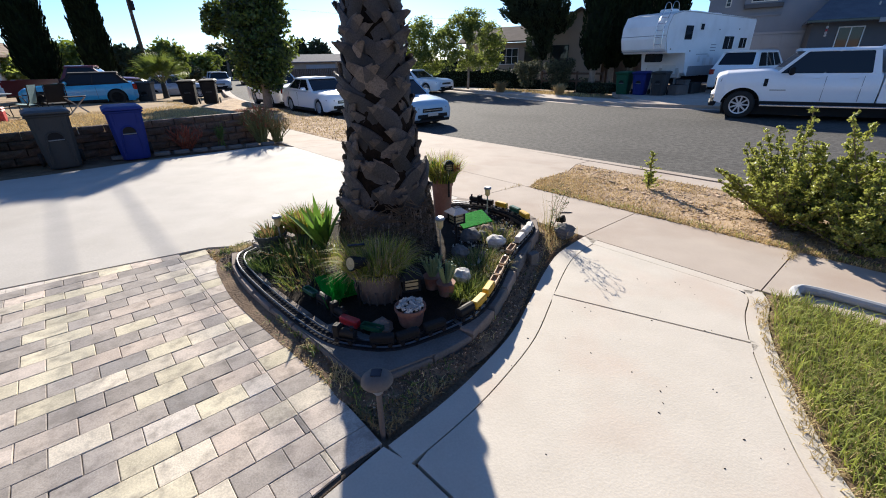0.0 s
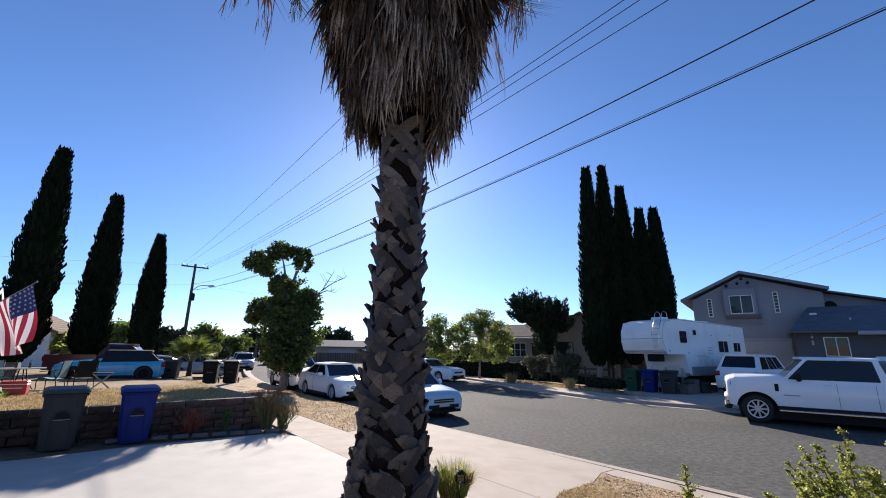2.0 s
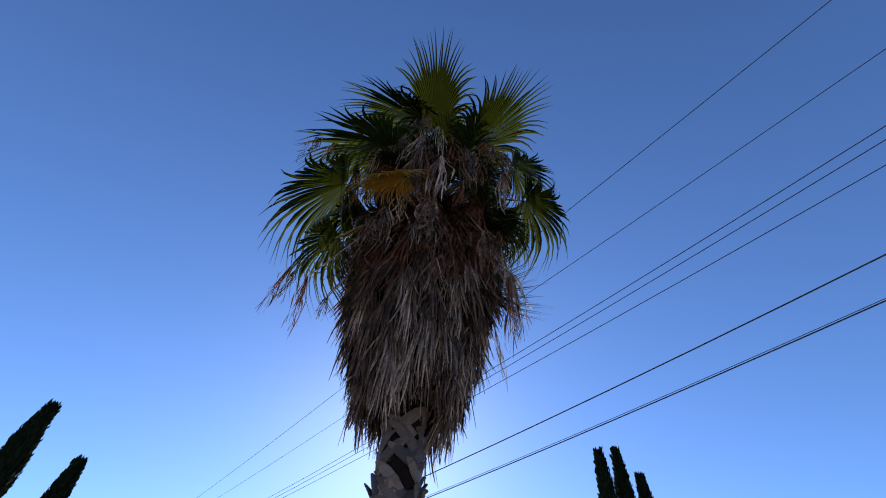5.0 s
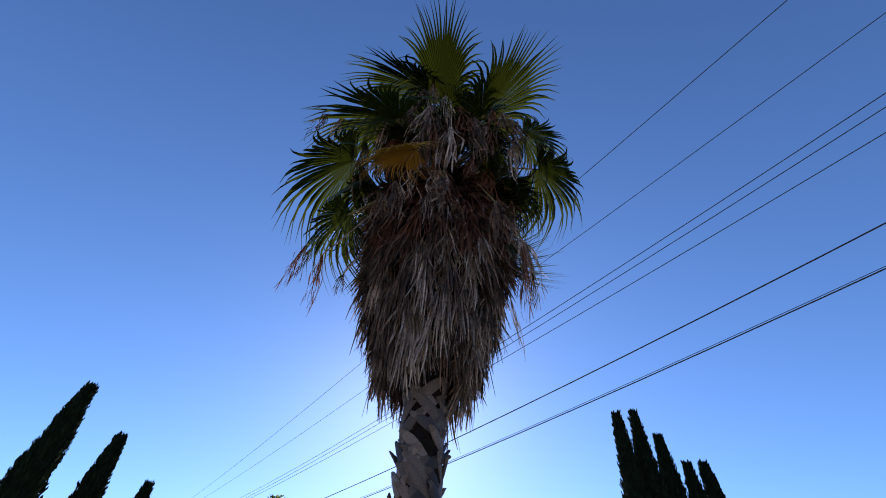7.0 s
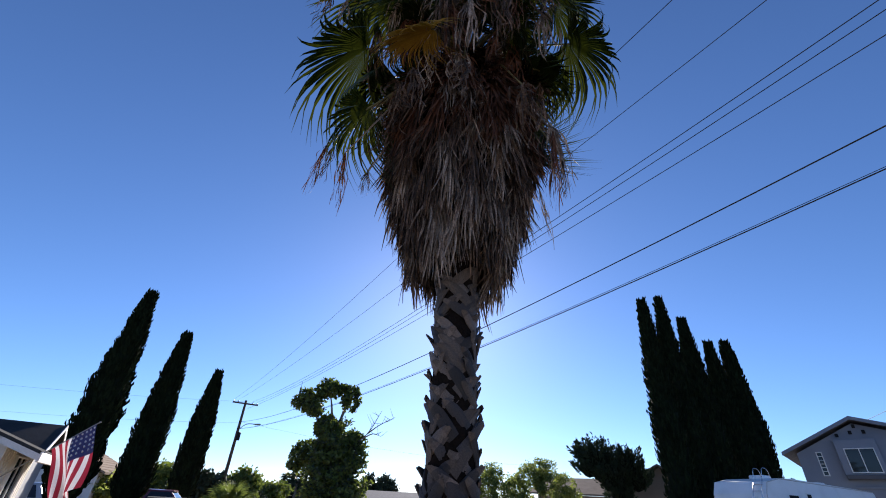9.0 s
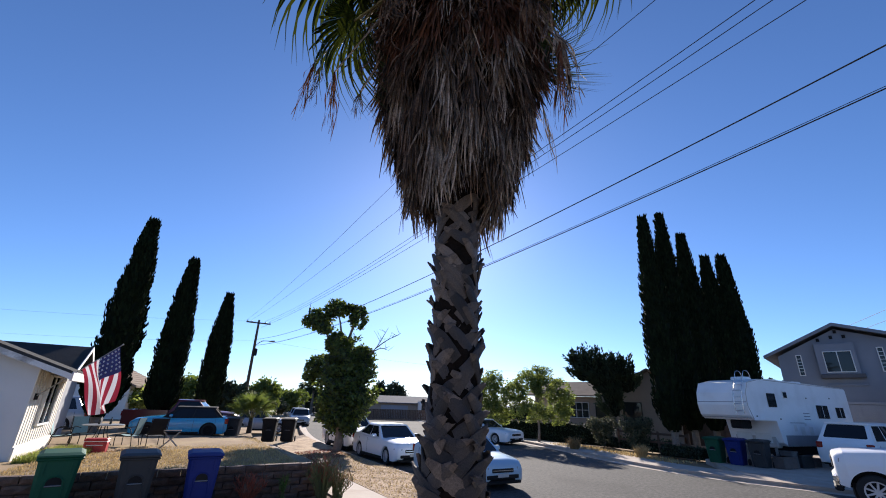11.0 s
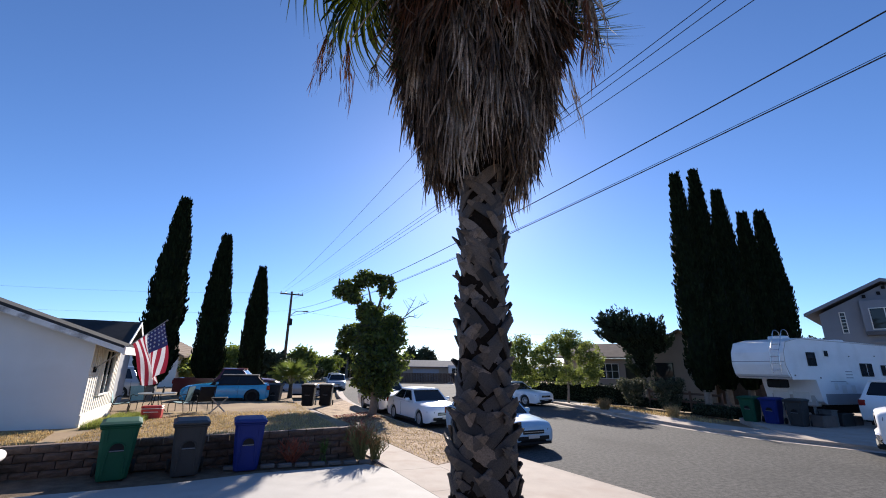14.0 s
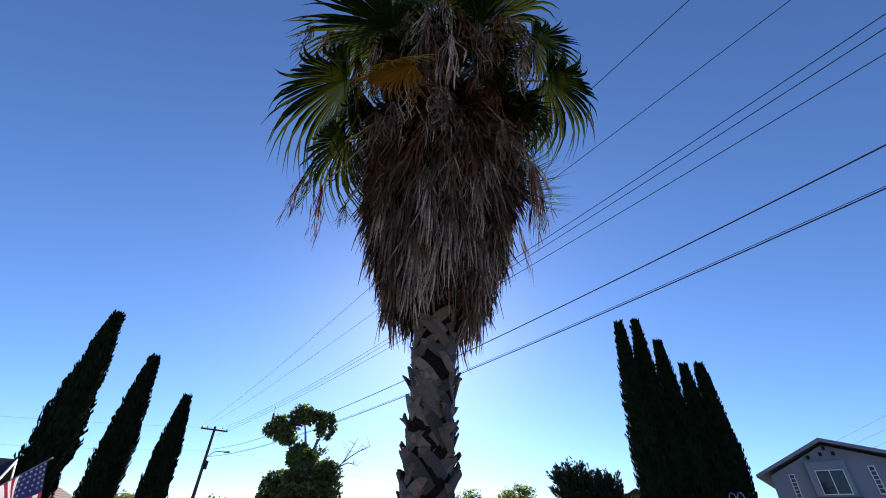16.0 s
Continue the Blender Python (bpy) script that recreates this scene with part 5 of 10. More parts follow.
    for s in (-1, 1):
        Geo().box(-0.02, -0.09, -0.03, 0.05, 0.09, 0.03, bev=0.02, m=pose(0.07, s * w * 0.74, ground + 0.22, 0, 0, -s * 25)).obj("fog_light", M["black"], e)
    if not heavy:
        Geo().box(-0.03, -0.2, ground + 0.16, 0.02, 0.2, ground + 0.26, bev=0.005).obj("number_plate", M["toy_white"], e, "plain pale plate")
    if heavy:
        Geo().box(-0.08, -w * 0.80, 0.52, 0.14, w * 0.80, 0.80, bev=0.08).obj("bumper", M["chrome"], e, "chrome front bumper")
        Geo().box(-0.10, -w * 0.85, 0.36, 0.10, w * 0.85, 0.50, bev=0.04).obj("air_dam", M["black"], e)
        for s in (-1, 1):
            Geo().box(axles[0] + wheel_r * 1.25, min(s * (w - 0.02), s * (w + 0.14)), 0.40, axles[1] - wheel_r * 1.3, max(s * (w - 0.02), s * (w + 0.14)), 0.46, bev=0.015).obj("running_board", M["chrome"], e, "bright running board")
            Geo().box(1.26, s * (w + 0.002) - 0.01, 0.98, 1.36, s * (w + 0.002) + 0.01, 1.20, bev=0.008).obj("side_vent", M["black"], e)
            Geo().box(1.45, s * (w + 0.003) - 0.006, 0.86, 1.85, s * (w + 0.003) + 0.006, 0.89).obj("badge", M["galv"], e)
    un = Geo(); un.box(0.3, -w * 0.8, 0.14, L - 0.3, w * 0.8, ground + 0.12)
    un.obj("underbody", M["black"], e)
    return e


ANG = math.degrees(math.atan2(ST.y, ST.x))
def street_pose(s, a, z=-0.325, turn=0.0):
    return pose(*along(s, a), z, 0, 0, ANG + turn)


vehicle("hatchback", "pale blue compact hatchback parked nose towards us", street_pose(3.08, 1.40, turn=-1.5), M["blue_pale"], 4.3, 1.74, 1.45, 0.86, 0.92, 0.98, 0.30, (0.85, 3.4), (1.12, 1.85, 3.35, 4.05), spokes=7, windows=2, front=0.62)
vehicle("sedan", "white sports sedan parked at the kerb", street_pose(8.25, 1.25), M["white_paint"], 4.6, 1.80, 1.43, 0.88, 0.93, 1.02, 0.32, (0.80, 3.6), (1.35, 2.05, 3.15, 3.95), spokes=10, windows=2, front=0.64)
vehicle("crossover", "white compact crossover parked behind a street tree", street_pose(13.5, 1.3, turn=-2), M["white_paint"], 4.5, 1.83, 1.68, 1.02, 1.08, 1.12, 0.36, (0.9, 3.5), (1.30, 2.10, 3.75, 4.42), spokes=6, windows=3, front=0.78, ground=0.24)
vehicle("pickup_truck", "tall white crew-cab pickup parked across the street", pose(9.32, 15.36, -0.325, 0, 0, -31), M["white_paint"], 6.1, 2.03, 2.02, 1.44, 1.35, 1.34, 0.42, (0.76, 4.75), (1.44, 2.12, 3.74, 3.90), spokes=9, windows=2, front=1.27, ground=0.46, category="truck", bed=(3.96,), heavy=True)
vehicle("suv", "white full-size sport utility parked in a driveway", pose(17.8, 24.6, -0.2, 0, 0, 217), M["white_paint"], 5.3, 2.0, 1.95, 1.12, 1.20, 1.22, 0.40, (1.0, 4.1), (1.4, 2.2, 4.6, 5.15), windows=3, front=0.85, ground=0.32)
vehicle("white_sedan", "white older sedan parked on the far side", pose(0.1, 29.2, -0.325, 0, 0, ANG + 12), M["white_paint"], 5.2, 1.95, 1.45, 0.9, 0.95, 0.98, 0.33, (1.0, 4.0), (1.7, 2.5, 3.6, 4.35), windows=2, front=0.7)
vehicle("mini_wagon", "bright blue small wagon with a black roof edge", pose(-17.95, 18.65, 0.12, 0, 0, 33), M["blue_bright"], 4.1, 1.80, 1.39, 0.90, 0.92, 0.94, 0.33, (0.75, 3.30), (1.22, 1.88, 3.42, 3.90), windows=2, front=0.66, black_trim=True, rim="black")
vehicle("red_pickup", "dark red pickup parked behind the blue car", pose(-15.9, 23.8, 0.12, 0, 0, 208), M["maroon"], 5.6, 1.95, 1.68, 1.08, 1.14, 1.12, 0.36, (0.95, 4.5), (1.5, 2.1, 3.1, 3.4), windows=1, front=0.8, category="truck", ground=0.32, bed=(3.45,))
vehicle("green_van", "pale green older car beside the house", pose(-26.0, 18.6, 0.12, 0, 0, 20), M["silver_paint"], 4.6, 1.8, 1.7, 1.0, 1.05, 1.05, 0.33, (0.9, 3.6), (1.2, 1.9, 3.9, 4.4), windows=2, front=0.75)
for i, (x, y, a, p) in enumerate([(-19.5, 38.5, 115, "silver_paint"), (-22.0, 43.0, 118, "silver_paint"), (-21.5, 49.5, 118, "dark_paint"), (-16.6, 31.5, 210, "silver_paint"), (-8.5, 55.0, 112, "white_paint"), (-6.5, 50.0, 112, "silver_paint")]):
    vehicle("parked_car", "small car parked far down the street", pose(x, y, -0.325, 0, 0, a), M[p], 4.5, 1.8, 1.5, 0.9, 0.95, 1.0, 0.32, (0.85, 3.5), (1.2, 1.9, 3.4, 4.1), windows=2, front=0.65, group="cars down the street")


# ---------- wheeled bins ----------
def wheeled_bin(name, label, m, plastic, group):
    e = thing(name, label, "bin", group, m=m)
    h = 0.98
    prof = [(0.0, 0.22, 0.24), (0.06, 0.235, 0.255), (0.5, 0.265, 0.30), (0.9, 0.285, 0.335), (h, 0.29, 0.345)]
    def ring(z, a, b):
        c = 0.05
        return [(-a + c, -b, z), (a - c, -b, z), (a, -b + c, z), (a, b - c, z), (a - c, b, z), (-a + c, b, z), (-a, b - c, z), (-a, -b + c, z)]
    body = loft([ring(z, a, b) for z, a, b in prof])
    body.obj("body", plastic, e)
    rim = Geo(); rim.box(-0.315, -0.37, h - 0.06, 0.315, 0.36, h - 0.005, bev=0.02)
    rim.obj("rim", plastic, e)
    lid = loft([[(x, y * k, z) for x, y, z in [(-0.32 * k, -0.40, h), (0.32 * k, -0.40, h), (0.32 * k, 0.37, h), (-0.32 * k, 0.37, h)]] for k in (1.0,)] + [[(-0.32, -0.40, h + 0.03), (0.32, -0.40, h + 0.03), (0.32, 0.37, h + 0.045), (-0.32, 0.37, h + 0.045)], [(-0.25, -0.30, h + 0.065), (0.25, -0.30, h + 0.065), (0.25, 0.30, h + 0.085), (-0.25, 0.30, h + 0.085)]])
    lid.obj("lid", plastic, e)
    hd = Geo(); hd.tube([(-0.22, 0.42, h - 0.02), (0.22, 0.42, h - 0.02)], 0.018, 8)
    for s in (-1, 1):
        hd.tube([(s * 0.22, 0.34, h - 0.05), (s * 0.22, 0.42, h - 0.02)], 0.015, 6)
    hd.obj("handle", plastic, e)
    # front recess: raised rim, flat black patch painting its shade, grab bar
    def fy(z):
        return -(0.255 + 0.045 * (z - 0.06) / 0.44) if z < 0.5 else -(0.30 + 0.035 * (z - 0.5) / 0.4)
    arc_ = [(0.12 * math.cos(t), 0.56 + 0.11 * math.sin(t)) for t in [math.pi * q_ / 10 for q_ in range(11)]]
    Geo().tube([(0.15, fy(0.10) - 0.004, 0.10), (0.14, fy(0.35) - 0.004, 0.35)] + [(x, fy(z) - 0.004, z) for x, z in arc_] + [(-0.14, fy(0.35) - 0.004, 0.35), (-0.15, fy(0.10) - 0.004, 0.10)], 0.016, 6).obj("recess_rim", plastic, e)
    ar = Geo()
    pk = [(0.105, 0.50)] + [(x * 0.88, 0.56 + (z - 0.56) * 0.88) for x, z in arc_] + [(-0.105, 0.50)]
    m_ = len(pk)
    ar.add([(x, fy(z) - 0.004, z) for x, z in pk] + [(x, fy(z) + 0.02, z) for x, z in pk], [tuple(range(m_))[::-1]] + [(q_, (q_ + 1) % m_, m_ + (q_ + 1) % m_, m_ + q_) for q_ in range(m_)])
    ar.obj("grip_pocket", M["black"], e, "black patch painting the shade under the grab bar")
    Geo().tube([(-0.11, fy(0.52) - 0.012, 0.52), (0.11, fy(0.52) - 0.012, 0.52)], 0.011, 6).obj("grab_bar", M["galv"], e, "steel grab bar")
    for s in (-1, 1):
        Geo().lathe([(0.03, -0.025), (0.12, -0.025), (0.125, 0.0), (0.12, 0.025), (0.03, 0.025)], 18, m=pose(s * 0.30, 0.27, 0.12, 0, 90, 0)).obj("wheel", M["rubber"], e)
    for x in (-0.18, 0.0, 0.18):
        Geo().box(x - 0.012, -0.345, 0.70, x + 0.012, -0.318, 0.93, bev=0.005).obj("moulded_rib", plastic, e) if x else None
    return e


BS = Matrix.Diagonal((0.97, 0.97, 0.93, 1))
BT = math.degrees(math.atan2(0.67, 0.74))
wheeled_bin("wheeled_bin", "green wheeled garden-waste bin by the low wall", pose(-7.72, 6.67, yard(-7.6, 6.78), 0, 0, BT + 6) @ BS, M["bin_green"], "wheeled bins by the wall")
wheeled_bin("wheeled_bin", "dark grey wheeled rubbish bin by the low wall", pose(-6.86, 7.40, yard(-6.72, 7.53), 0, 0, BT + 2) @ BS, M["bin_grey"], "wheeled bins by the wall")
wheeled_bin("wheeled_bin", "dark blue wheeled recycling bin by the low wall", pose(-6.13, 8.20, yard(-6.0, 8.33), 0, 0, BT - 3) @ BS, M["bin_blue"], "wheeled bins by the wall")
for (x, y), p, c in (((9.35, 23.3), "bin_green", "green"), ((9.95, 22.65), "bin_blue", "blue"), ((10.6, 22.0), "bin_grey", "dark grey")):
    wheeled_bin("wheeled_bin", c + " wheeled bin across the street", pose(x, y, -0.2, 0, 0, -45) @ Matrix.Diagonal((1.12, 1.12, 1.05, 1)), M[p], "bins across the street")
for (x, y), p in (((-14.4, 21.2), "bin_grey"), ((-12.8, 22.0), "black"), ((-12.0, 22.5), "black")):
    wheeled_bin("wheeled_bin", "dark wheeled bin beside the neighbouring driveway", pose(x, y, -0.12, 0, 0, 20) @ Matrix.Diagonal((1.2, 1.2, 1.1, 1)), M[p], "bins down the street")

# ---------- planter round the palm ----------
RING = smooth_line([(-1.98, 3.42), (-1.93, 3.27), (-1.80, 3.08), (-1.53, 2.73), (-1.06, 2.27), (-0.68, 1.92), (-0.465, 1.70), (-0.28, 1.79), (-0.085, 1.90), (0.12, 2.06), (0.33, 2.40), (0.55, 2.94), (0.74, 3.42), (0.92, 3.86), (0.88, 4.25), (0.58, 4.62), (0.06, 4.87), (-0.66, 4.70), (-1.2, 4.34), (-1.80, 3.70), (-1.98, 3.42)], 8)
TOP = 0.045
def rim(x, y):
    """Height of the edging: low by the pavers, higher towards the street."""
    return TOP + 0.03 * min(1, max(0, (x + 0.1) / 0.4))

planter = thing("planter_edging", "low ring of tan and grey edging blocks round the palm", "planter")
inner = offset(RING, 0.17)          # walking anticlockwise, the inside is on the left


def walk_ring(line, step):
    """Points at even steps along a line."""
    out, acc = [Vector(line[0])], 0.0
    for a, b in zip(line, line[1:]):
        a, b = Vector(a), Vector(b)
        L = (b - a).length
        while acc + L >= step:
            t = (step - acc) / L
            a = a.lerp(b, t)
            out.append(a.copy())
            L = (b - a).length
            acc = 0.0
        acc += L
    return out


marks = walk_ring(RING, 0.305)
for i in range(len(marks) - 1):
    a, b = marks[i], marks[i + 1]
    m_ = (a + b) / 2
    t = (b - a).normalized()
    nrm = Vector((-t.y, t.x))
    dep = 0.17
    z1 = rim(m_.x, m_.y) + rng.uniform(-0.005, 0.005)
    a2, b2 = a + t * 0.005, b - t * 0.005
    q = [a2, b2, b2 + nrm * dep - t * 0.012, a2 + nrm * dep + t * 0.012]
    g = Geo()
    zb = yard(m_.x, m_.y) - 0.05
    n_ = 4
    low, high, cap = [(p.x, p.y, zb) for p in q], [(p.x, p.y, z1 - 0.014) for p in q], []
    c = sum((Vector((p.x, p.y)) for p in q), Vector((0, 0))) / 4
    cap = [tuple((Vector((p.x, p.y)).lerp(c, 0.09)).to_tuple()) + (z1,) for p in q]
    g.add(low + high + cap, [(0, 1, 5, 4), (1, 2, 6, 5), (2, 3, 7, 6), (3, 0, 4, 7), (4, 5, 9, 8), (5, 6, 10, 9), (6, 7, 11, 10), (7, 4, 8, 11), (8, 9, 10, 11)])
    g.obj("edging_block", M["edge_grey"] if -0.75 < m_.x < 0.1 and m_.y < 2.3 or m_.x > 0.25 and m_.y < 3.6 and i % 3 else M["edge_block"], planter)
g = Geo(); g.prism([(-0.95, 2.19), (-0.72, 1.97), (-0.465, 1.72), (-0.28, 1.81), (-0.07, 1.93), (-0.10, 2.10), (-0.42, 2.06), (-0.72, 2.25)], -0.03, TOP + 0.012)
g.obj("corner_slab", M["edge_grey"], planter, "smooth grey corner slab")

bed = thing("planting_soil", "dark soil filling the palm's planter", "soil", kind="structure")
g = Geo()
ip = offset(RING[:-1], 0.15)
g.add([(x, y, 0.02 + 0.02 * noise.noise((x * 3, y * 3, 0))) for x, y in ip] + [(PX, PY, 0.08)], [(i, (i + 1) % len(ip), len(ip)) for i in range(len(ip))])
g.obj("soil_surface", M["mulch"], bed)

# soil banked up against the outside of the edging
out_r = [(-0.30, 1.42), (0.16, 1.97), (0.38, 2.28), (0.60, 2.74), (0.80, 3.20), (1.02, 3.62), (1.36, 4.0), (0.95, 4.35), (0.93, 3.75), (0.70, 3.12), (0.40, 2.48), (0.16, 2.04), (-0.07, 1.87), (-0.44, 1.66)]
g = Geo()
outer_foot = offset(RING, -0.11)
for k, ((x0, y0), (x1, y1)) in enumerate(zip(RING, outer_foot)):
    lift_ = (0.55 if x0 < 0.2 else 0.35) * (0.85 + 0.3 * noise.noise((x0 * 5, y0 * 5, 1)))
    zy = yard(x0, y0)
    g.v += [(x0, y0, zy + (rim(x0, y0) - zy) * lift_), (x1, y1, yard(x1, y1) + 0.002)]
g.f = [(2 * k, 2 * k + 1, 2 * k + 3, 2 * k + 2) for k in range(len(RING) - 1)]
g.s = [0] * len(g.f)
tagged(g.obj("soil_bank", M["soil"], smooth=True), "crumbly brown soil banked against the edging", "soil", kind="structure")


def bank_spots(count, seed, reach, clump=-1.0, scale=3.0):
    """Places on the bank and its foot: x, y and the height of the soil there."""
    r = random.Random(seed)
    out = []
    while len(out) < count:
        k, d = r.randrange(len(RING) - 1), r.random() ** 1.2 * reach
        u = r.random()
        a, b = Vector(RING[k]).lerp(Vector(RING[k + 1]), u), Vector(outer_foot[k]).lerp(Vector(outer_foot[k + 1]), u)
        p = a.lerp(b, d / 0.11)
        if p.y > 4.0 and p.x > -1.2 or noise.noise((p.x * scale, p.y * scale, seed)) < clump or p.y < 1.47 and p.x < -0.25:
            continue
        if p.x > -0.2 and p.y < 4.0 and d > 0.05 and not inside((p.x, p.y), out_r):
            continue
        if (p - Vector((-0.321, 1.372))).dot(Vector((0.744, 0.668))) < 0.03 and p.x < -0.33:   # not on the pavers
            continue
        zy = yard(p.x, p.y)
        out.append((p.x, p.y, max(zy, zy + (rim(p.x, p.y) - zy) * (0.55 if p.x < 0.2 else 0.35) * (1 - d / 0.11))))
    return out


# chips, crumbs and curled bits on the bank
crumb_rng = random.Random(91)
for m_, count, lo_, hi_, lab in (("chip", 1300, 0.002, 0.007, "pale wood chips on the soil by the edging"), ("fibre", 1800, 0.002, 0.009, "dark bark crumbs on the soil by the edging"), ("soil", 2600, 0.002, 0.008, "clods of dry soil by the edging")):
    g = Geo()
    for x, y, z in bank_spots(count, 90 + len(m_), 0.24):
        s_ = crumb_rng.uniform(lo_, hi_)
        g.box(-s_, -s_ * crumb_rng.uniform(0.3, 0.7), -s_ * 0.3, s_, s_ * crumb_rng.uniform(0.3, 0.7), s_ * crumb_rng.uniform(0.3, 0.8), m=pose(x, y, z, crumb_rng.uniform(-30, 30), crumb_rng.uniform(-30, 30), crumb_rng.uniform(0, 180)))
    tagged(g.obj("soil_crumbs", M[m_]), lab, "debris", kind="stuff")

# toy railway on the blocks
TRACK = smooth_line([(-1.78, 3.46), (-1.82, 3.30), (-1.70, 3.07), (-1.36, 2.68), (-0.98, 2.30), (-0.73, 2.09), (-0.52, 2.01), (-0.32, 2.00), (-0.12, 2.10), (0.13, 2.27), (0.30, 2.56), (0.53, 3.18), (0.79, 3.71), (0.77, 4.03), (0.55, 4.36), (0.06, 4.65)], 8)
track = thing("toy_track", "black toy railway track laid on the edging blocks", "toy track")
mid = TRACK
tz = lambda p: rim(*p[:2]) + 0.018
for d in (-0.028, 0.028):
    Geo().tube([(x, y, tz((x, y)) + 0.012) for x, y in offset(mid, d)], 0.0062, 5).obj("rail", M["rail"], track, "shiny dark steel rail")
g = Geo()
ties = walk_ring(mid, 0.042)
for a, b in zip(ties, ties[1:]):
    t = (b - a).normalized(); ang = math.degrees(math.atan2(t.y, t.x))
    g.box(-0.006, -0.040, 0, 0.006, 0.040, 0.009, m=pose(a.x, a.y, tz(a) - 0.008, 0, 0, ang))
g.obj("sleeper_web", M["sleeper"], track, "dark moulded sleepers")
g = Geo()
sides = [offset(mid, d) for d in (-0.047, 0.047)]
for (xa, ya), (xb, yb) in zip(zip(sides[0], sides[0][1:]), zip(sides[1], sides[1][1:])):
    low_, top_ = [(*p, tz(p) - 0.016) for p in (xa, ya, yb, xb)], [(*p, tz(p) - 0.003) for p in (xa, ya, yb, xb)]
    g.add(low_ + top_, [(4, 5, 6, 7), (0, 1, 5, 4), (2, 3, 7, 6)])
g.obj("track_bed", M["sleeper"], track, "dark moulded track bed")


def wagon(s_at, mat_, label, L=0.145, W=0.052, H=0.044, kind="open"):
    """A toy rail wagon standing on the track, s_at of the way round."""
    i = min(max(int(s_at * (len(mid) - 2)), 0), len(mid) - 2)
    a, b = Vector(mid[i]), Vector(mid[i + 1])
    t = (b - a).normalized()
    e = thing("toy_wagon", label, "toy train", "toy wagons on the track", m=pose(a.x, a.y, tz(a) + 0.018, 0, 0, math.degrees(math.atan2(t.y, t.x))))
    g = Geo()
    g.box(-L / 2, -W / 2, 0.012, L / 2, W / 2, 0.022, bev=0.003)
    if kind == "open":
        for s in (-1, 1):
            g.box(-L / 2, min(s * W / 2, s * (W / 2 - 0.006)), 0.02, L / 2, max(s * W / 2, s * (W / 2 - 0.006)), H)
            g.box(min(s * L / 2, s * (L / 2 - 0.006)), -W / 2, 0.02, max(s * L / 2, s * (L / 2 - 0.006)), W / 2, H)
    elif kind == "box":
        g.box(-L / 2, -W / 2, 0.02, L / 2, W / 2, H + 0.02, bev=0.008)
    elif kind == "tank":
        g.lathe([(0.02, -L * 0.46), (0.032, -L * 0.42), (0.032, L * 0.42), (0.02, L * 0.46)], 12, m=pose(0, 0, 0.05, 0, 90, 0))
    else:
        g.lathe([(0.02, -L * 0.2), (0.026, -L * 0.18), (0.026, L * 0.46), (0.012, L * 0.48)], 12, m=pose(0, 0, 0.05, 0, 90, 0))
        g.box(-L / 2, -W / 2, 0.02, -L * 0.2, W / 2, 0.10, bev=0.006)
        g.lathe([(0.008, 0.06), (0.012, 0.10)], 8, m=pose(L * 0.33, 0, 0))
    g.obj("wagon_body", M[mat_], e)
    for x in (-L * 0.32, L * 0.32):
        for s in (-1, 1):
            Geo().lathe([(0.004, -0.004), (0.014, -0.004), (0.014, 0.004), (0.004, 0.004)], 10, m=pose(x, s * 0.03, 0.006, 90, 0, 0)).obj("wheel", M["black"], e)
    return e


n_mid = len(mid)
def s_of(x, y):
    return min(range(n_mid), key=lambda i: (mid[i][0] - x) ** 2 + (mid[i][1] - y) ** 2) / (n_mid - 2)


for x, y, c, lab, k in [(-0.62, 2.04, "black", "black toy locomotive", "loco"), (-0.40, 1.83, "black", "black toy tender", "box"), (-0.20, 1.92, "black", "black toy boxcar with white marks", "box"), (-0.05, 2.08, "black", "black toy boxcar with white marks", "box"), (0.09, 2.25, "black", "black toy tank wagon", "tank"),
                        (0.205, 2.37, "toy_yellow", "yellow covered toy hopper", "box"), (0.265, 2.50, "toy_yellow", "yellow covered toy hopper", "box"), (0.32, 2.64, "toy_tan", "tan open toy wagon", "open"), (0.38, 2.80, "toy_tan", "faded pink flat toy wagon", "open"), (0.45, 2.97, "toy_tan", "faded brown toy wagon", "open"), (0.52, 3.15, "toy_tan", "faded brown toy wagon", "open"),
                        (0.62, 3.37, "toy_white", "faded white toy boxcar", "box"), (0.69, 3.53, "toy_white", "faded white toy tank wagon", "tank"), (0.76, 3.68, "toy_white", "faded white toy boxcar", "box"), (0.78, 4.00, "toy_yellow", "orange toy boxcar", "box"), (0.69, 4.16, "toy_green", "dark green toy boxcar", "box"), (0.58, 4.31, "toy_yellow", "orange toy boxcar", "box"), (0.45, 4.43, "black", "black toy boxcar", "box"), (0.30, 4.54, "black", "black toy locomotive", "loco")]:
    wagon(s_of(x, y), c, lab + " on the ring track", kind=k)
# a second short train inside the left edge
for x, y, a, c, k in [(-1.00, 2.60, -43, "toy_green", "open"), (-0.86, 2.46, -43, "black", "tank"), (-0.72, 2.30, -42, "black", "loco"), (-0.63, 2.20, -30, "toy_red", "box"), (-0.48, 2.14, -22, "toy_green", "open")]:
    e = wagon(0.2, c, {"toy_green": "green open toy wagon on the soil", "black": "black toy engine part on the soil", "toy_red": "red toy wagon on the soil"}[c], kind=k)
    e.matrix_basis = pose(x, y, 0.065, 0, 0, a)


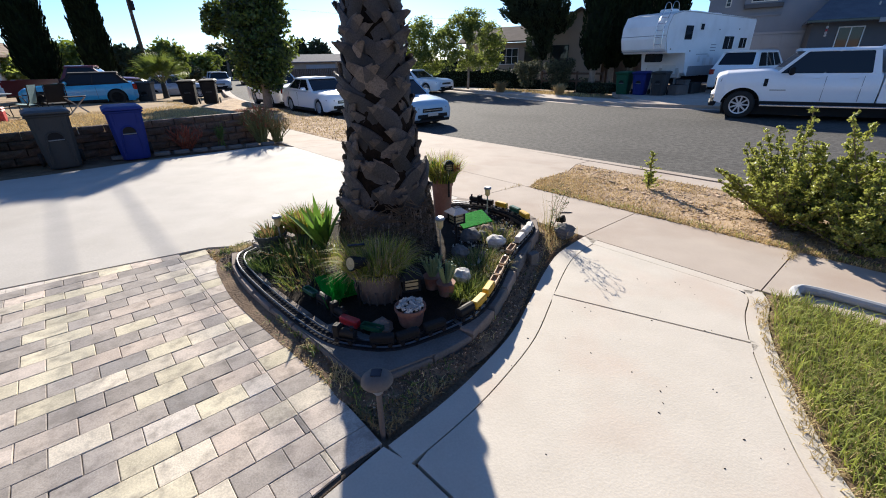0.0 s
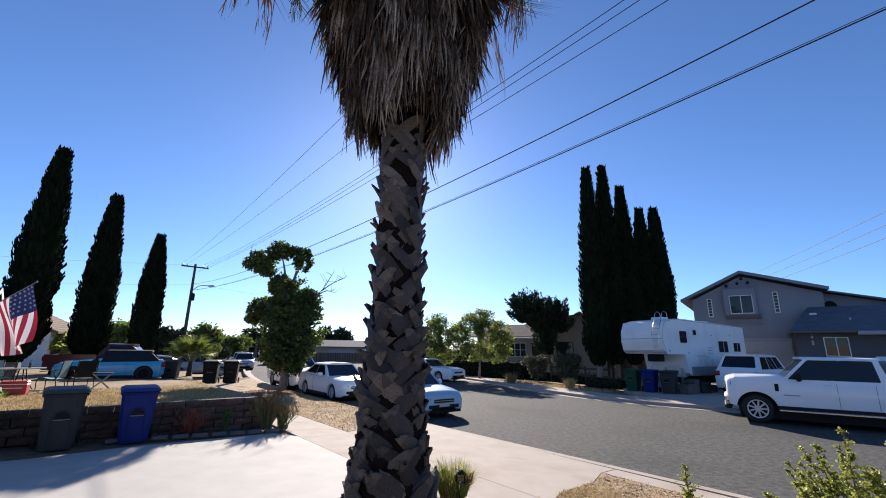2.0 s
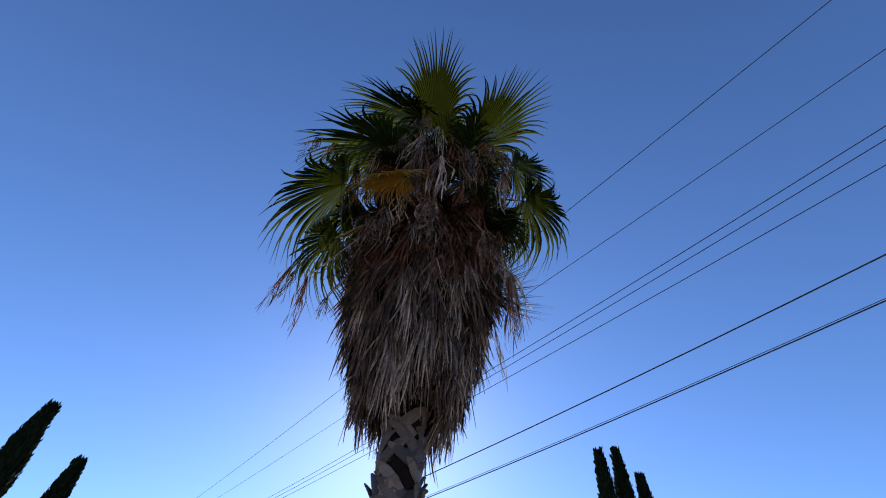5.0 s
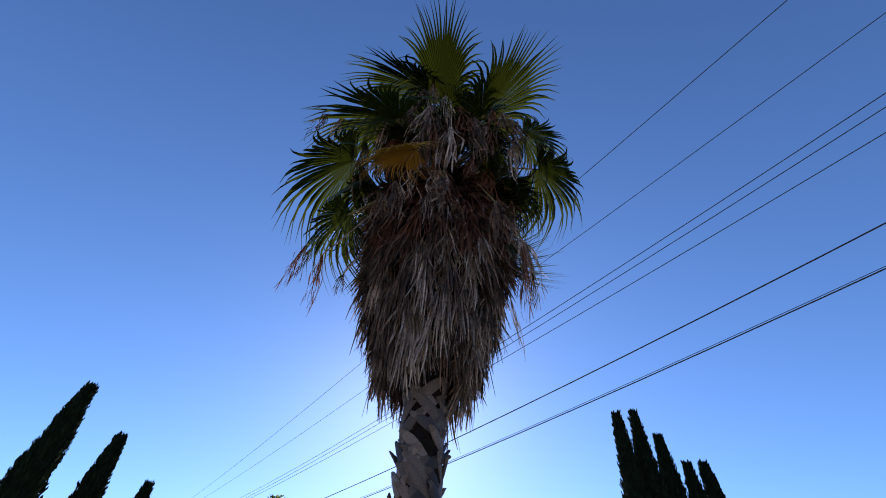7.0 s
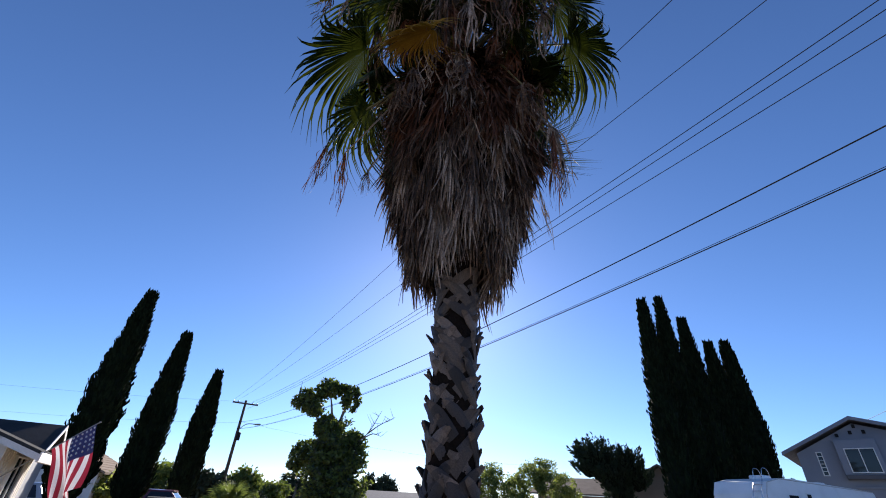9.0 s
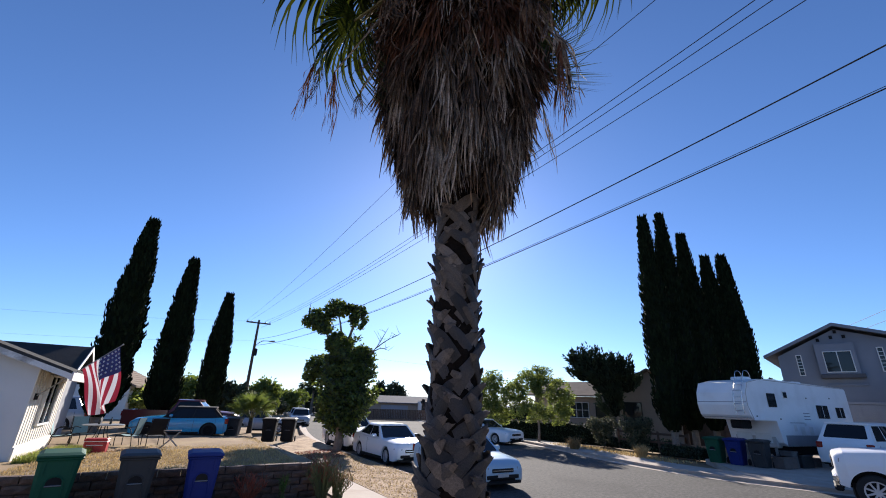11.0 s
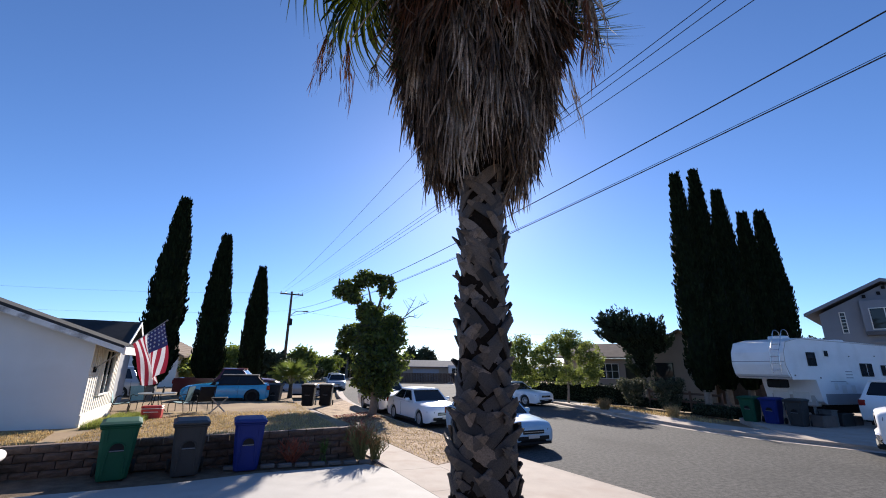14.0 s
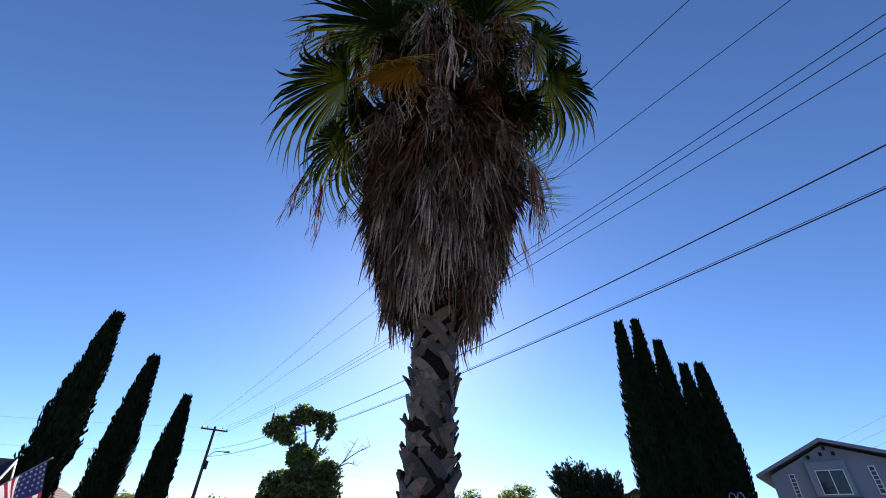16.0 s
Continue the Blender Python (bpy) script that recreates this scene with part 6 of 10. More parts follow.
# ---------- pots, plants, lanterns in the planter ----------
def pot(name, label, x, y, z, r0, r1, h, m, ribs=0):
    e = thing(name, label, "plant pot", m=pose(x, y, z))
    prof = [(r0 * 0.9, 0), (r0, 0.01), (r1 * 0.97, h * 0.82), (r1 * 1.06, h * 0.83), (r1 * 1.08, h), (r1 * 0.98, h), (r1 * 0.93, h * 0.86)]
    g = Geo().lathe(prof, 24, cap=False)
    if ribs:
        for i in range(ribs):
            Geo().box(-0.006, r0 * 0.98, h * 0.05, 0.006, r0 + 0.012, h * 0.6, m=pose(0, 0, 0, 0, 0, 360 * i / ribs) @ pose(0, 0, 0, -math.degrees(math.atan2(r1 - r0, h)), 0, 0)).obj("rib", m, e)
    g.obj("pot_wall", m, e, smooth=False)
    Geo().lathe([(0.001, h * 0.85), (r1 * 0.95, h * 0.86)], 20, cap=False).obj("pot_soil", M["mulch"], e)
    return e


def tuft(name, label, x, y, z, n, h0, h1, rad, spread, m, w=0.004, cat="plant", mats=None, tipdrop=0.3):
    """A clump of long thin blades arching from a patch of radius rad."""
    g = Geo()
    for i in range(n):
        a, r = rng.uniform(0, 6.283), rad * rng.random() ** 0.5
        h = rng.uniform(h0, h1)
        s = spread * rng.uniform(0.1, 1.0) * (0.4 + 0.6 * r / max(rad, 1e-3))
        a2 = a + rng.uniform(-0.6, 0.6)
        o = len(g.v)
        tw = rng.uniform(0, 3.14)
        for k in range(4):
            t = k / 3
            px, py = r * math.cos(a) + s * h * t ** 1.6 * math.cos(a2), r * math.sin(a) + s * h * t ** 1.6 * math.sin(a2)
            pz = h * t - tipdrop * s * h * t ** 3
            ww = w * (1 - t * 0.9)
            g.v += [(px - ww * math.cos(tw), py - ww * math.sin(tw), pz), (px + ww * math.cos(tw), py + ww * math.sin(tw), pz)]
        g.f += [(o + 2 * k, o + 2 * k + 1, o + 2 * k + 3, o + 2 * k + 2) for k in range(3)]
        g.s += [rng.randrange(len(mats)) if mats else 0] * 3
    return tagged(g.obj(name, mats or m, m=pose(x, y, z)), label, cat)


def rosette(name, label, x, y, z, leaves, L, W, m, up=0.7, cat="plant"):
    """Broad pointed leaves round a heart, each folded along its rib."""
    e = thing(name, label, cat, m=pose(x, y, z))
    for i in range(leaves):
        a = i * 2.4 + rng.uniform(-0.2, 0.2)
        el = radians(80 - 55 * i / leaves * (1.3 - up)) * rng.uniform(0.85, 1.1)
        l_, w_ = L * rng.uniform(0.75, 1.1), W * rng.uniform(0.8, 1.1)
        g = Geo()
        for k in range(5):
            t = k / 4
            ww = w_ * math.sin(math.pi * min(1, 0.15 + t * 0.85)) * (1 - 0.25 * t)
            r_, h_ = l_ * t * math.cos(el), l_ * t * math.sin(el) - 0.25 * l_ * t ** 3 * math.cos(el)
            g.v += [(r_ * math.cos(a) - ww * math.sin(a), r_ * math.sin(a) + ww * math.cos(a), h_ + ww * 0.3), (r_ * math.cos(a), r_ * math.sin(a), h_), (r_ * math.cos(a) + ww * math.sin(a), r_ * math.sin(a) - ww * math.cos(a), h_ + ww * 0.3)]
        g.f = [q for k in range(4) for q in ((3 * k, 3 * k + 1, 3 * k + 4, 3 * k + 3), (3 * k + 1, 3 * k + 2, 3 * k + 5, 3 * k + 4))]
        g.s = [0] * len(g.f)
        g.obj("leaf", m, e)
    return e


M["grass_pot"] = mat("pot grass", (0.16, 0.22, 0.04), (0.09, 0.13, 0.025), 0.6, scale=4, fine=30, bump=0, island=0.4, trans=0.4)
M["pot_lime"] = mat("lime pot grass", (0.40, 0.42, 0.05), (0.24, 0.27, 0.03), 0.6, scale=4, fine=30, bump=0, island=0.4, trans=0.45)
M["agave"] = mat("broad leaf", (0.13, 0.24, 0.035), (0.08, 0.16, 0.025), 0.5, scale=5, fine=30, bump=0, rand=0.2, trans=0.45)
M["weed"] = mat("weeds", (0.11, 0.17, 0.04), (0.06, 0.10, 0.025), 0.7, scale=4, fine=30, bump=0, island=0.4, trans=0.35)
M["succulent"] = mat("finger succulent", (0.20, 0.27, 0.14), (0.14, 0.20, 0.10), 0.5, scale=6, fine=40, bump=0, island=0.2)

pot("ribbed_pot", "large weathered ribbed pot holding tall grass", -0.50, 2.62, 0.03, 0.14, 0.195, 0.26, M["greypot"], 18)
tuft("potted_grass", "tall green grass spilling from the ribbed pot", -0.50, 2.62, 0.24, 2000, 0.06, 0.27, 0.20, 1.25, None, 0.0036, mats=[M["pot_lime"], M["grass_pot"], M["pot_lime"], M["straw_blade"]], tipdrop=0.55)
tuft("dry_grass_fringe", "dry brown grass hanging round the pot rim", -0.50, 2.62, 0.26, 420, 0.10, 0.26, 0.22, 1.2, None, 0.0035, mats=[M["ornament"], M["straw_blade"]], tipdrop=0.9)
pot("clay_pot", "small clay pot filled with white pebbles", -0.25, 2.27, 0.03, 0.075, 0.095, 0.135, M["terracotta"])
g = Geo()
for i in range(130):
    a, r = rng.uniform(0, 6.283), 0.088 * rng.random() ** 0.5
    s = rng.uniform(0.007, 0.016)
    ico = [(0, 0, s * 0.7), (s, 0, 0), (0, s, 0), (-s, 0, 0), (0, -s, 0), (0, 0, -s * 0.7)]
    g.add(ico, [(0, 1, 2), (0, 2, 3), (0, 3, 4), (0, 4, 1), (5, 2, 1), (5, 3, 2), (5, 4, 3), (5, 1, 4)], m=pose(-0.25 + r * math.cos(a), 2.27 + r * math.sin(a), 0.155 + rng.uniform(0, 0.03), rng.uniform(0, 90), rng.uniform(0, 90), 0))
tagged(g.obj("white_pebbles", M["pebble"]), "white pebbles heaped in the clay pot", "pebbles", kind="stuff")


def pebble_stone(x, y, z, s, m, label):
    g = Geo(); n1, n2 = 8, 12
    for i in range(n1 + 1):
        th = math.pi * i / n1
        for j in range(n2):
            ph = 2 * math.pi * j / n2
            v = Vector((math.sin(th) * math.cos(ph), math.sin(th) * math.sin(ph), math.cos(th) * 0.75))
            v *= s * (1 + 0.30 * noise.noise(v * 1.7 + Vector((x * 9, y * 9, 0))) + 0.16 * noise.noise(v * 5.0 + Vector((y * 7, x * 7, 3))))
            g.v.append(tuple(v))
    g.f = [(i * n2 + j, (i + 1) * n2 + j, (i + 1) * n2 + (j + 1) % n2, i * n2 + (j + 1) % n2) for i in range(n1) for j in range(n2)]
    g.s = [0] * len(g.f)
    return tagged(g.obj("stone", m, m=pose(x, y, z)), label, "stone")


pebble_stone(-0.43, 2.20, 0.06, 0.07, M["stone"], "rounded tan stone lying on the soil")
pebble_stone(0.43, 3.42, 0.10, 0.085, M["pebble"], "rough white quartz stone in the planter")
pebble_stone(0.22, 3.60, 0.09, 0.09, M["edge_grey"], "rough grey stone in the planter")
pebble_stone(0.10, 2.80, 0.09, 0.08, M["pebble"], "pale rough stone in the planter")
pebble_stone(0.10, 3.20, 0.10, 0.08, M["edge_grey"], "pale grey stone in the planter")
pebble_stone(0.38, 3.76, 0.08, 0.07, M["stone"], "brown stone in the planter")
pebble_stone(0.33, 3.66, 0.07, 0.055, M["edge_grey"], "grey broken stone among the weeds")
pebble_stone(0.52, 3.72, 0.07, 0.05, M["edge_grey"], "grey broken stone by the track")
pebble_stone(0.30, 3.22, 0.06, 0.045, M["stone"], "small tan stone by the track")
pebble_stone(-0.9, 2.95, 0.08, 0.08, M["stone"], "dark brown stone among the weeds")
pebble_stone(1.19, 3.93, -0.03, 0.105, M["edge_grey"], "rounded grey stone at the walk's corner")
g = Geo(); g.box(-0.045, -0.03, 0, 0.045, 0.03, 0.15, bev=0.006)
tagged(g.obj("broken_block", M["edge_grey"], m=pose(0.74, 3.27, -0.09, 4, -3, 30)), "small grey broken block standing beside the planter", "block")


def lantern(x, y, z, h, s, label, roof="black", frame_="black"):
    """A square garden lantern on a stake: base, four posts, panes, hipped roof."""
    e = thing("garden_lantern", label, "lantern", m=pose(x, y, z, 0, 0, rng.uniform(0, 40)))
    Geo().tube([(0, 0, 0), (0, 0, h)], 0.009, 6).obj("stake", M["black"], e)
    g = Geo()
    g.box(-s, -s, h, s, s, h + 0.012, bev=0.003)
    for sx in (-1, 1):
        for sy in (-1, 1):
            g.box(sx * s * 0.85 - 0.006, sy * s * 0.85 - 0.006, h, sx * s * 0.85 + 0.006, sy * s * 0.85 + 0.006, h + s * 1.7)
        for k in (0.33, 0.66):
            g.box(-s * 0.85, sx * s * 0.85 - 0.003, h + s * 1.7 * k, s * 0.85, sx * s * 0.85 + 0.003, h + s * 1.7 * k + 0.005)
            g.box(sx * s * 0.85 - 0.003, -s * 0.85, h + s * 1.7 * k, sx * s * 0.85 + 0.003, s * 0.85, h + s * 1.7 * k + 0.005)
    g.obj("frame", M[frame_], e)
    Geo().box(-s * 0.78, -s * 0.78, h + 0.013, s * 0.78, s * 0.78, h + s * 1.65).obj("pane", M["amber"], e, "cream lantern pane")
    rf = Geo(); q = s * 1.35; hz = h + s * 1.7
    rf.add([(-q, -q, hz), (q, -q, hz), (q, q, hz), (-q, q, hz), (-s * 0.5, -s * 0.5, hz + s * 0.7), (s * 0.5, -s * 0.5, hz + s * 0.7), (s * 0.5, s * 0.5, hz + s * 0.7), (-s * 0.5, s * 0.5, hz + s * 0.7)], [(3, 2, 1, 0), (0, 1, 5, 4), (1, 2, 6, 5), (2, 3, 7, 6), (3, 0, 4, 7), (4, 5, 6, 7)])
    rf.obj("roof", M[roof], e)
    Geo().box(-s * 0.45, -s * 0.45, hz + s * 0.7, s * 0.45, s * 0.45, hz + s * 0.7 + 0.004).obj("solar_panel", M["pv"], e)
    return e


lantern(-0.26, 2.47, 0.03, 0.15, 0.06, "black solar lantern behind the clay pot")
lantern(0.08, 3.50, 0.06, 0.20, 0.06, "solar lantern with a white roof and cream panes", "toy_white")
lantern(0.02, 4.14, 0.30, 0.28, 0.042, "black solar lantern beside the tall pot")


def stake_light(x, y, z, h, label, head="galv"):
    e = thing("stake_light", label, "garden light", m=pose(x, y, z))
    Geo().tube([(0, 0, 0), (0, 0, h)], 0.007, 6).obj("stake", M["galv"], e)
    Geo().lathe([(0.012, h - 0.02), (0.026, h), (0.028, h + 0.055)], 14).obj("lens", M["amber"], e)
    Geo().lathe([(0.036, h + 0.055), (0.040, h + 0.066), (0.03, h + 0.08)], 16).obj("cap", M[head], e)
    return e


stake_light(0.0, 4.35, 0.06, 0.30, "small steel stake light at the back")
stake_light(0.42, 4.15, 0.06, 0.26, "small steel stake light with a clear lens")
stake_light(-0.06, 3.05, 0.06, 0.34, "small brass stake light by the trunk")
stake_light(-1.50, 3.42, 0.19, 0.12, "small stake light with a white lens")

# solar spot among the pot grass
sp = thing("solar_spotlight", "black solar spotlight with a pale lens among the grass", "garden light", m=pose(-0.62, 2.46, 0.06))
Geo().tube([(0, 0, 0), (0, 0, 0.30)], 0.011, 6).obj("stake", M["black"], sp)
Geo().lathe([(0.032, -0.09), (0.048, 0.0), (0.05, 0.03)], 16, m=pose(0, -0.02, 0.33, 75, 0, -40)).obj("housing", M["black"], sp)
Geo().lathe([(0.001, 0.031), (0.042, 0.032)], 16, cap=False, m=pose(0, -0.02, 0.33, 75, 0, -40)).obj("lens", M["amber"], sp)
Geo().box(-0.055, -0.045, -0.006, 0.055, 0.045, 0.006, bev=0.003, m=pose(0.02, 0.02, 0.44, -30, 0, 10)).obj("solar_panel", M["pv"], sp)

# pots at the back and left
pot("dark_pot", "dark green pot of mixed succulents at the planter corner", -1.62, 3.50, 0.03, 0.10, 0.135, 0.17, M["darkpot"])
tuft("potted_succulent", "trailing dry succulent in the dark pot", -1.62, 3.50, 0.17, 200, 0.05, 0.15, 0.12, 1.0, None, 0.006, mats=[M["weed"], M["ornament"]])
rosette("potted_succulent", "green succulent shoots with red tips", -1.56, 3.58, 0.17, 14, 0.15, 0.018, M["agave"], 0.9)
pot("clay_pot", "dark pot under a bushy succulent", -1.36, 3.68, 0.02, 0.09, 0.12, 0.18, M["darkpot"])
tuft("bushy_succulent", "bushy bright green succulent in a dark pot", -1.36, 3.68, 0.17, 900, 0.08, 0.24, 0.17, 0.9, None, 0.007, mats=[M["pot_lime"], M["agave"], M["ornament"]])
pot("grey_pot", "small dark pot under a broad-leaved plant", -1.08, 3.28, 0.02, 0.07, 0.09, 0.12, M["darkpot"])
rosette("broad_leaf_plant", "bright green broad-leaved plant standing upright", -1.08, 3.28, 0.11, 19, 0.48, 0.046, M["agave"], 1.0)
tuft("weeds", "tangled green and dry weeds under the pots", -1.05, 2.95, 0.05, 620, 0.04, 0.15, 0.32, 1.5, None, 0.003, mats=[M["weed"], M["weed"], M["lawn"], M["grass_pot"], M["ornament"]])
tuft("weeds", "lime green weeds crowding between pot and palm", -0.92, 3.02, 0.05, 420, 0.10, 0.33, 0.17, 0.9, None, 0.0032, mats=[M["pot_lime"], M["weed"], M["pot_lime"], M["ornament"]], tipdrop=0.6)
tuft("weeds", "leafy green weeds among the dark pots", -1.28, 3.30, 0.05, 320, 0.08, 0.26, 0.24, 1.1, None, 0.005, mats=[M["weed"], M["agave"], M["weed"], M["ornament"]], tipdrop=0.6)
tuft("weeds", "tangled green weeds at the planter's corner", -1.50, 3.15, 0.05, 380, 0.05, 0.17, 0.18, 0.9, None, 0.003, mats=[M["weed"], M["weed"], M["grass_pot"]])
tuft("weeds", "green weeds growing between the stones", 0.26, 3.05, 0.04, 1500, 0.03, 0.13, 0.22, 1.6, None, 0.003, mats=[M["lawn"], M["weed"], M["straw_blade"]])
tuft("weeds", "green weeds growing along the toy track", 0.13, 2.66, 0.04, 1000, 0.03, 0.12, 0.16, 1.6, None, 0.003, mats=[M["weed"], M["lawn"], M["grass_pot"]])
tuft("weeds", "sparse green weeds at the back of the planter", 0.46, 3.62, 0.04, 420, 0.05, 0.15, 0.2, 0.9, None, 0.003, mats=[M["lawn"], M["straw_blade"], M["weed"]])
tuft("trunk_weeds", "thin grass growing round the palm's foot", -0.62, 3.05, 0.05, 500, 0.15, 0.40, 0.28, 0.5, None, 0.003, mats=[M["weed"], M["grass_pot"], M["straw_blade"]])
pot("tall_clay_pot", "tall faded clay pot behind the palm", -0.05, 4.26, 0.05, 0.085, 0.11, 0.42, M["terracotta"])
tuft("potted_grass", "dry yellow-green plant spilling from the tall pot", -0.04, 4.26, 0.44, 1700, 0.10, 0.37, 0.13, 0.95, None, 0.0035, mats=[M["pot_lime"], M["ornament"], M["weed"], M["pot_lime"]], tipdrop=0.6)
tuft("red_flowers", "few small red flowers over the tall pot", 0.09, 4.20, 0.56, 14, 0.05, 0.10, 0.05, 0.5, M["toy_red"], 0.012)
tuft("green_foil", "bright green foil ornament behind the trunk", -0.13, 4.25, 0.60, 30, 0.03, 0.08, 0.05, 0.8, M["turf"], 0.012, "ornament")


def fingers(x, y, n):
    e = thing("finger_succulent", "pale green finger succulent in a small pot", "succulent", m=pose(x, y, 0.05))
    Geo().lathe([(0.05, 0), (0.065, 0.09), (0.07, 0.10)], 16).obj("pot_wall", M["terracotta"], e)
    for i in range(n):
        a, s = rng.uniform(0, 6.283), rng.uniform(0.02, 0.09)
        Geo().tube([(0.01 * math.cos(a), 0.01 * math.sin(a), 0.09), (s * 0.7 * math.cos(a), s * 0.7 * math.sin(a), 0.17), (s * math.cos(a), s * math.sin(a), rng.uniform(0.21, 0.28))], 0.011, 6, r2=0.007).obj("shoot", M["succulent"], e)


fingers(-0.12, 2.70, 16)
fingers(-0.02, 2.60, 14)

# bits of artificial turf
g = Geo(); g.box(-0.16, -0.13, 0, 0.16, 0.13, 0.012, m=pose(0.26, 4.00, 0.10, 9, -6, 20))
tagged(g.obj("turf_mat", M["turf"]), "bright green scrap of artificial turf", "turf")
g = Geo(); g.box(-0.16, -0.18, 0, 0.16, 0.18, 0.012, m=pose(-0.80, 2.72, 0.075, 3, 3, 30))
tagged(g.obj("turf_mat", M["turf"]), "green artificial turf under the ribbed pot", "turf")
g = Geo()
for i in range(260):
    x, y = -0.78 + rng.gauss(0, 0.03), 2.58 + rng.gauss(0, 0.08)
    g.tube([(x, y, 0.09), (x + rng.gauss(0, 0.02), y + rng.gauss(0, 0.02), 0.09 + rng.uniform(0.02, 0.14))], 0.0022, 3)
tagged(g.obj("tinsel", M["turf"]), "bright green plastic tinsel grass", "ornament", kind="stuff")

# mushroom-shaped solar path light in front
pl = thing("path_light", "grey mushroom solar path light on a post", "garden light", m=pose(-0.325, 1.43, yard(-0.325, 1.43) - 0.05) @ Matrix.Diagonal((0.85, 0.85, 1.02, 1)))
Geo().lathe([(0.016, 0), (0.016, 0.30)], 12).obj("post", M["greypot"], pl)
Geo().lathe([(0.018, 0.29), (0.034, 0.31), (0.036, 0.355), (0.03, 0.36)], 16).obj("lens", M["headlamp"], pl, "clear ribbed lens")
Geo().lathe([(0.03, 0.35), (0.078, 0.352), (0.085, 0.36), (0.082, 0.374), (0.06, 0.394), (0.03, 0.404), (0.001, 0.406)], 28, cap=False).obj("dome", M["dome_grey"], pl, "grey domed cap", smooth=True)
Geo().box(-0.028, -0.028, 0.402, 0.028, 0.028, 0.410, bev=0.003).obj("solar_panel", M["pv"], pl)

# twin-headed solar spotlight by the walk
s2 = thing("solar_spotlight", "black solar spotlight on a stake by the walk", "garden light", m=pose(1.20, 4.08, yard(1.2, 4.08) - 0.04) @ Matrix.Diagonal((0.72, 0.72, 0.72, 1)))
Geo().tube([(0, 0, 0), (0, 0, 0.26)], 0.012, 6).obj("stake", M["black"], s2)
Geo().lathe([(0.03, -0.07), (0.05, 0.0), (0.052, 0.05)], 16, m=pose(-0.02, -0.02, 0.27, 70, 0, 60)).obj("housing", M["black"], s2)
Geo().box(-0.075, -0.055, -0.008, 0.075, 0.055, 0.008, bev=0.004, m=pose(0.05, 0.02, 0.35, -25, 12, 20)).obj("solar_panel", M["pv"], s2)

# dry litter and weeds round the outside of the edging
out_l = [(-2.26, 3.52), (-2.0, 3.40), (-1.54, 2.70), (-1.08, 2.24), (-0.48, 1.67), (-0.34, 1.43), (-0.9, 1.98), (-1.55, 2.72)]
blades("dry_straw", scatter(out_l, 2600, -0.1, 16), 0.006, 0.035, 0.004, M["straw_blade"], "pale dry straw beside the pavers", 1.9)
blades("verge_weeds", scatter(out_l, 450, 0.05, 11), 0.01, 0.06, 0.003, M["weed"], "small green weeds beside the pavers", 1.3)
blades("dry_litter", scatter(out_l, 5200, 0.0, 12), 0.006, 0.025, 0.005, M["ornament"], "dry straw litter beside the pavers", 1.8)
for m_, seed_, count, h0, h1, w_, lab in (("weed", 61, 900, 0.015, 0.07, 0.003, "small green weeds on the soil by the edging"), ("straw_blade", 62, 1500, 0.012, 0.06, 0.003, "dry straw tufts on the soil by the edging"), ("lawn", 61, 700, 0.015, 0.06, 0.003, "yellow-green weeds on the soil by the edging")):
    spots = [p for p in bank_spots(count, seed_, 0.22, 0.08, 4.0) if p[0] < -0.45 or crumb_rng.random() < 0.12]
    height = {(x, y): z for x, y, z in spots}
    blades("bank_weeds", list(height), h0, h1, w_, M[m_], lab, 1.4, lambda x, y: height[(x, y)] + 0.006)
blades("dry_litter", scatter(out_r, 5200, 0.0, 13), 0.006, 0.03, 0.005, M["ornament"], "dry straw and bark litter beside the walk", 1.8)
blades("verge_weeds", scatter([(0.85, 3.45), (1.05, 3.62), (1.36, 4.0), (0.98, 4.4), (0.93, 3.8)], 260, 0.0, 14), 0.03, 0.15, 0.0025, M["straw_blade"], "wispy weeds beside the walk", 0.6)
blades("dry_litter", scatter([(1.50, 0.5), (1.66, 1.15), (1.95, 1.92), (2.2, 2.38), (2.42, 2.66), (2.30, 2.70), (2.08, 2.35), (1.85, 1.90), (1.6, 1.3)], 700, 0.0, 15), 0.006, 0.05, 0.003, M["straw_blade"], "grass clippings along the walk's edge", 1.8, lambda x, y: yard(x, y) + 0.008)
wr = random.Random(19)
ws = Geo()
for i in range(7):
    a_ = wr.uniform(0, 6.283)
    p_ = Vector((wr.gauss(0, 0.02), wr.gauss(0, 0.02), 0))
    d_ = Vector((0.28 * math.cos(a_), 0.28 * math.sin(a_), 1)).normalized()
    for k in range(9):
        q_ = p_ + d_ * wr.uniform(0.045, 0.07)
        ws.tube([p_, q_], 0.0032 - 0.0002 * k, 4)
        f_ = Vector((wr.gauss(0, 1), wr.gauss(0, 1), 0.5)).normalized() * wr.uniform(0.03, 0.09)
        ws.tube([q_, q_ + f_], 0.0018, 3, slot=1)
        for _ in range(3):
            r_ = q_ + f_ * wr.uniform(0.3, 1.0)
            u_ = Vector((wr.gauss(0, 1), wr.gauss(0, 1), wr.gauss(0, 1))).normalized() * 0.012
            v_ = u_.cross(Vector((0.3, 0.2, 1))) * 0.5
            ws.add([r_, r_ + u_ + v_, r_ + u_ * 2, r_ + u_ - v_], [(0, 1, 2, 3)], slot=1)
        p_, d_ = q_, (d_ + Vector((wr.gauss(0, 0.15), wr.gauss(0, 0.15), 0.05))).normalized()
tagged(ws.obj("wispy_weed", [M["ornament"], M["weed"]], m=pose(1.06, 3.98, yard(1.06, 3.98) - 0.01)), "tall branching dry weed beside the planter", "plant")
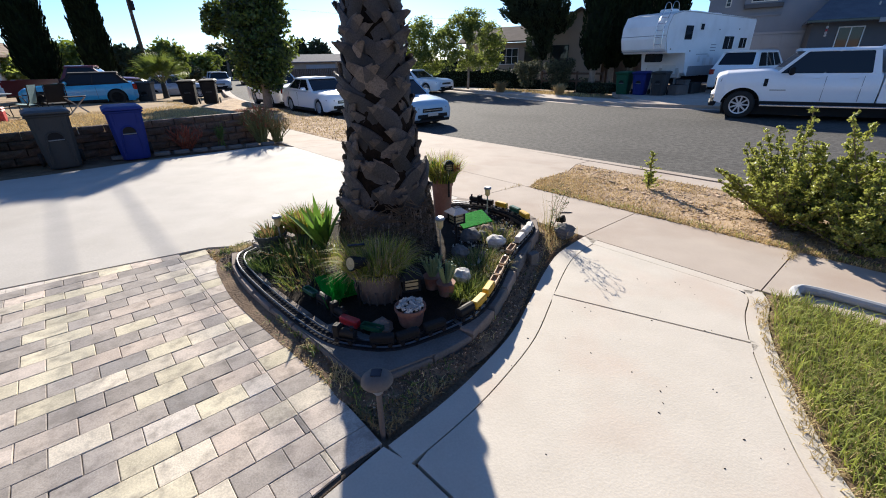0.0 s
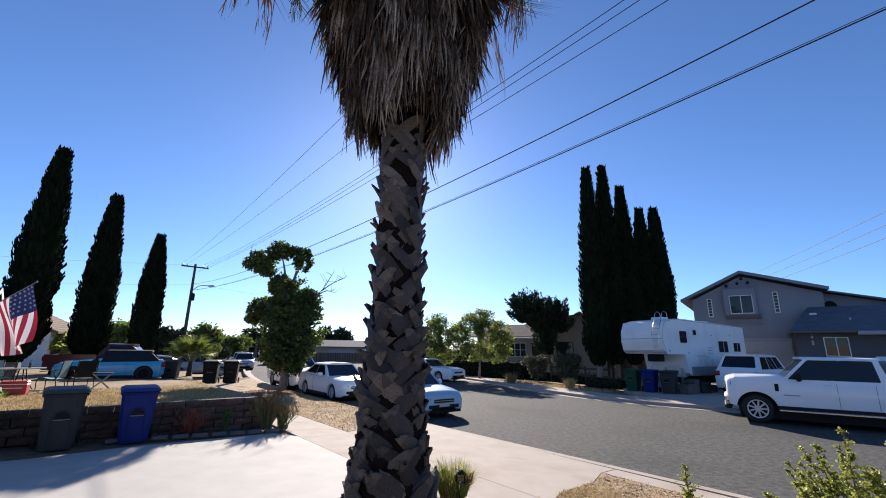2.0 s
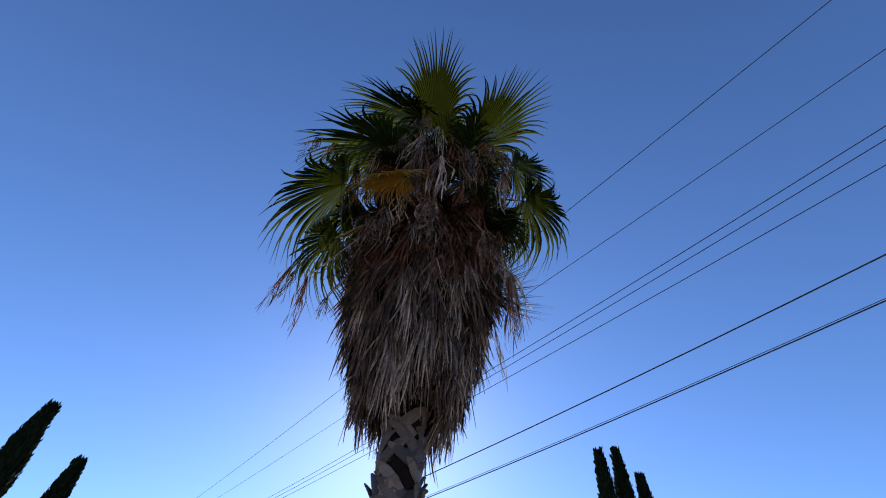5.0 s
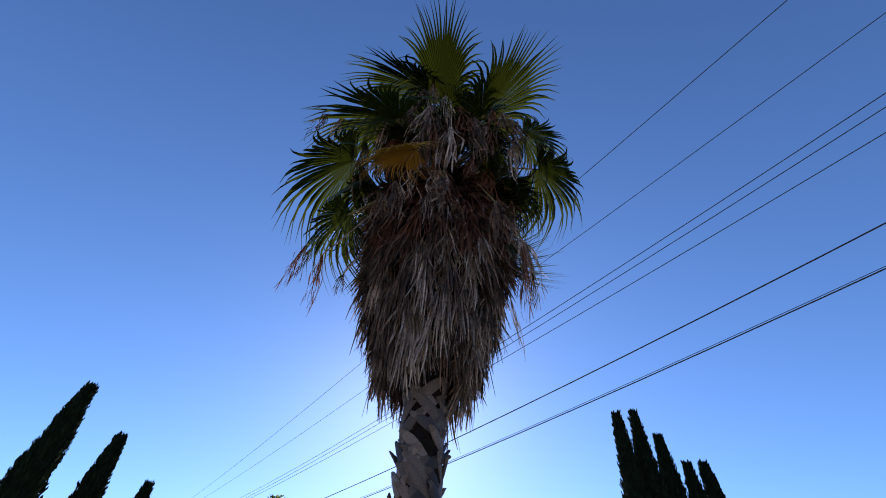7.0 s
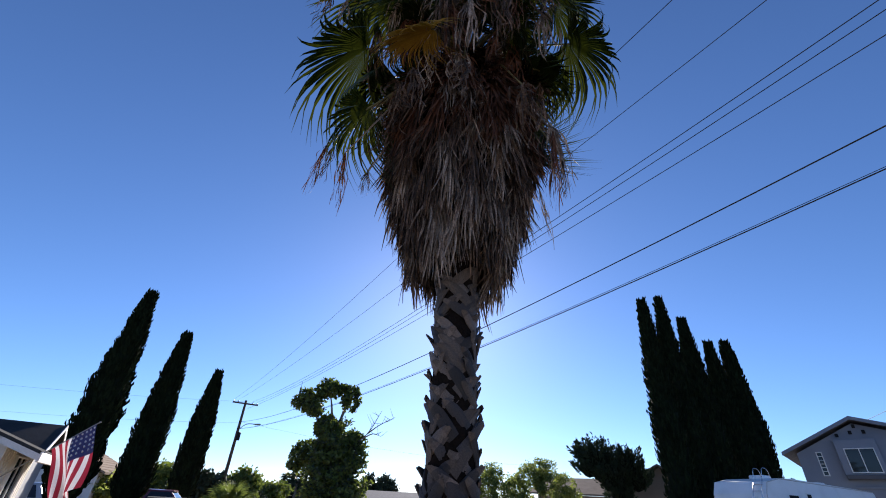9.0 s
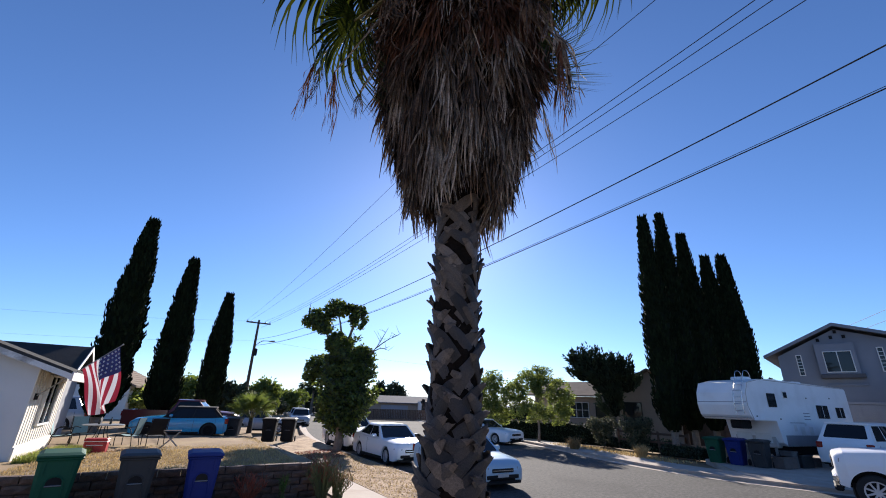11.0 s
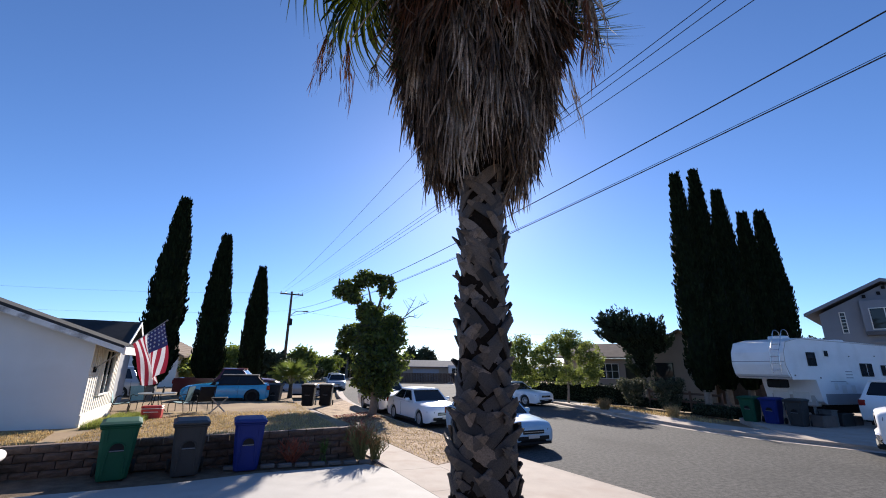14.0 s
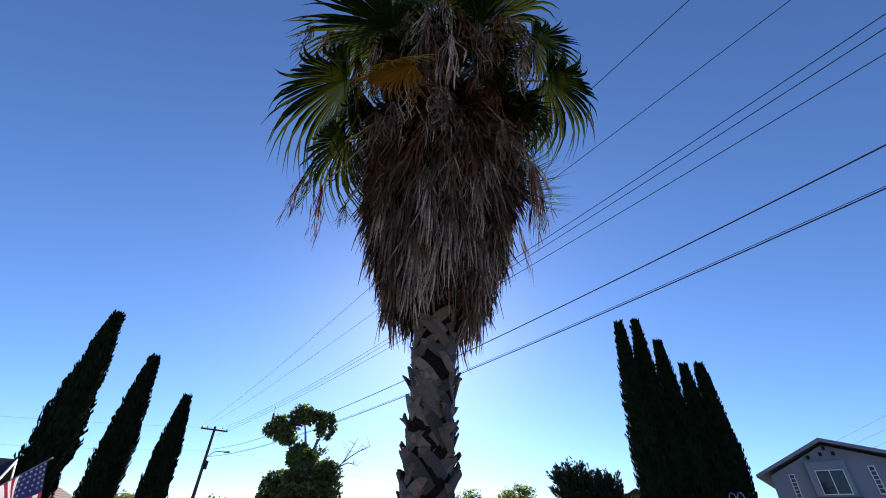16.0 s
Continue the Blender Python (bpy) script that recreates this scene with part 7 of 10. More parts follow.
# stray bits on the slabs
g = Geo()
for i in range(60):
    x, y = rng.uniform(0.3, 2.1), rng.uniform(0.9, 3.4)
    if inside((x, y), [(-0.1, 1.3), (0.8, 2.8), (1.4, 3.8), (2.3, 2.7), (1.5, 1.1)]):
        s = rng.uniform(0.002, 0.0055)
        g.box(-s, -s * 0.6, 0, s, s * 0.6, s * 0.5, m=pose(x, y, yard(x, y), 0, 0, rng.uniform(0, 180)))
tagged(g.obj("debris", M["black"]), "tiny dark crumbs on the front walk", "debris", kind="stuff")
# white drain edging at the lawn corner
e = thing("lawn_edging", "pale rounded edging bar at the lawn corner", "edging", m=pose(0, 0, 0))
pts = smooth_line([(2.60, 2.68, -0.09), (2.66, 2.77, -0.07), (2.80, 2.74, -0.07), (3.2, 2.36, -0.075), (4.2, 1.3, -0.08)], 5)
Geo().tube(pts, 0.035, 10).obj("edging_bar", M["edging_pvc"], e)

# raised litter beds between the edging and the paving
for poly, lab in ((out_l, "dry brown litter bed beside the pavers"), (out_r, "dry brown litter bed beside the walk")):
    g = Geo(); g.prism(poly, lambda x, y: yard(x, y) - 0.10, lambda x, y: yard(x, y) - 0.006)
    tagged(g.obj("litter_bed", M["soil"]), lab, "soil", kind="structure")
tuft("wispy_weed", "tall wispy dry weed beside the spotlight", 1.02, 3.95, 0.0, 26, 0.18, 0.42, 0.05, 0.5, None, 0.002, mats=[M["weed"], M["straw_blade"]])

back_strip = [(-2.34, 3.60), (-2.0, 3.71), (-1.64, 4.26), (-0.76, 4.86), (0.10, 5.17), (0.12, 4.80), (-0.55, 4.48), (-1.25, 4.05), (-1.80, 3.52), (-2.0, 3.42)]
g = Geo(); g.prism(back_strip, lambda x, y: yard(x, y) - 0.10, lambda x, y: yard(x, y) - 0.007)
tagged(g.obj("litter_bed", M["soil"]), "dry brown soil strip behind the planter", "soil", kind="structure")
blades("dry_litter", scatter(back_strip, 2600, 0.0, 16), 0.006, 0.03, 0.005, M["straw_blade"], "dry straw litter behind the planter", 1.8)
blades("verge_weeds", scatter(back_strip, 500, 0.0, 17), 0.01, 0.05, 0.003, M["weed"], "small green weeds behind the planter", 1.3)

# broken bits, chips and twigs strewn among the ornaments
for name, label, count, size, m_, seed_ in (("stone_chips", "pale stone chips strewn in the planter", 170, 0.016, "pebble", 31), ("dark_chips", "dark bark chips strewn in the planter", 420, 0.014, "deadfrond", 32), ("grey_gravel", "grey gravel strewn in the planter", 220, 0.013, "edge_grey", 33)):
    cr = random.Random(seed_)
    g = Geo()
    for x, y in scatter([(0.02, 2.75), (0.32, 2.72), (0.55, 3.2), (0.70, 3.7), (0.66, 4.1), (0.35, 4.45), (0.0, 4.5), (0.05, 3.6)], count, 0.0, seed_):
        s = size * cr.uniform(0.4, 1.5)
        ico = [(0, 0, s * 0.6), (s, 0, 0), (0, s * 0.8, 0), (-s * 1.1, 0, 0), (0, -s * 0.7, 0), (0, 0, -s * 0.6)]
        g.add(ico, [(0, 1, 2), (0, 2, 3), (0, 3, 4), (0, 4, 1), (5, 2, 1), (5, 3, 2), (5, 4, 3), (5, 1, 4)], m=pose(x, y, 0.05 + cr.uniform(0, 0.015), cr.uniform(0, 90), cr.uniform(0, 90), cr.uniform(0, 360)))
    tagged(g.obj(name, M[m_]), label, "gravel", kind="stuff")

# ---------- trees and shrubs ----------
def polar(az, d, z=0.0):
    return (d * math.sin(radians(az)), d * math.cos(radians(az)), z)


def cypress(az, d, h, r, seed, lean=0.0):
    """A columnar cypress: trunk, near-black inner column painting the shade within, thousands of upswept sprays."""
    x, y, _ = polar(az, d)
    rr = random.Random(seed)
    e = thing("cypress_tree", "tall dark columnar cypress with a ragged outline", "tree", "cypress trees", m=pose(x, y, -0.35))
    Geo().lathe([(0.26, 0), (0.2, 0.5), (0.18, 1.6), (0.12, 4)], 10).obj("trunk", M["wood"], e)
    H = h + 0.35
    def rad(t):
        return r * (0.30 + 0.70 * min(1, t / 0.10) ** 0.7) * (1 - max(0, (t - 0.35) / 0.65) ** 1.5 * 0.80)
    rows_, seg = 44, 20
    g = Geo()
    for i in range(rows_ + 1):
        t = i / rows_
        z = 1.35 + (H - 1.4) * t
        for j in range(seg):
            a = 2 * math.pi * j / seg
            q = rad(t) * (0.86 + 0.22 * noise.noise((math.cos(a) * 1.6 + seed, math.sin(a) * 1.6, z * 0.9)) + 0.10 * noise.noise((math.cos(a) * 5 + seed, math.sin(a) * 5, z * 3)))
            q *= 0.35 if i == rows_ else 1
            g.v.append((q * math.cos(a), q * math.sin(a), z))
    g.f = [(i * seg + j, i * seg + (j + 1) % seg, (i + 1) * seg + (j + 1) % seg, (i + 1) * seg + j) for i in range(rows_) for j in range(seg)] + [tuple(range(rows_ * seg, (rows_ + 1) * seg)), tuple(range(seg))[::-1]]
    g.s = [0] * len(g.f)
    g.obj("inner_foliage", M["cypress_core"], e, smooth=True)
    g = Geo()
    for i in range(3600):
        t = rr.random() ** 0.9
        z = 1.25 + (H - 1.35) * t
        a = rr.uniform(0, 6.283)
        bump = 1 + 0.22 * noise.noise((math.cos(a) * 1.6 + seed, math.sin(a) * 1.6, z * 0.9))
        q = rad(t) * bump * rr.uniform(0.82, 1.0)
        L, w = rr.uniform(0.18, 0.42), rr.uniform(0.04, 0.09)
        o = rr.uniform(0.1, 0.45)
        ax, ay = math.cos(a), math.sin(a)
        tw = rr.uniform(-1, 1)
        px, py = -ay * w + ax * w * tw * 0.5, ax * w + ay * w * tw * 0.5
        g.add([(q * ax - px, q * ay - py, z), (q * ax + px, q * ay + py, z), ((q + o * L) * ax + px * 0.6, (q + o * L) * ay + py * 0.6, z + L * 0.7), ((q + o * L * 0.9) * ax, (q + o * L * 0.9) * ay, z + L), ((q + o * L) * ax - px * 0.7, (q + o * L) * ay - py * 0.7, z + L * 0.6)], [(0, 1, 2, 3, 4)])
    g.obj("foliage", M["cypress"], e, "dark green upswept sprays")
    return e


for i, (az, d, h, r) in enumerate([(-47.1, 26.5, 10.95, 0.84), (-41.95, 30.0, 10.2, 0.82), (-37.3, 36.0, 9.55, 0.84), (18.15, 28.0, 13.95, 0.84), (20.2, 30.0, 14.75, 0.84), (22.25, 32.0, 13.8, 0.86), (24.3, 34.0, 12.55, 0.84), (25.95, 34.5, 12.65, 0.9)]):
    cypress(az, d, h, r, 200 + i)


def broadleaf(name, label, base, trunk, limbs, clumps, leaf, leafmat, density=1.0, barkmat="wood", cat="tree", trunk_r=0.14, seed=1, bare=(), gaps=0.0):
    """A tree from a trunk line, limbs to each clump, and leaves in clusters with gaps between; coordinates from its foot."""
    leafmat = leafmat if isinstance(leafmat, tuple) else (leafmat,)
    rr = random.Random(seed)
    e = thing(name, label, cat, m=pose(*base))
    Geo().tube(smooth_line(trunk, 4), trunk_r, 9, r2=trunk_r * 0.5).obj("trunk", M[barkmat], e, smooth=True)
    fork = Vector(trunk[-1])
    for c, r in clumps:
        c = Vector(c)
        if limbs:
            midp = (fork + c) / 2 + Vector((rr.uniform(-0.2, 0.2), rr.uniform(-0.2, 0.2), rr.uniform(-0.1, 0.3)))
            Geo().tube(smooth_line([tuple(fork - Vector((0, 0, 0.3))), tuple(midp), tuple(c)], 4), trunk_r * 0.42, 6, r2=0.01).obj("limb", M[barkmat], e)
    for pts in bare:
        Geo().tube(smooth_line(pts, 3), 0.035, 5, r2=0.008).obj("bare_branch", M["twig"], e)
        tipv = Vector(pts[-1]); prev = Vector(pts[-2])
        for k in range(7):
            q = prev.lerp(tipv, rr.uniform(0.1, 1.0))
            Geo().tube([q, q + Vector((rr.uniform(-0.35, 0.35), rr.uniform(-0.35, 0.35), rr.uniform(0.05, 0.5)))], 0.010, 4, r2=0.004).obj("bare_twig", M["twig"], e)
    leaf_set = [Geo() for _ in leafmat]
    off_ = Vector((seed * 3.7, seed * 1.3, 0))
    for c, r in clumps:
        c = Vector(c)
        R = Vector(r) if isinstance(r, tuple) else Vector((r, r, r * 0.8))
        want = max(60, int(4500 * density * (R.x * R.y * R.z) ** 0.667 * (0.15 / leaf) ** 2))
        grain = 1.9 / max(0.5, (R.x + R.z) / 2)
        done = tries = 0
        while done < want and tries < want * 5:
            tries += 1
            v = Vector((rr.gauss(0, 1), rr.gauss(0, 1), rr.gauss(0, 1))).normalized() * rr.random() ** 0.36
            v *= 1 + 0.28 * noise.noise(v * 2.3 + off_)
            p = c + Vector((v.x * R.x, v.y * R.y, v.z * R.z))
            if noise.noise(p * grain + off_) + 0.5 * noise.noise(p * grain * 2.7 + off_) < gaps:
                continue
            done += 1
            u = Vector((rr.gauss(0, 1), rr.gauss(0, 1), rr.gauss(0, 0.8))).normalized()
            w = u.cross(Vector((rr.gauss(0, 1), rr.gauss(0, 1), rr.gauss(0, 1)))).normalized()
            L, W_ = leaf * rr.uniform(0.6, 1.3), leaf * rr.uniform(0.28, 0.5)
            leaf_set[rr.randrange(len(leafmat))].add([p, p + u * L * 0.5 + w * W_, p + u * L, p + u * L * 0.5 - w * W_], [(0, 1, 2, 3)])
    for lg_, lm_ in zip(leaf_set, leafmat):
        tagged(lg_.obj("crown", M[lm_], e), kind="stuff")
    return e


# clipped street tree beside the crossover: a dense column, a lobe to one side, an open top
street_tree = broadleaf("street_tree", "clipped street tree with a dense crown and sparse top", (-8.05, 19.75, -0.2), [(0, 0, 0), (0.05, 0, 0.8), (0.0, 0, 1.6), (-0.05, 0, 3.2), (-0.2, 0, 4.6)], True,
          [((0.10, 0, 1.75), (1.15, 1.1, 1.05)), ((0.16, 0, 2.6), (1.45, 1.3, 1.25)), ((0.16, 0, 3.5), (1.32, 1.2, 1.1)), ((-0.05, 0, 4.4), (1.1, 1.0, 0.8)), ((-1.45, 0.1, 3.75), (0.58, 0.6, 0.55)), ((-1.8, 0.1, 3.25), (0.36, 0.4, 0.3)), ((0.95, 0, 4.2), (0.5, 0.5, 0.5)), ((-0.6, 0, 5.0), (0.5, 0.5, 0.4)),
           ((-1.75, 0, 6.05), (0.75, 0.7, 0.52)), ((-0.85, 0.1, 6.65), (0.62, 0.6, 0.45)), ((0.42, 0, 6.15), (0.45, 0.45, 0.6)), ((-1.25, -0.1, 5.6), (0.4, 0.4, 0.3)), ((-0.1, 0.1, 6.55), (0.4, 0.4, 0.3))],
          0.15, ("leaf_dark", "leaf", "leaf", "leaf"), 0.95, trunk_r=0.20, seed=11, gaps=-0.02, bare=[[(0.5, 0, 3.9), (1.5, -0.2, 4.6), (2.1, -0.3, 5.6)], [(1.5, -0.2, 4.6), (2.0, -0.1, 5.0), (2.7, -0.1, 5.35)], [(1.3, -0.2, 4.4), (1.8, -0.3, 4.6), (2.2, -0.3, 4.5)]])
g = Geo()                                   # close inner leaves, which let no sky through, coloured dark for the crown's shade
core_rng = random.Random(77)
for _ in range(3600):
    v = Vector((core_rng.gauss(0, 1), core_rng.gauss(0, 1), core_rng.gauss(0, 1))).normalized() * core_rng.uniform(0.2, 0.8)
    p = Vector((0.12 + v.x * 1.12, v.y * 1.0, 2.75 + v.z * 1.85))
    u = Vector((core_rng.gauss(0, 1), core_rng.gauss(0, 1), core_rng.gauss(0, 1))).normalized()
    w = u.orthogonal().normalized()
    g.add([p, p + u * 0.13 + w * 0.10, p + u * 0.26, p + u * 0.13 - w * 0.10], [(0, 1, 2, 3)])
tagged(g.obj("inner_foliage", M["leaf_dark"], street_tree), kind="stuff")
# feathery tree and company across the street
broadleaf("feathery_tree", "airy light green tree with fine leaves", (1.6, 31.2, -0.2), [(0, 0, 0), (0.05, 0, 1.0), (-0.05, 0, 2.0), (0, 0, 2.8)], True, [((-0.6, 0, 3.6), (1.5, 1.3, 1.0)), ((0.9, 0, 3.4), (1.4, 1.3, 0.9)), ((0.1, 0, 4.3), (1.1, 1.0, 0.7)), ((1.6, 0, 2.8), (1.0, 1.0, 0.7)), ((-1.5, 0, 2.9), (1.0, 1.0, 0.9)), ((-0.4, 0, 1.9), (1.5, 1.3, 0.8)), ((1.2, 0, 1.8), (1.2, 1.1, 0.8))], 0.12, ("leaf_light", "leaf_light", "leaf"), 0.34, trunk_r=0.09, seed=12, gaps=0.10)
broadleaf("feathery_tree", "airy light green tree behind the palm", (-1.8, 33.0, -0.2), [(0, 0, 0), (0.1, 0, 1.2), (0, 0, 2.2)], True, [((-0.4, 0, 3.2), (1.6, 1.3, 1.1)), ((0.8, 0, 2.6), (1.3, 1.2, 1.0)), ((0.3, 0, 4.0), (1.0, 1.0, 0.8)), ((0.2, 0, 1.7), (1.6, 1.3, 0.9))], 0.12, ("leaf_light", "leaf_light", "leaf"), 0.34, trunk_r=0.09, seed=13, gaps=0.10)
# windswept juniper: a leaning trunk with flame-like tufts swept up and over
ju = thing("juniper_tree", "windswept dark juniper with jagged upright sprays", "tree", m=pose(7.3, 33.2, 0.0))
Geo().tube(smooth_line([(0, 0, 0), (-0.3, 0, 1.3), (-0.8, 0, 2.4), (-0.9, 0, 3.6)], 4), 0.25, 9, r2=0.1).obj("trunk", M["wood"], ju, smooth=True)
jr = random.Random(14)
g, core_g = Geo(), Geo()
masses = [((-0.8, 0, 4.1), (1.6, 1.2, 1.0)), ((-1.5, 0, 5.0), (1.3, 1.0, 0.8)), ((0.2, 0, 4.5), (1.2, 1.0, 0.85)), ((0.8, 0, 3.7), (0.9, 0.8, 0.8)), ((-0.4, 0, 2.9), (0.85, 0.8, 1.0)), ((-0.2, 0, 2.0), (0.55, 0.5, 0.8)), ((-2.2, 0, 5.2), (0.6, 0.6, 0.5)), ((-2.2, 0, 4.2), (0.6, 0.6, 0.5))]
for c, R in masses:
    for k in range(int(48 * R[0] * R[2] + 16)):
        v = Vector((jr.gauss(0, 1), jr.gauss(0, 1), jr.gauss(0, 1))).normalized()
        p = Vector(c) + Vector((v.x * R[0], v.y * R[1], v.z * R[2])) * jr.uniform(0.45, 0.95)
        ax = (Vector((v.x * 0.7 - 0.25, v.y * 0.5, max(v.z, -0.2) * 0.6 + 0.75))).normalized()
        L = jr.uniform(0.5, 1.05)
        sd = ax.orthogonal().normalized()
        for n_ in range(46):
            t = jr.random()
            b = jr.uniform(0, 6.283)
            ra_ = 0.26 * (1 - t) ** 0.7 * L * jr.uniform(0.3, 1.0)
            q = p + ax * L * t + (sd * math.cos(b) + ax.cross(sd) * math.sin(b)) * ra_
            d = (ax + (q - p - ax * L * t).normalized() * 0.5).normalized()
            w = d.cross(Vector((jr.gauss(0, 1), jr.gauss(0, 1), jr.gauss(0, 1)))).normalized() * jr.uniform(0.025, 0.05)
            ll = jr.uniform(0.14, 0.30)
            g.add([q, q + d * ll * 0.5 + w, q + d * ll, q + d * ll * 0.5 - w], [(0, 1, 2, 3)])
    core_g.lathe([(0.02, -0.72), (0.5, -0.5), (0.72, 0), (0.5, 0.5), (0.02, 0.72)], 10, m=pose(*c) @ Matrix.Diagonal((*R, 1)), cap=False)
tagged(g.obj("spray", M["leaf_dark"], ju), kind="stuff")
# solid near-black lumps paint the shade behind the sprays
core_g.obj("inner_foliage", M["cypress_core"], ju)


def hedge(name, label, p0, p1, h, w, m, n, leaf=0.09, seed=3):
    rr = random.Random(seed)
    e = thing(name, label, "hedge")
    d = Vector(p1) - Vector(p0)
    L = d.length
    a = math.degrees(math.atan2(d.y, d.x))
    core = Geo(); k = max(4, int(L / 0.5))
    secs = []
    for i in range(k + 1):
        t = i / k
        ww, hh = w * 0.38 * (1 + 0.3 * noise.noise((i * 0.7, seed, 0))), h * 0.86 * (1 + 0.16 * noise.noise((i * 0.6, seed, 5)))
        secs.append([(L * t, -ww, 0), (L * t, -ww * 1.05, hh * 0.6), (L * t, -ww * 0.5, hh), (L * t, ww * 0.5, hh), (L * t, ww * 1.05, hh * 0.6), (L * t, ww, 0)])
    # near-black filling paints the hedge's inner shade
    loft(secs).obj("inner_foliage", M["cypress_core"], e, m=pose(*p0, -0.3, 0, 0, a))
    g = Geo()
    for i in range(n):
        t, u = rr.random(), rr.uniform(0, math.pi)
        z = h * 0.9 * abs(math.sin(u)) ** 0.5 * rr.uniform(0.55, 1.08) * (1 + 0.16 * noise.noise((t * L * 1.2, seed, 5)))
        p = Vector((L * t, -math.cos(u) * w * 0.45, max(0.05, z)))
        v = Vector((rr.gauss(0, 1), rr.gauss(0, 1), rr.gauss(0, 1))).normalized()
        q = v.cross(Vector((rr.gauss(0, 1), rr.gauss(0, 1), 1))).normalized()
        s = leaf * rr.uniform(0.6, 1.3)
        g.add([p, p + v * s * 0.5 + q * s * 0.4, p + v * s, p + v * s * 0.5 - q * s * 0.4], [(0, 1, 2, 3)])
    tagged(g.obj("foliage", M[m], e, m=pose(*p0, -0.3, 0, 0, a)), kind="stuff")
    return e


hedge("hedge", "dark dense hedge behind the far verge", (-1.2, 35.5), (6.2, 31.8), 1.4, 1.4, "leaf_dark", 5200, 0.13, 21)
hedge("hedge", "low dark shrubs in front of the beige house", (5.6, 31.6), (9.2, 27.6), 0.7, 1.0, "leaf_dark", 2200, 0.12, 22)
for (x, y), k, lab in (((5.6, 30.2), 1.0, "pale olive-grey shrub by the house"), ((7.25, 28.4), 1.05, "tall dry olive-grey shrub by the house")):
    broadleaf("grey_shrub", lab, (x, y, -0.28), [(0, 0, 0), (0.05, 0, 0.3), (0, 0, 0.6)], True, [((0, 0, 1.05 * k), (0.75 * k, 0.7, 0.6 * k)), ((-0.5 * k, 0, 1.35 * k), (0.5 * k, 0.5, 0.45 * k)), ((0.45 * k, 0, 1.4 * k), (0.5 * k, 0.5, 0.45 * k)), ((0, 0, 0.55), (0.6 * k, 0.6, 0.45))], 0.085, ("olive", "olive", "leaf_dark"), 0.42, trunk_r=0.06, seed=int(x * 9), cat="shrub", gaps=0.02)
hedge("dark_shrub", "low dark shrubs under the cypress trees", (8.2, 27.0), (9.6, 25.0), 0.6, 0.9, "leaf_dark", 1200, 0.12, 25)
for (x, y), h in (((3.35, 26.9), 0.75), ((6.2, 24.1), 0.65)):
    tuft("ornamental_grass", "tan fountain grass clump on the far verge", x, y, -0.22, 420, h * 0.6, h, 0.22, 0.75, M["ornament"] if h > 0.7 else M["straw"], 0.012, "grass")

# firestick shrubs along the wall
def twiggy(name, label, x, y, z, n, h, spread, mats, seed):
    rr = random.Random(seed)
    g = Geo()
    for i in range(n):
        a, s = rr.uniform(0, 6.283), rr.uniform(0.1, 1.0) * spread
        hh = h * rr.uniform(0.5, 1.0)
        p0 = Vector((0.12 * math.cos(a) * rr.random(), 0.12 * math.sin(a) * rr.random(), 0))
        p1 = Vector((s * 0.6 * math.cos(a), s * 0.6 * math.sin(a), hh * 0.6))
        p2 = Vector((s * math.cos(a), s * math.sin(a), hh))
        g.tube([p0, p1, p2], 0.008, 4, slot=0, r2=0.005)
        for k in range(6):
            q = p1.lerp(p2, rr.uniform(0, 1))
            g.tube([q, q + Vector((rr.gauss(0, 0.06), rr.gauss(0, 0.06), rr.uniform(0.06, 0.16)))], 0.006, 4, slot=rr.randrange(len(mats)), r2=0.003)
    return tagged(g.obj(name, mats, m=pose(x, y, z)), label, "shrub")


twiggy("firestick_shrub", "bushy firestick shrub with red tips at the wall end", -4.35, 9.95, yard(-4.35, 9.95), 110, 0.80, 0.42, [M["firestick"], M["firestick"], M["firered"]], 31)
twiggy("firestick_shrub", "low yellow-green shrub at the wall foot", -4.05, 10.15, yard(-4.05, 10.15), 70, 0.5, 0.35, [M["firestick"], M["ornament"]], 32)
twiggy("firestick_shrub", "reddish dry shrub at the wall foot", -5.55, 9.0, yard(-5.55, 9.0), 60, 0.45, 0.38, [M["firered"], M["twig"], M["firered"]], 33)
twiggy("small_shrub", "small green seedling at the wall foot", -5.0, 9.4, yard(-5.0, 9.4), 14, 0.42, 0.12, [M["weed"], M["agave"]], 34)


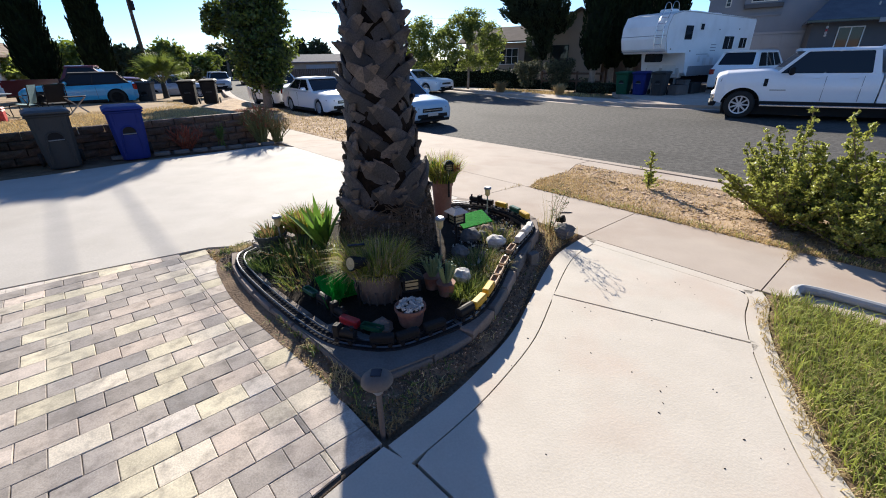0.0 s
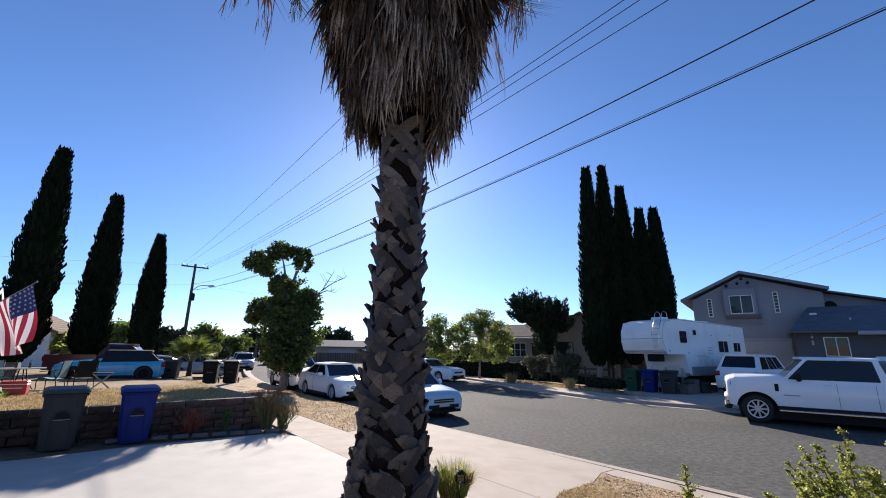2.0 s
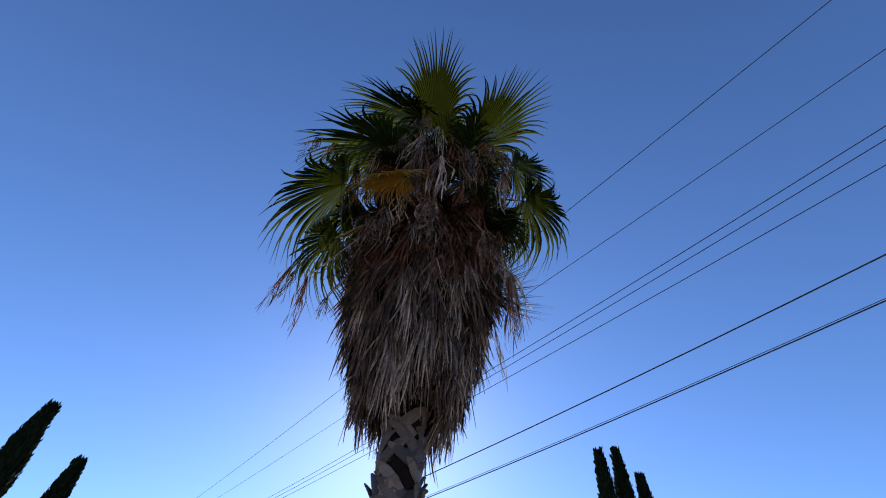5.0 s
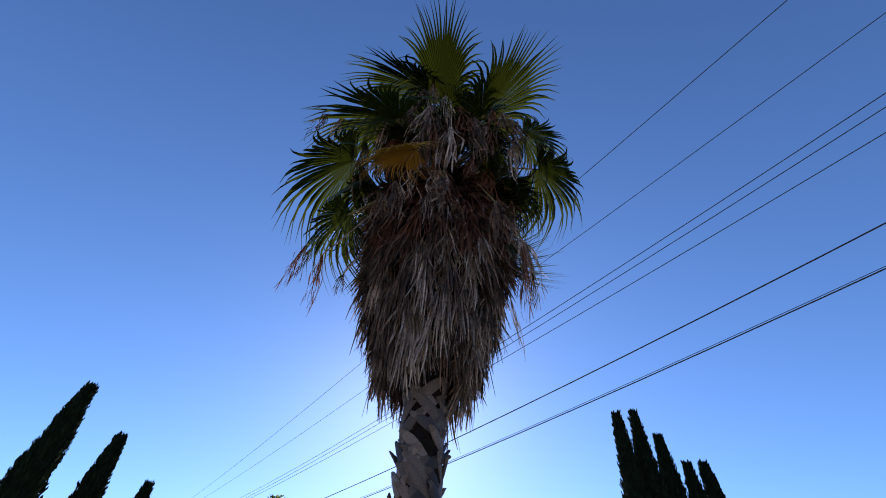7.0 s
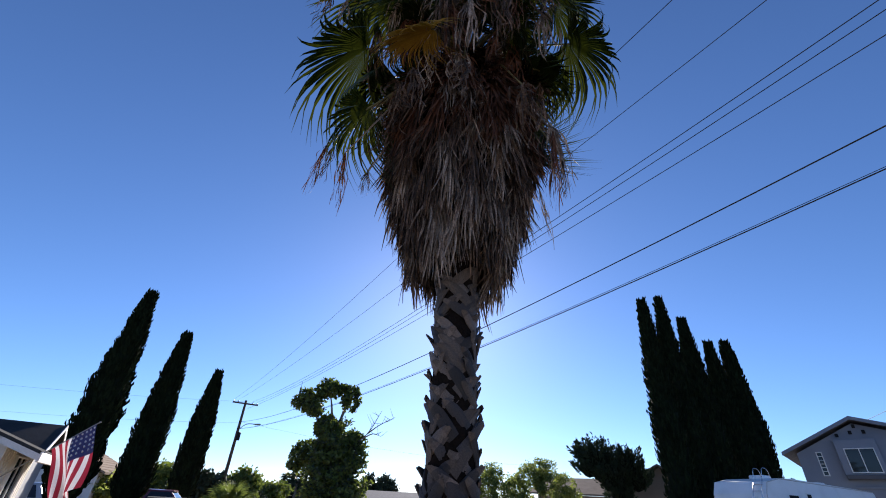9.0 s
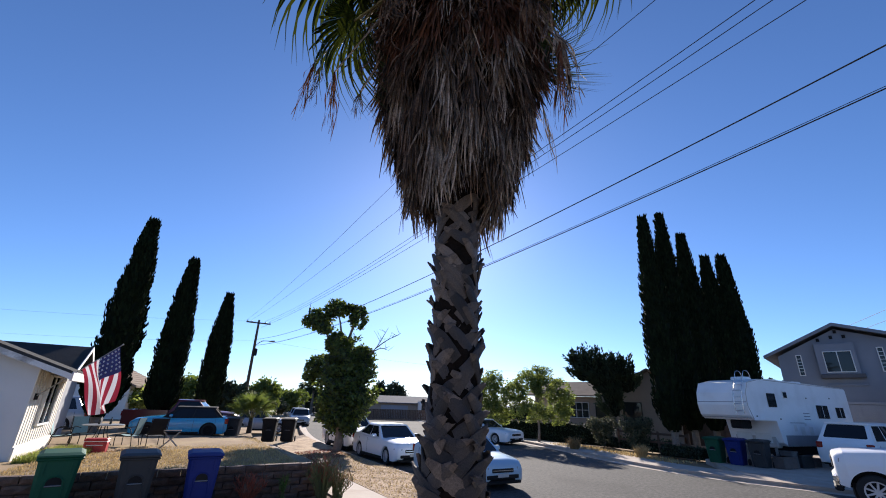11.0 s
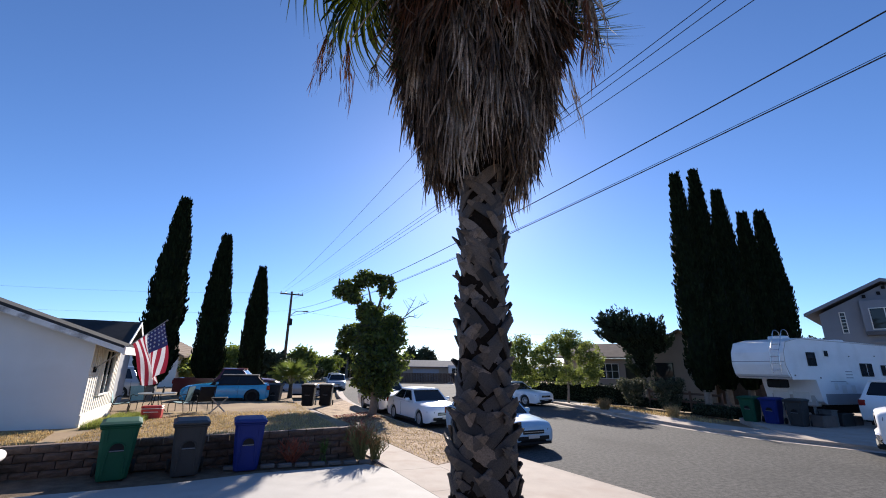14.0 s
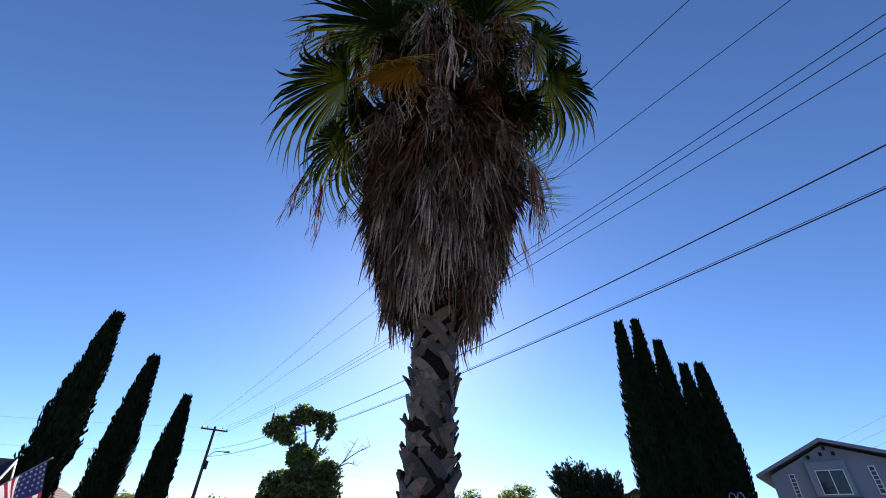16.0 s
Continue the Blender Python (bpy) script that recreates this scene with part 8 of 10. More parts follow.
def jade(x, y, n, h, spread, seed, label):
    """An upright succulent shrub: leaning spires, each a stem with side twigs shortening to its tip, set with small fleshy leaves."""
    rr = random.Random(seed)
    e = thing("jade_shrub", label, "shrub", m=pose(x, y, yard(x, y)))
    w, lf = Geo(), Geo()
    for i in range(n):
        a, s = rr.uniform(0, 6.283), spread * rr.random() ** 0.6
        if i % 3 == 1:
            s = spread * rr.uniform(0.9, 1.2)
        hh = h * (rr.uniform(0.45, 0.95) * (1 - 0.35 * s / max(spread, 0.2)) + (0.32 if i % 4 == 0 else 0)) * (0.6 if i % 3 == 1 else 1)
        foot = Vector((s * 0.25 * math.cos(a), s * 0.25 * math.sin(a), 0))
        tip = Vector((s * 1.15 * math.cos(a), s * 1.15 * math.sin(a), hh))
        bow = foot.lerp(tip, 0.5) + Vector((rr.gauss(0, 0.03), rr.gauss(0, 0.03), 0.03))
        pts = [Vector(p) for p in smooth_line([tuple(foot), tuple(bow), tuple(tip)], 6)]
        w.tube(pts, 0.010, 4, r2=0.004)
        twigs = [(pts[-4:], 26)]
        for k in range(int(34 * hh) + 12):
            f = rr.random() ** 0.85
            q = pts[min(int(f * (len(pts) - 1)), len(pts) - 1)].lerp(pts[min(int(f * (len(pts) - 1)) + 1, len(pts) - 1)], rr.random())
            reach = (0.035 + 0.17 * (1 - f)) * min(1.0, 0.45 + hh)
            b = rr.uniform(0, 6.283)
            d = Vector((math.cos(b), math.sin(b), rr.uniform(0.15, 0.9))).normalized() * reach * rr.uniform(0.6, 1.2)
            w.tube([q, q + d], 0.004, 3, r2=0.002)
            twigs.append(([q, q + d], 9 + int(reach * 110)))
        for tw, cnt in twigs:
            for k in range(cnt):
                f = rr.random() * (len(tw) - 1)
                i0 = min(int(f), len(tw) - 2)
                p = tw[i0].lerp(tw[i0 + 1], f - i0)
                u = Vector((rr.gauss(0, 1), rr.gauss(0, 1), rr.gauss(0.4, 0.7))).normalized()
                v = u.cross(Vector((rr.gauss(0, 1), rr.gauss(0, 1), 0.3))).normalized()
                L = rr.uniform(0.017, 0.034)
                lf.add([p, p + u * L * 0.55 + v * L * 0.42, p + u * L, p + u * L * 0.55 - v * L * 0.42], [(0, 1, 2, 3)])
    tagged(w.obj("stem", M["twig"], e), kind="stuff")
    tagged(lf.obj("leaves", M["jade"], e), kind="stuff")
    return e


jade(3.80, 4.36, 66, 1.16, 0.60, 41, "yellow-green jade shrub with upright wands on the verge")
jade(4.36, 3.92, 70, 1.3, 0.68, 42, "yellow-green jade shrub beside its twin on the verge")
jade(4.95, 3.30, 66, 1.1, 0.7, 43, "dense yellow-green jade shrub at the verge's end")
jade(3.95, 3.62, 40, 0.8, 0.55, 47, "low dense jade shrub at the sidewalk's edge")
jade(2.92, 5.86, 2, 0.44, 0.02, 44, "small upright jade cutting on the verge")
blades("dead_leaves", scatter([(2.7, 4.9), (3.3, 5.4), (4.6, 4.0), (4.1, 3.3)], 1500, 0.0, 45), 0.005, 0.03, 0.012, M["ornament"], "dry brown leaf litter under the jade shrubs", 2.0)
blades("dead_leaves", scatter([along(11.0, -0.3), along(13.6, -0.3), sw(17.5, WID + 0.2), sw(14.5, WID + 0.2)], 2200, 0.0, 46), 0.005, 0.05, 0.03, M["firered"], "reddish fallen leaves under the street tree", 2.0)

# young fan palm beyond the neighbour's yard
yp = thing("young_palm", "young green fan palm beside the bins", "palm tree", m=pose(*polar(-32.4, 27.5, -0.05)))
Geo().lathe([(0.16, 0), (0.13, 0.5), (0.10, 1.0)], 10).obj("trunk", M["bark"], yp)
young_fan = None
for i in range(16):
    a, el = i * 2.4, radians(80 - 62 * i / 16)
    d = Vector((math.cos(a) * math.cos(el), math.sin(a) * math.cos(el), math.sin(el)))
    hub = Vector((0, 0, 1.0)) + d * 0.75
    fr = new("frond"); fr.parent = yp
    Geo().tube([(0, 0, 0.9), tuple(hub)], 0.018, 5, r2=0.01).obj("petiole", M["petiole"], fr)
    zf = (Vector((0, 0, 1)) - d * d.z).normalized()
    yv = zf.cross(d)
    bl = new("fan_blade", young_fan.data) if young_fan else fans[1].obj("fan_blade", M["young_frond"], fr)
    young_fan = young_fan or bl
    bl.parent = fr
    bl.matrix_basis = Matrix(((d.x, yv.x, zf.x, hub.x), (d.y, yv.y, zf.y, hub.y), (d.z, yv.z, zf.z, hub.z), (0, 0, 0, 1))) @ Matrix.Diagonal((0.85, 0.8, 0.85, 1))
    
# far woods and hills
rr = random.Random(5)
for az, d, h, wdt, mname in [(-35.0, 46, 3.6, 2.6, "leaf_dark"), (-31.6, 52, 4.6, 2.4, "leaf"), (-30.3, 60, 3.0, 2.6, "leaf_dark"), (-28.6, 75, 3.8, 4.0, "leaf"), (-25.2, 90, 4.2, 4.5, "leaf_dark"), (-23.0, 80, 4.0, 4.0, "leaf_dark"), (-44.6, 45, 3.5, 3.0, "leaf_light"), (-40.0, 55, 4.5, 3.2, "leaf"), (-50, 48, 3.6, 3.0, "leaf_dark"), (-20.0, 95, 4.5, 4.0, "leaf"), (-17.3, 88, 6.2, 1.5, "leaf_dark"), (-15.3, 88, 6.0, 4.0, "leaf_dark"), (-9.5, 95, 4.5, 5, "leaf"), (-6.0, 70, 4.2, 4, "leaf_dark"), (27.6, 60, 5.8, 2.5, "leaf_dark"), (-53, 50, 4, 3, "leaf")]:
    x, y, _ = polar(az, d)
    broadleaf("far_tree", "distant rounded garden tree", (x, y, -0.4), [(0, 0, 0), (0.1, 0, h * 0.3), (0, 0, h * 0.5)], False, [((rr.uniform(-0.4, 0.4) * wdt, 0, h * rr.uniform(0.45, 0.8)), (wdt * 0.55, wdt * 0.55, h * 0.28)) for _ in range(4)] + [((0, 0, h * 0.55), (wdt * 0.6, wdt * 0.6, h * 0.4))], 0.36, mname, 0.55, trunk_r=0.16, seed=int(d * 7))
for az, d, h in ((-26.6, 85, 5.6), (-25.6, 88, 5.9)):
    x, y, _ = polar(az, d)
    e = thing("far_palm", "distant fan palm against the sky", "palm tree", m=pose(x, y, -0.4))
    Geo().lathe([(0.3, 0), (0.25, h * 0.8)], 8).obj("trunk", M["wood"], e)
    for i in range(16):
        a, el = i * 2.4, radians(70 - 100 * i / 16)
        dv = Vector((math.cos(a) * math.cos(el), math.sin(a) * math.cos(el), math.sin(el)))
        zf = (Vector((0.01, 0, 1)) - dv * dv.z).normalized(); yv = zf.cross(dv); hub = Vector((0, 0, h * 0.8)) + dv * 0.5
        bl = new("fan_blade", fan_obs[2, "frond"].data); bl.parent = e
        bl.matrix_basis = Matrix(((dv.x, yv.x, zf.x, hub.x), (dv.y, yv.y, zf.y, hub.y), (dv.z, yv.z, zf.z, hub.z), (0, 0, 0, 1))) @ Matrix.Diagonal((1.2, 1.1, 1.2, 1))
g = Geo(); k = 60
for i in range(k + 1):
    az = -70 + 130 * i / k
    x, y, _ = polar(az, 860)
    hh = 3 + 3 * noise.noise((i * 0.23, 3, 0)) + 15 * math.exp(-((az + 29) / 2.6) ** 2)
    g.v += [(x, y, -2), (x * 1.02, y * 1.02, max(2, hh))]
g.f = [(2 * i, 2 * i + 2, 2 * i + 3, 2 * i + 1) for i in range(k)]
g.s = [0] * len(g.f)
tagged(g.obj("backdrop", M["hill"]), "pale blue hazy hills on the horizon", "hills", kind="structure")
hedge("far_hedge", "distant dark line of gardens", (-60, 70), (-30, 95), 2.2, 5, "leaf_dark", 2500, 0.5, 61)
hedge("far_hedge", "distant dark line of gardens", (-70, 40), (-45, 62), 2.4, 5, "leaf_dark", 2500, 0.5, 62)
hedge("far_hedge", "distant dark line of gardens", (-14, 95), (24, 72), 2.2, 5, "leaf_dark", 2500, 0.5, 63)

# ---------- houses ----------
def roof_pair(parent, x0, x1, xr, zr, ze0, ze1, y0, y1, m, th=0.12, name="roof"):
    """Two roof planes meeting at a ridge along y."""
    for a, za, nm in ((x0, ze0, name), (x1, ze1, name)):
        g = Geo()
        v = [(a, y0, za), (xr, y0, zr), (xr, y1, zr), (a, y1, za)]
        g.add(v + [(x, y, z + th) for x, y, z in v], [(0, 1, 2, 3), (7, 6, 5, 4), (0, 4, 5, 1), (1, 5, 6, 2), (2, 6, 7, 3), (3, 7, 4, 0)])
        ro = g.obj(nm, m, parent)
        n = 9
        for k in range(n):                 # shingle courses standing proud
            t0, t1 = k / n, (k + 0.96) / n
            p = lambda t: (a + (xr - a) * t, za + (zr - za) * t + th)
            (xa, z_a), (xb, z_b) = p(t0), p(t1)
            Geo().add([(xa, y0, z_a + 0.035), (xb, y0, z_b + 0.008), (xb, y1, z_b + 0.008), (xa, y1, z_a + 0.035), (xa, y0, z_a), (xa, y1, z_a)], [(0, 1, 2, 3), (4, 0, 3, 5)]).obj("shingle_course", m, ro)


def window(parent, x, z, w, h, y=0.0, mullion=1, frame="trimwhite", depth=0.06, out=-1, bars=0):
    """A framed window on a wall in the xz plane, facing out (-y)."""
    e = new("window"); e.parent = parent; e.matrix_basis = pose(x, y, z)
    t = 0.05
    f = Geo()
    for a in ((-w / 2 - t, -t, w / 2 + t, 0), (-w / 2 - t, h, w / 2 + t, h + t), (-w / 2 - t, 0, -w / 2, h), (w / 2, 0, w / 2 + t, h)):
        f.box(a[0], out * depth, a[1], a[2], 0.02, a[3], bev=0.006)
    for i in range(mullion):
        c = -w / 2 + w * (i + 1) / (mullion + 1)
        f.box(c - 0.022, out * depth * 0.7, 0, c + 0.022, 0.02, h)
    for i in range(bars):
        c = h * (i + 1) / (bars + 1)
        f.box(-w / 2, out * depth * 0.7, c - 0.015, w / 2, 0.02, c + 0.015)
    f.obj("window_frame", M[frame], e)
    for i in range(mullion + 1):
        a, b = -w / 2 + w * i / (mullion + 1), -w / 2 + w * (i + 1) / (mullion + 1)
        Geo().box(a + 0.02, -0.022, 0, b - 0.02, -0.010, h).obj("pane", M["window"], e)
    # black sheet stands for the unlit room behind the glass
    Geo().box(-w / 2, -0.008, 0, w / 2, 0.0, h).obj("blind", M["black"], e)
    return e


def place(origin, xdir, z):
    a = math.degrees(math.atan2(xdir[1], xdir[0]))
    return pose(origin[0], origin[1], z, 0, 0, a)


# grey two-storey house across the street
gh = thing("grey_house", "grey two-storey stucco house with a garage", "house", m=place((20.1, 29.8), (0.83, -0.56), -0.3))
g = Geo(); g.prism([(-3.1, 0), (4.2, 0), (4.2, 9), (-3.1, 9)], 0, 5.9)
g.add([(x, y, z) for y in (0, 0.25) for x, z in ((-3.1, 5.9), (4.2, 5.9), (4.2, 6.05), (0, 7.45))], [(0, 1, 2, 3), (7, 6, 5, 4), (0, 3, 7, 4), (3, 2, 6, 7), (1, 5, 6, 2)])
g.obj("wall", M["stucco_grey"], gh)
g = Geo(); v = [(x, y, z) for y in (1.5, 9.0) for x, z in ((4.21, 0), (9.0, 0), (9.0, 4.98), (4.21, 6.20))]
g.add(v, [(0, 1, 2, 3), (7, 6, 5, 4), (0, 4, 5, 1), (1, 5, 6, 2), (2, 6, 7, 3), (3, 7, 4, 0)]); g.obj("wall", M["stucco_grey"], gh)
roof_pair(gh, -3.8, 4.5, 0, 7.62, 5.78, 6.16, -0.6, 9.4, M["shingle"])
g = Geo(); v = [(4.215, 0.9, 6.23), (9.4, 0.9, 4.90), (9.4, 9.3, 4.90), (4.215, 9.3, 6.23)]
g.add(v + [(x, y, z + 0.12) for x, y, z in v], [(0, 1, 2, 3), (7, 6, 5, 4), (0, 4, 5, 1), (1, 5, 6, 2), (2, 6, 7, 3), (3, 7, 4, 0)]); g.obj("roof", M["shingle"], gh)
g = Geo()
for s, x1, z1 in ((-1, -3.8, 5.78), (1, 4.5, 6.16)):
    d = Vector((x1, 0, z1)) - Vector((0, 0, 7.62))
    a = math.degrees(math.atan2(-d.z, d.x)) if s > 0 else math.degrees(math.atan2(-d.z, d.x))
    g.add([(0, -0.62, 7.58), (x1, -0.62, z1 - 0.04), (x1, -0.62, z1 + 0.16), (0, -0.62, 7.78), (0, -0.585, 7.58), (x1, -0.585, z1 - 0.04), (x1, -0.585, z1 + 0.16), (0, -0.585, 7.78)], [(0, 1, 2, 3), (7, 6, 5, 4), (0, 4, 5, 1), (3, 2, 6, 7), (1, 5, 6, 2), (0, 3, 7, 4)])
g.obj("fascia", M["stucco_grey"], gh)
g = Geo(); g.box(-1.16, -0.35, 4.55, 0.71, 0.0, 6.55, bev=0.02); g.obj("bay", M["stucco_grey"], gh)
g = Geo(); g.box(-1.14, -0.47, 4.46, 0.86, 0.0, 4.70, bev=0.02); g.obj("ledge", M["stucco_dark"], gh)
Geo().box(-0.97, -0.12, 4.02, 0.86, 0.0, 4.14, bev=0.02).obj("ledge", M["stucco_grey"], gh)
window(gh, -0.15, 4.84, 1.24, 1.18, -0.352, 1)
window(gh, -2.03, 4.70, 0.20, 1.20, -0.002, 0, bars=5)
window(gh, 1.79, 4.86, 0.20, 1.32, -0.002, 0, bars=5)
for x, z in ((-0.87, 6.72), (-0.22, 6.85), (0.39, 6.86), (0.04, 7.18)):
    Geo().box(x - 0.08, -0.07, z, x + 0.08, 0.0, z + 0.2, bev=0.01).obj("vent_block", M["black"], gh)
gdoor = Geo().box(-0.80, -0.03, 0.03, 2.25, 0.0, 2.95).obj("garage_door", M["garage"], gh, "pale panelled garage door")
for k in range(4):
    for j in range(3):
        Geo().box(-0.78 + 1.01 * j, -0.05, 0.05 + 0.72 * k, 0.20 + 1.01 * j, -0.031, 0.74 + 0.72 * k, bev=0.015).obj("panel", M["garage"], gdoor)
Geo().box(-0.95, -0.09, 2.98, 2.29, -0.002, 3.12, bev=0.01).obj("garage_trim", M["garage"], gh)
# arched window by the upper roof
g = Geo()
n_a = 18
for k in range(n_a):
    a0, a1 = math.pi * k / n_a, math.pi * (k + 1) / n_a
    ring_ = [(4.63 + r_ * math.cos(a_), y_, 5.12 + r_ * 1.3 * math.sin(a_)) for y_ in (1.42, 1.50) for a_, r_ in ((a0, 0.37), (a1, 0.37), (a1, 0.44), (a0, 0.44))]
    g.add(ring_, [(0, 1, 2, 3), (0, 4, 5, 1), (2, 6, 7, 3)])
g.obj("arch_trim", M["stucco_grey"], gh)
g = Geo(); g.add([(4.63, 1.47, 5.12)] + [(4.63 + 0.39 * math.cos(math.pi * k / n_a), 1.47, 5.12 + 0.5 * math.sin(math.pi * k / n_a)) for k in range(n_a + 1)], [(0, k, k + 1) for k in range(1, n_a + 1)])
g.obj("arch_window", M["black"], gh, "dark arched window")
# low wing nearer the street
wg = Geo(); wg.prism([(2.30, -3.6), (15, -3.6), (15, -0.004), (2.30, -0.004)], 0, 3.35); wg.prism([(4.22, -0.002), (15, -0.002), (15, 1.49), (4.22, 1.49)], 0, 4.95); wg.obj("wing_wall", M["stucco_dark"], gh)
v = [(1.98, -4.3, 3.28), (15.6, -4.3, 3.28), (15.6, -0.01, 4.98), (3.36, -0.01, 4.98), (2.05, -0.01, 3.28)]
g = Geo(); g.add(v + [(x, y, z + 0.12) for x, y, z in v], [(0, 1, 2, 3), (0, 3, 4), (8, 7, 6, 5), (9, 8, 5), (0, 5, 6, 1), (1, 6, 7, 2), (4, 9, 5, 0), (3, 8, 9, 4), (2, 7, 8, 3)]); g.obj("wing_roof", M["shingle"], gh)
Geo().box(4.23, 0.0, 4.96, 15.6, 1.45, 5.06).obj("wing_roof", M["shingle"], gh)
Geo().box(1.98, -4.36, 3.30, 4.80, -4.302, 3.42, bev=0.01).obj("gutter", M["window"], gh, "dark gutter along the eave")
Geo().box(4.81, -4.38, 3.18, 15.6, -4.302, 3.38, bev=0.01).obj("gutter", M["garage"], gh, "pale fascia board along the eave")
window(gh, 3.95, 2.05, 0.96, 0.98, -3.602, 1)
window(gh, 8.2, 1.6, 1.7, 1.15, -3.602, 1)
window(gh, 12.3, 1.6, 1.6, 1.15, -3.602, 1)
orn = Geo().tube([(2.9, -4.2, 3.30), (2.9, -4.2, 3.12)], 0.008, 5).obj("hanging_ornament", M["galv"], gh, "small red and white hanging spinner")
for k, c_ in enumerate(("toy_white", "toy_red", "toy_white", "toy_white")):
    Geo().lathe([(0.02, 0), (0.06, 0.04), (0.05, 0.10), (0.015, 0.13)], 8, m=pose(2.9, -4.2, 3.0 - 0.13 * k)).obj("bead", M[c_], orn)
Geo().box(3.22, -1.52, 4.28, 3.58, -1.18, 4.62, bev=0.03).obj("roof_vent", M["trimwhite"], gh, "pale boxy roof vent")
Geo().lathe([(0.05, 3.6), (0.05, 4.22)], 8, m=pose(4.86, -2.6, 0)).obj("roof_vent", M["galv"], gh)
Geo().lathe([(0.16, 3.88), (0.06, 4.02)], 10, m=pose(4.86, -2.6, 0)).obj("vent_flashing", M["galv"], gh)

# beige house behind the hedge
bh = thing("beige_house", "low beige stucco house with a brown shingle roof", "house", m=place((8.03, 36.9), (0.93, -0.37), 0.35))
g = Geo(); g.prism([(-0.2, 0), (4.4, 0), (4.4, 8), (-0.2, 8)], -0.8, 2.9)
g.add([(-0.2, 0, 2.9), (4.4, 0, 2.9), (2.6, 0, 4.5), (-0.2, 0.2, 2.9), (4.4, 0.2, 2.9), (2.6, 0.2, 4.5)], [(0, 1, 2), (5, 4, 3), (0, 2, 5, 3), (2, 1, 4, 5)]); g.obj("wall", M["stucco_beige"], bh)
roof_pair(bh, -0.8, 5.2, 2.6, 4.6, 2.75, 2.75, -0.5, 8.2, M["shingle_brown"])
g = Geo(); g.prism([(-7.5, 2.5), (-0.21, 2.5), (-0.21, 8), (-7.5, 8)], -0.8, 2.6); g.obj("wall", M["stucco_beige"], bh)
v = [(-8.1, 1.9, 2.6), (-0.3, 1.9, 2.6), (-0.3, 5.3, 3.9), (-8.1, 5.3, 3.9)]
g = Geo(); g.add(v + [(x, y, z + 0.12) for x, y, z in v], [(0, 1, 2, 3), (7, 6, 5, 4), (0, 4, 5, 1), (1, 5, 6, 2), (2, 6, 7, 3), (3, 7, 4, 0)]); g.obj("roof", M["shingle_brown"], bh)
window(bh, 1.2, 0.75, 1.3, 1.4, -0.002, 1, "black")
window(bh, -4.0, 0.9, 2.6, 1.2, 2.498, 4, "trimwhite", bars=1)
window(bh, -1.6, 0.9, 0.9, 1.2, 2.498, 0, "black")
# grey house far down the street with its fence
fh = thing("far_house", "low grey house far down the street", "house", m=place(polar(-15.0, 73)[:2], (0.96, 0.26), -0.42))
g = Geo(); g.prism([(-4.6, 0), (3.4, 0), (3.4, 7), (-4.6, 7)], 0, 2.3); g.obj("wall", M["stucco_beige"], fh)
g = Geo(); g.prism([(3.41, -1.5), (5.6, -1.5), (5.6, 6), (3.41, 6)], 0, 2.7); g.obj("wall", M["trimwhite"], fh)
for y0, y1, z0, z1 in ((-0.7, 3.5, 2.3, 3.4), (7.7, 3.5, 2.3, 3.4)):
    v = [(-5.2, y0, z0), (6.0, y0, z0), (5.0, y1, z1), (-4.4, y1, z1)]
    g = Geo(); g.add(v + [(x, y, z + 0.12) for x, y, z in v], [(0, 1, 2, 3), (7, 6, 5, 4), (0, 4, 5, 1), (1, 5, 6, 2), (2, 6, 7, 3), (3, 7, 4, 0)]); g.obj("roof", M["shingle"], fh)
window(fh, 4.5, 0.9, 1.1, 1.3, -1.502, 1)
Geo().box(-2.6, -0.04, 0.05, 1.8, 0.0, 2.0, bev=0.02).obj("garage_door", M["garage"], fh)
fence = thing("board_fence", "weathered brown board fence in front of the far house", "fence", m=place(polar(-15.5, 64)[:2], (0.96, 0.26), -0.42))
b0 = None
for i in range(40):
    mm = pose(-4.5 + i * 0.24, 0, 0, 0, 0, 0)
    if b0 is None:
        b0 = Geo().box(0, 0, 0, 0.225, 0.02, 1.5, bev=0.004).obj("board", M["fence"], fence, m=mm)
    else:
        again(b0, "board", mm, fence)
# small teal house at the bend
th = thing("far_cottage", "tiny blue-grey cottage at the bend", "house", m=place(polar(-20.6, 100)[:2], (0.95, 0.3), -0.42))
g = Geo(); g.prism([(-3, 0), (3, 0), (3, 6), (-3, 6)], 0, 2.4); g.obj("wall", M["rv_grey"], th)
roof_pair(th, -3.6, 3.6, 0, 3.6, 2.3, 2.3, -0.5, 6.5, M["shingle_brown"])

# white neighbouring house with board siding
K = (-12.17, 9.27)
nh = thing("white_house", "white stucco house with cream board siding front", "house", m=place(K, (-0.752, -0.66), 0.28))
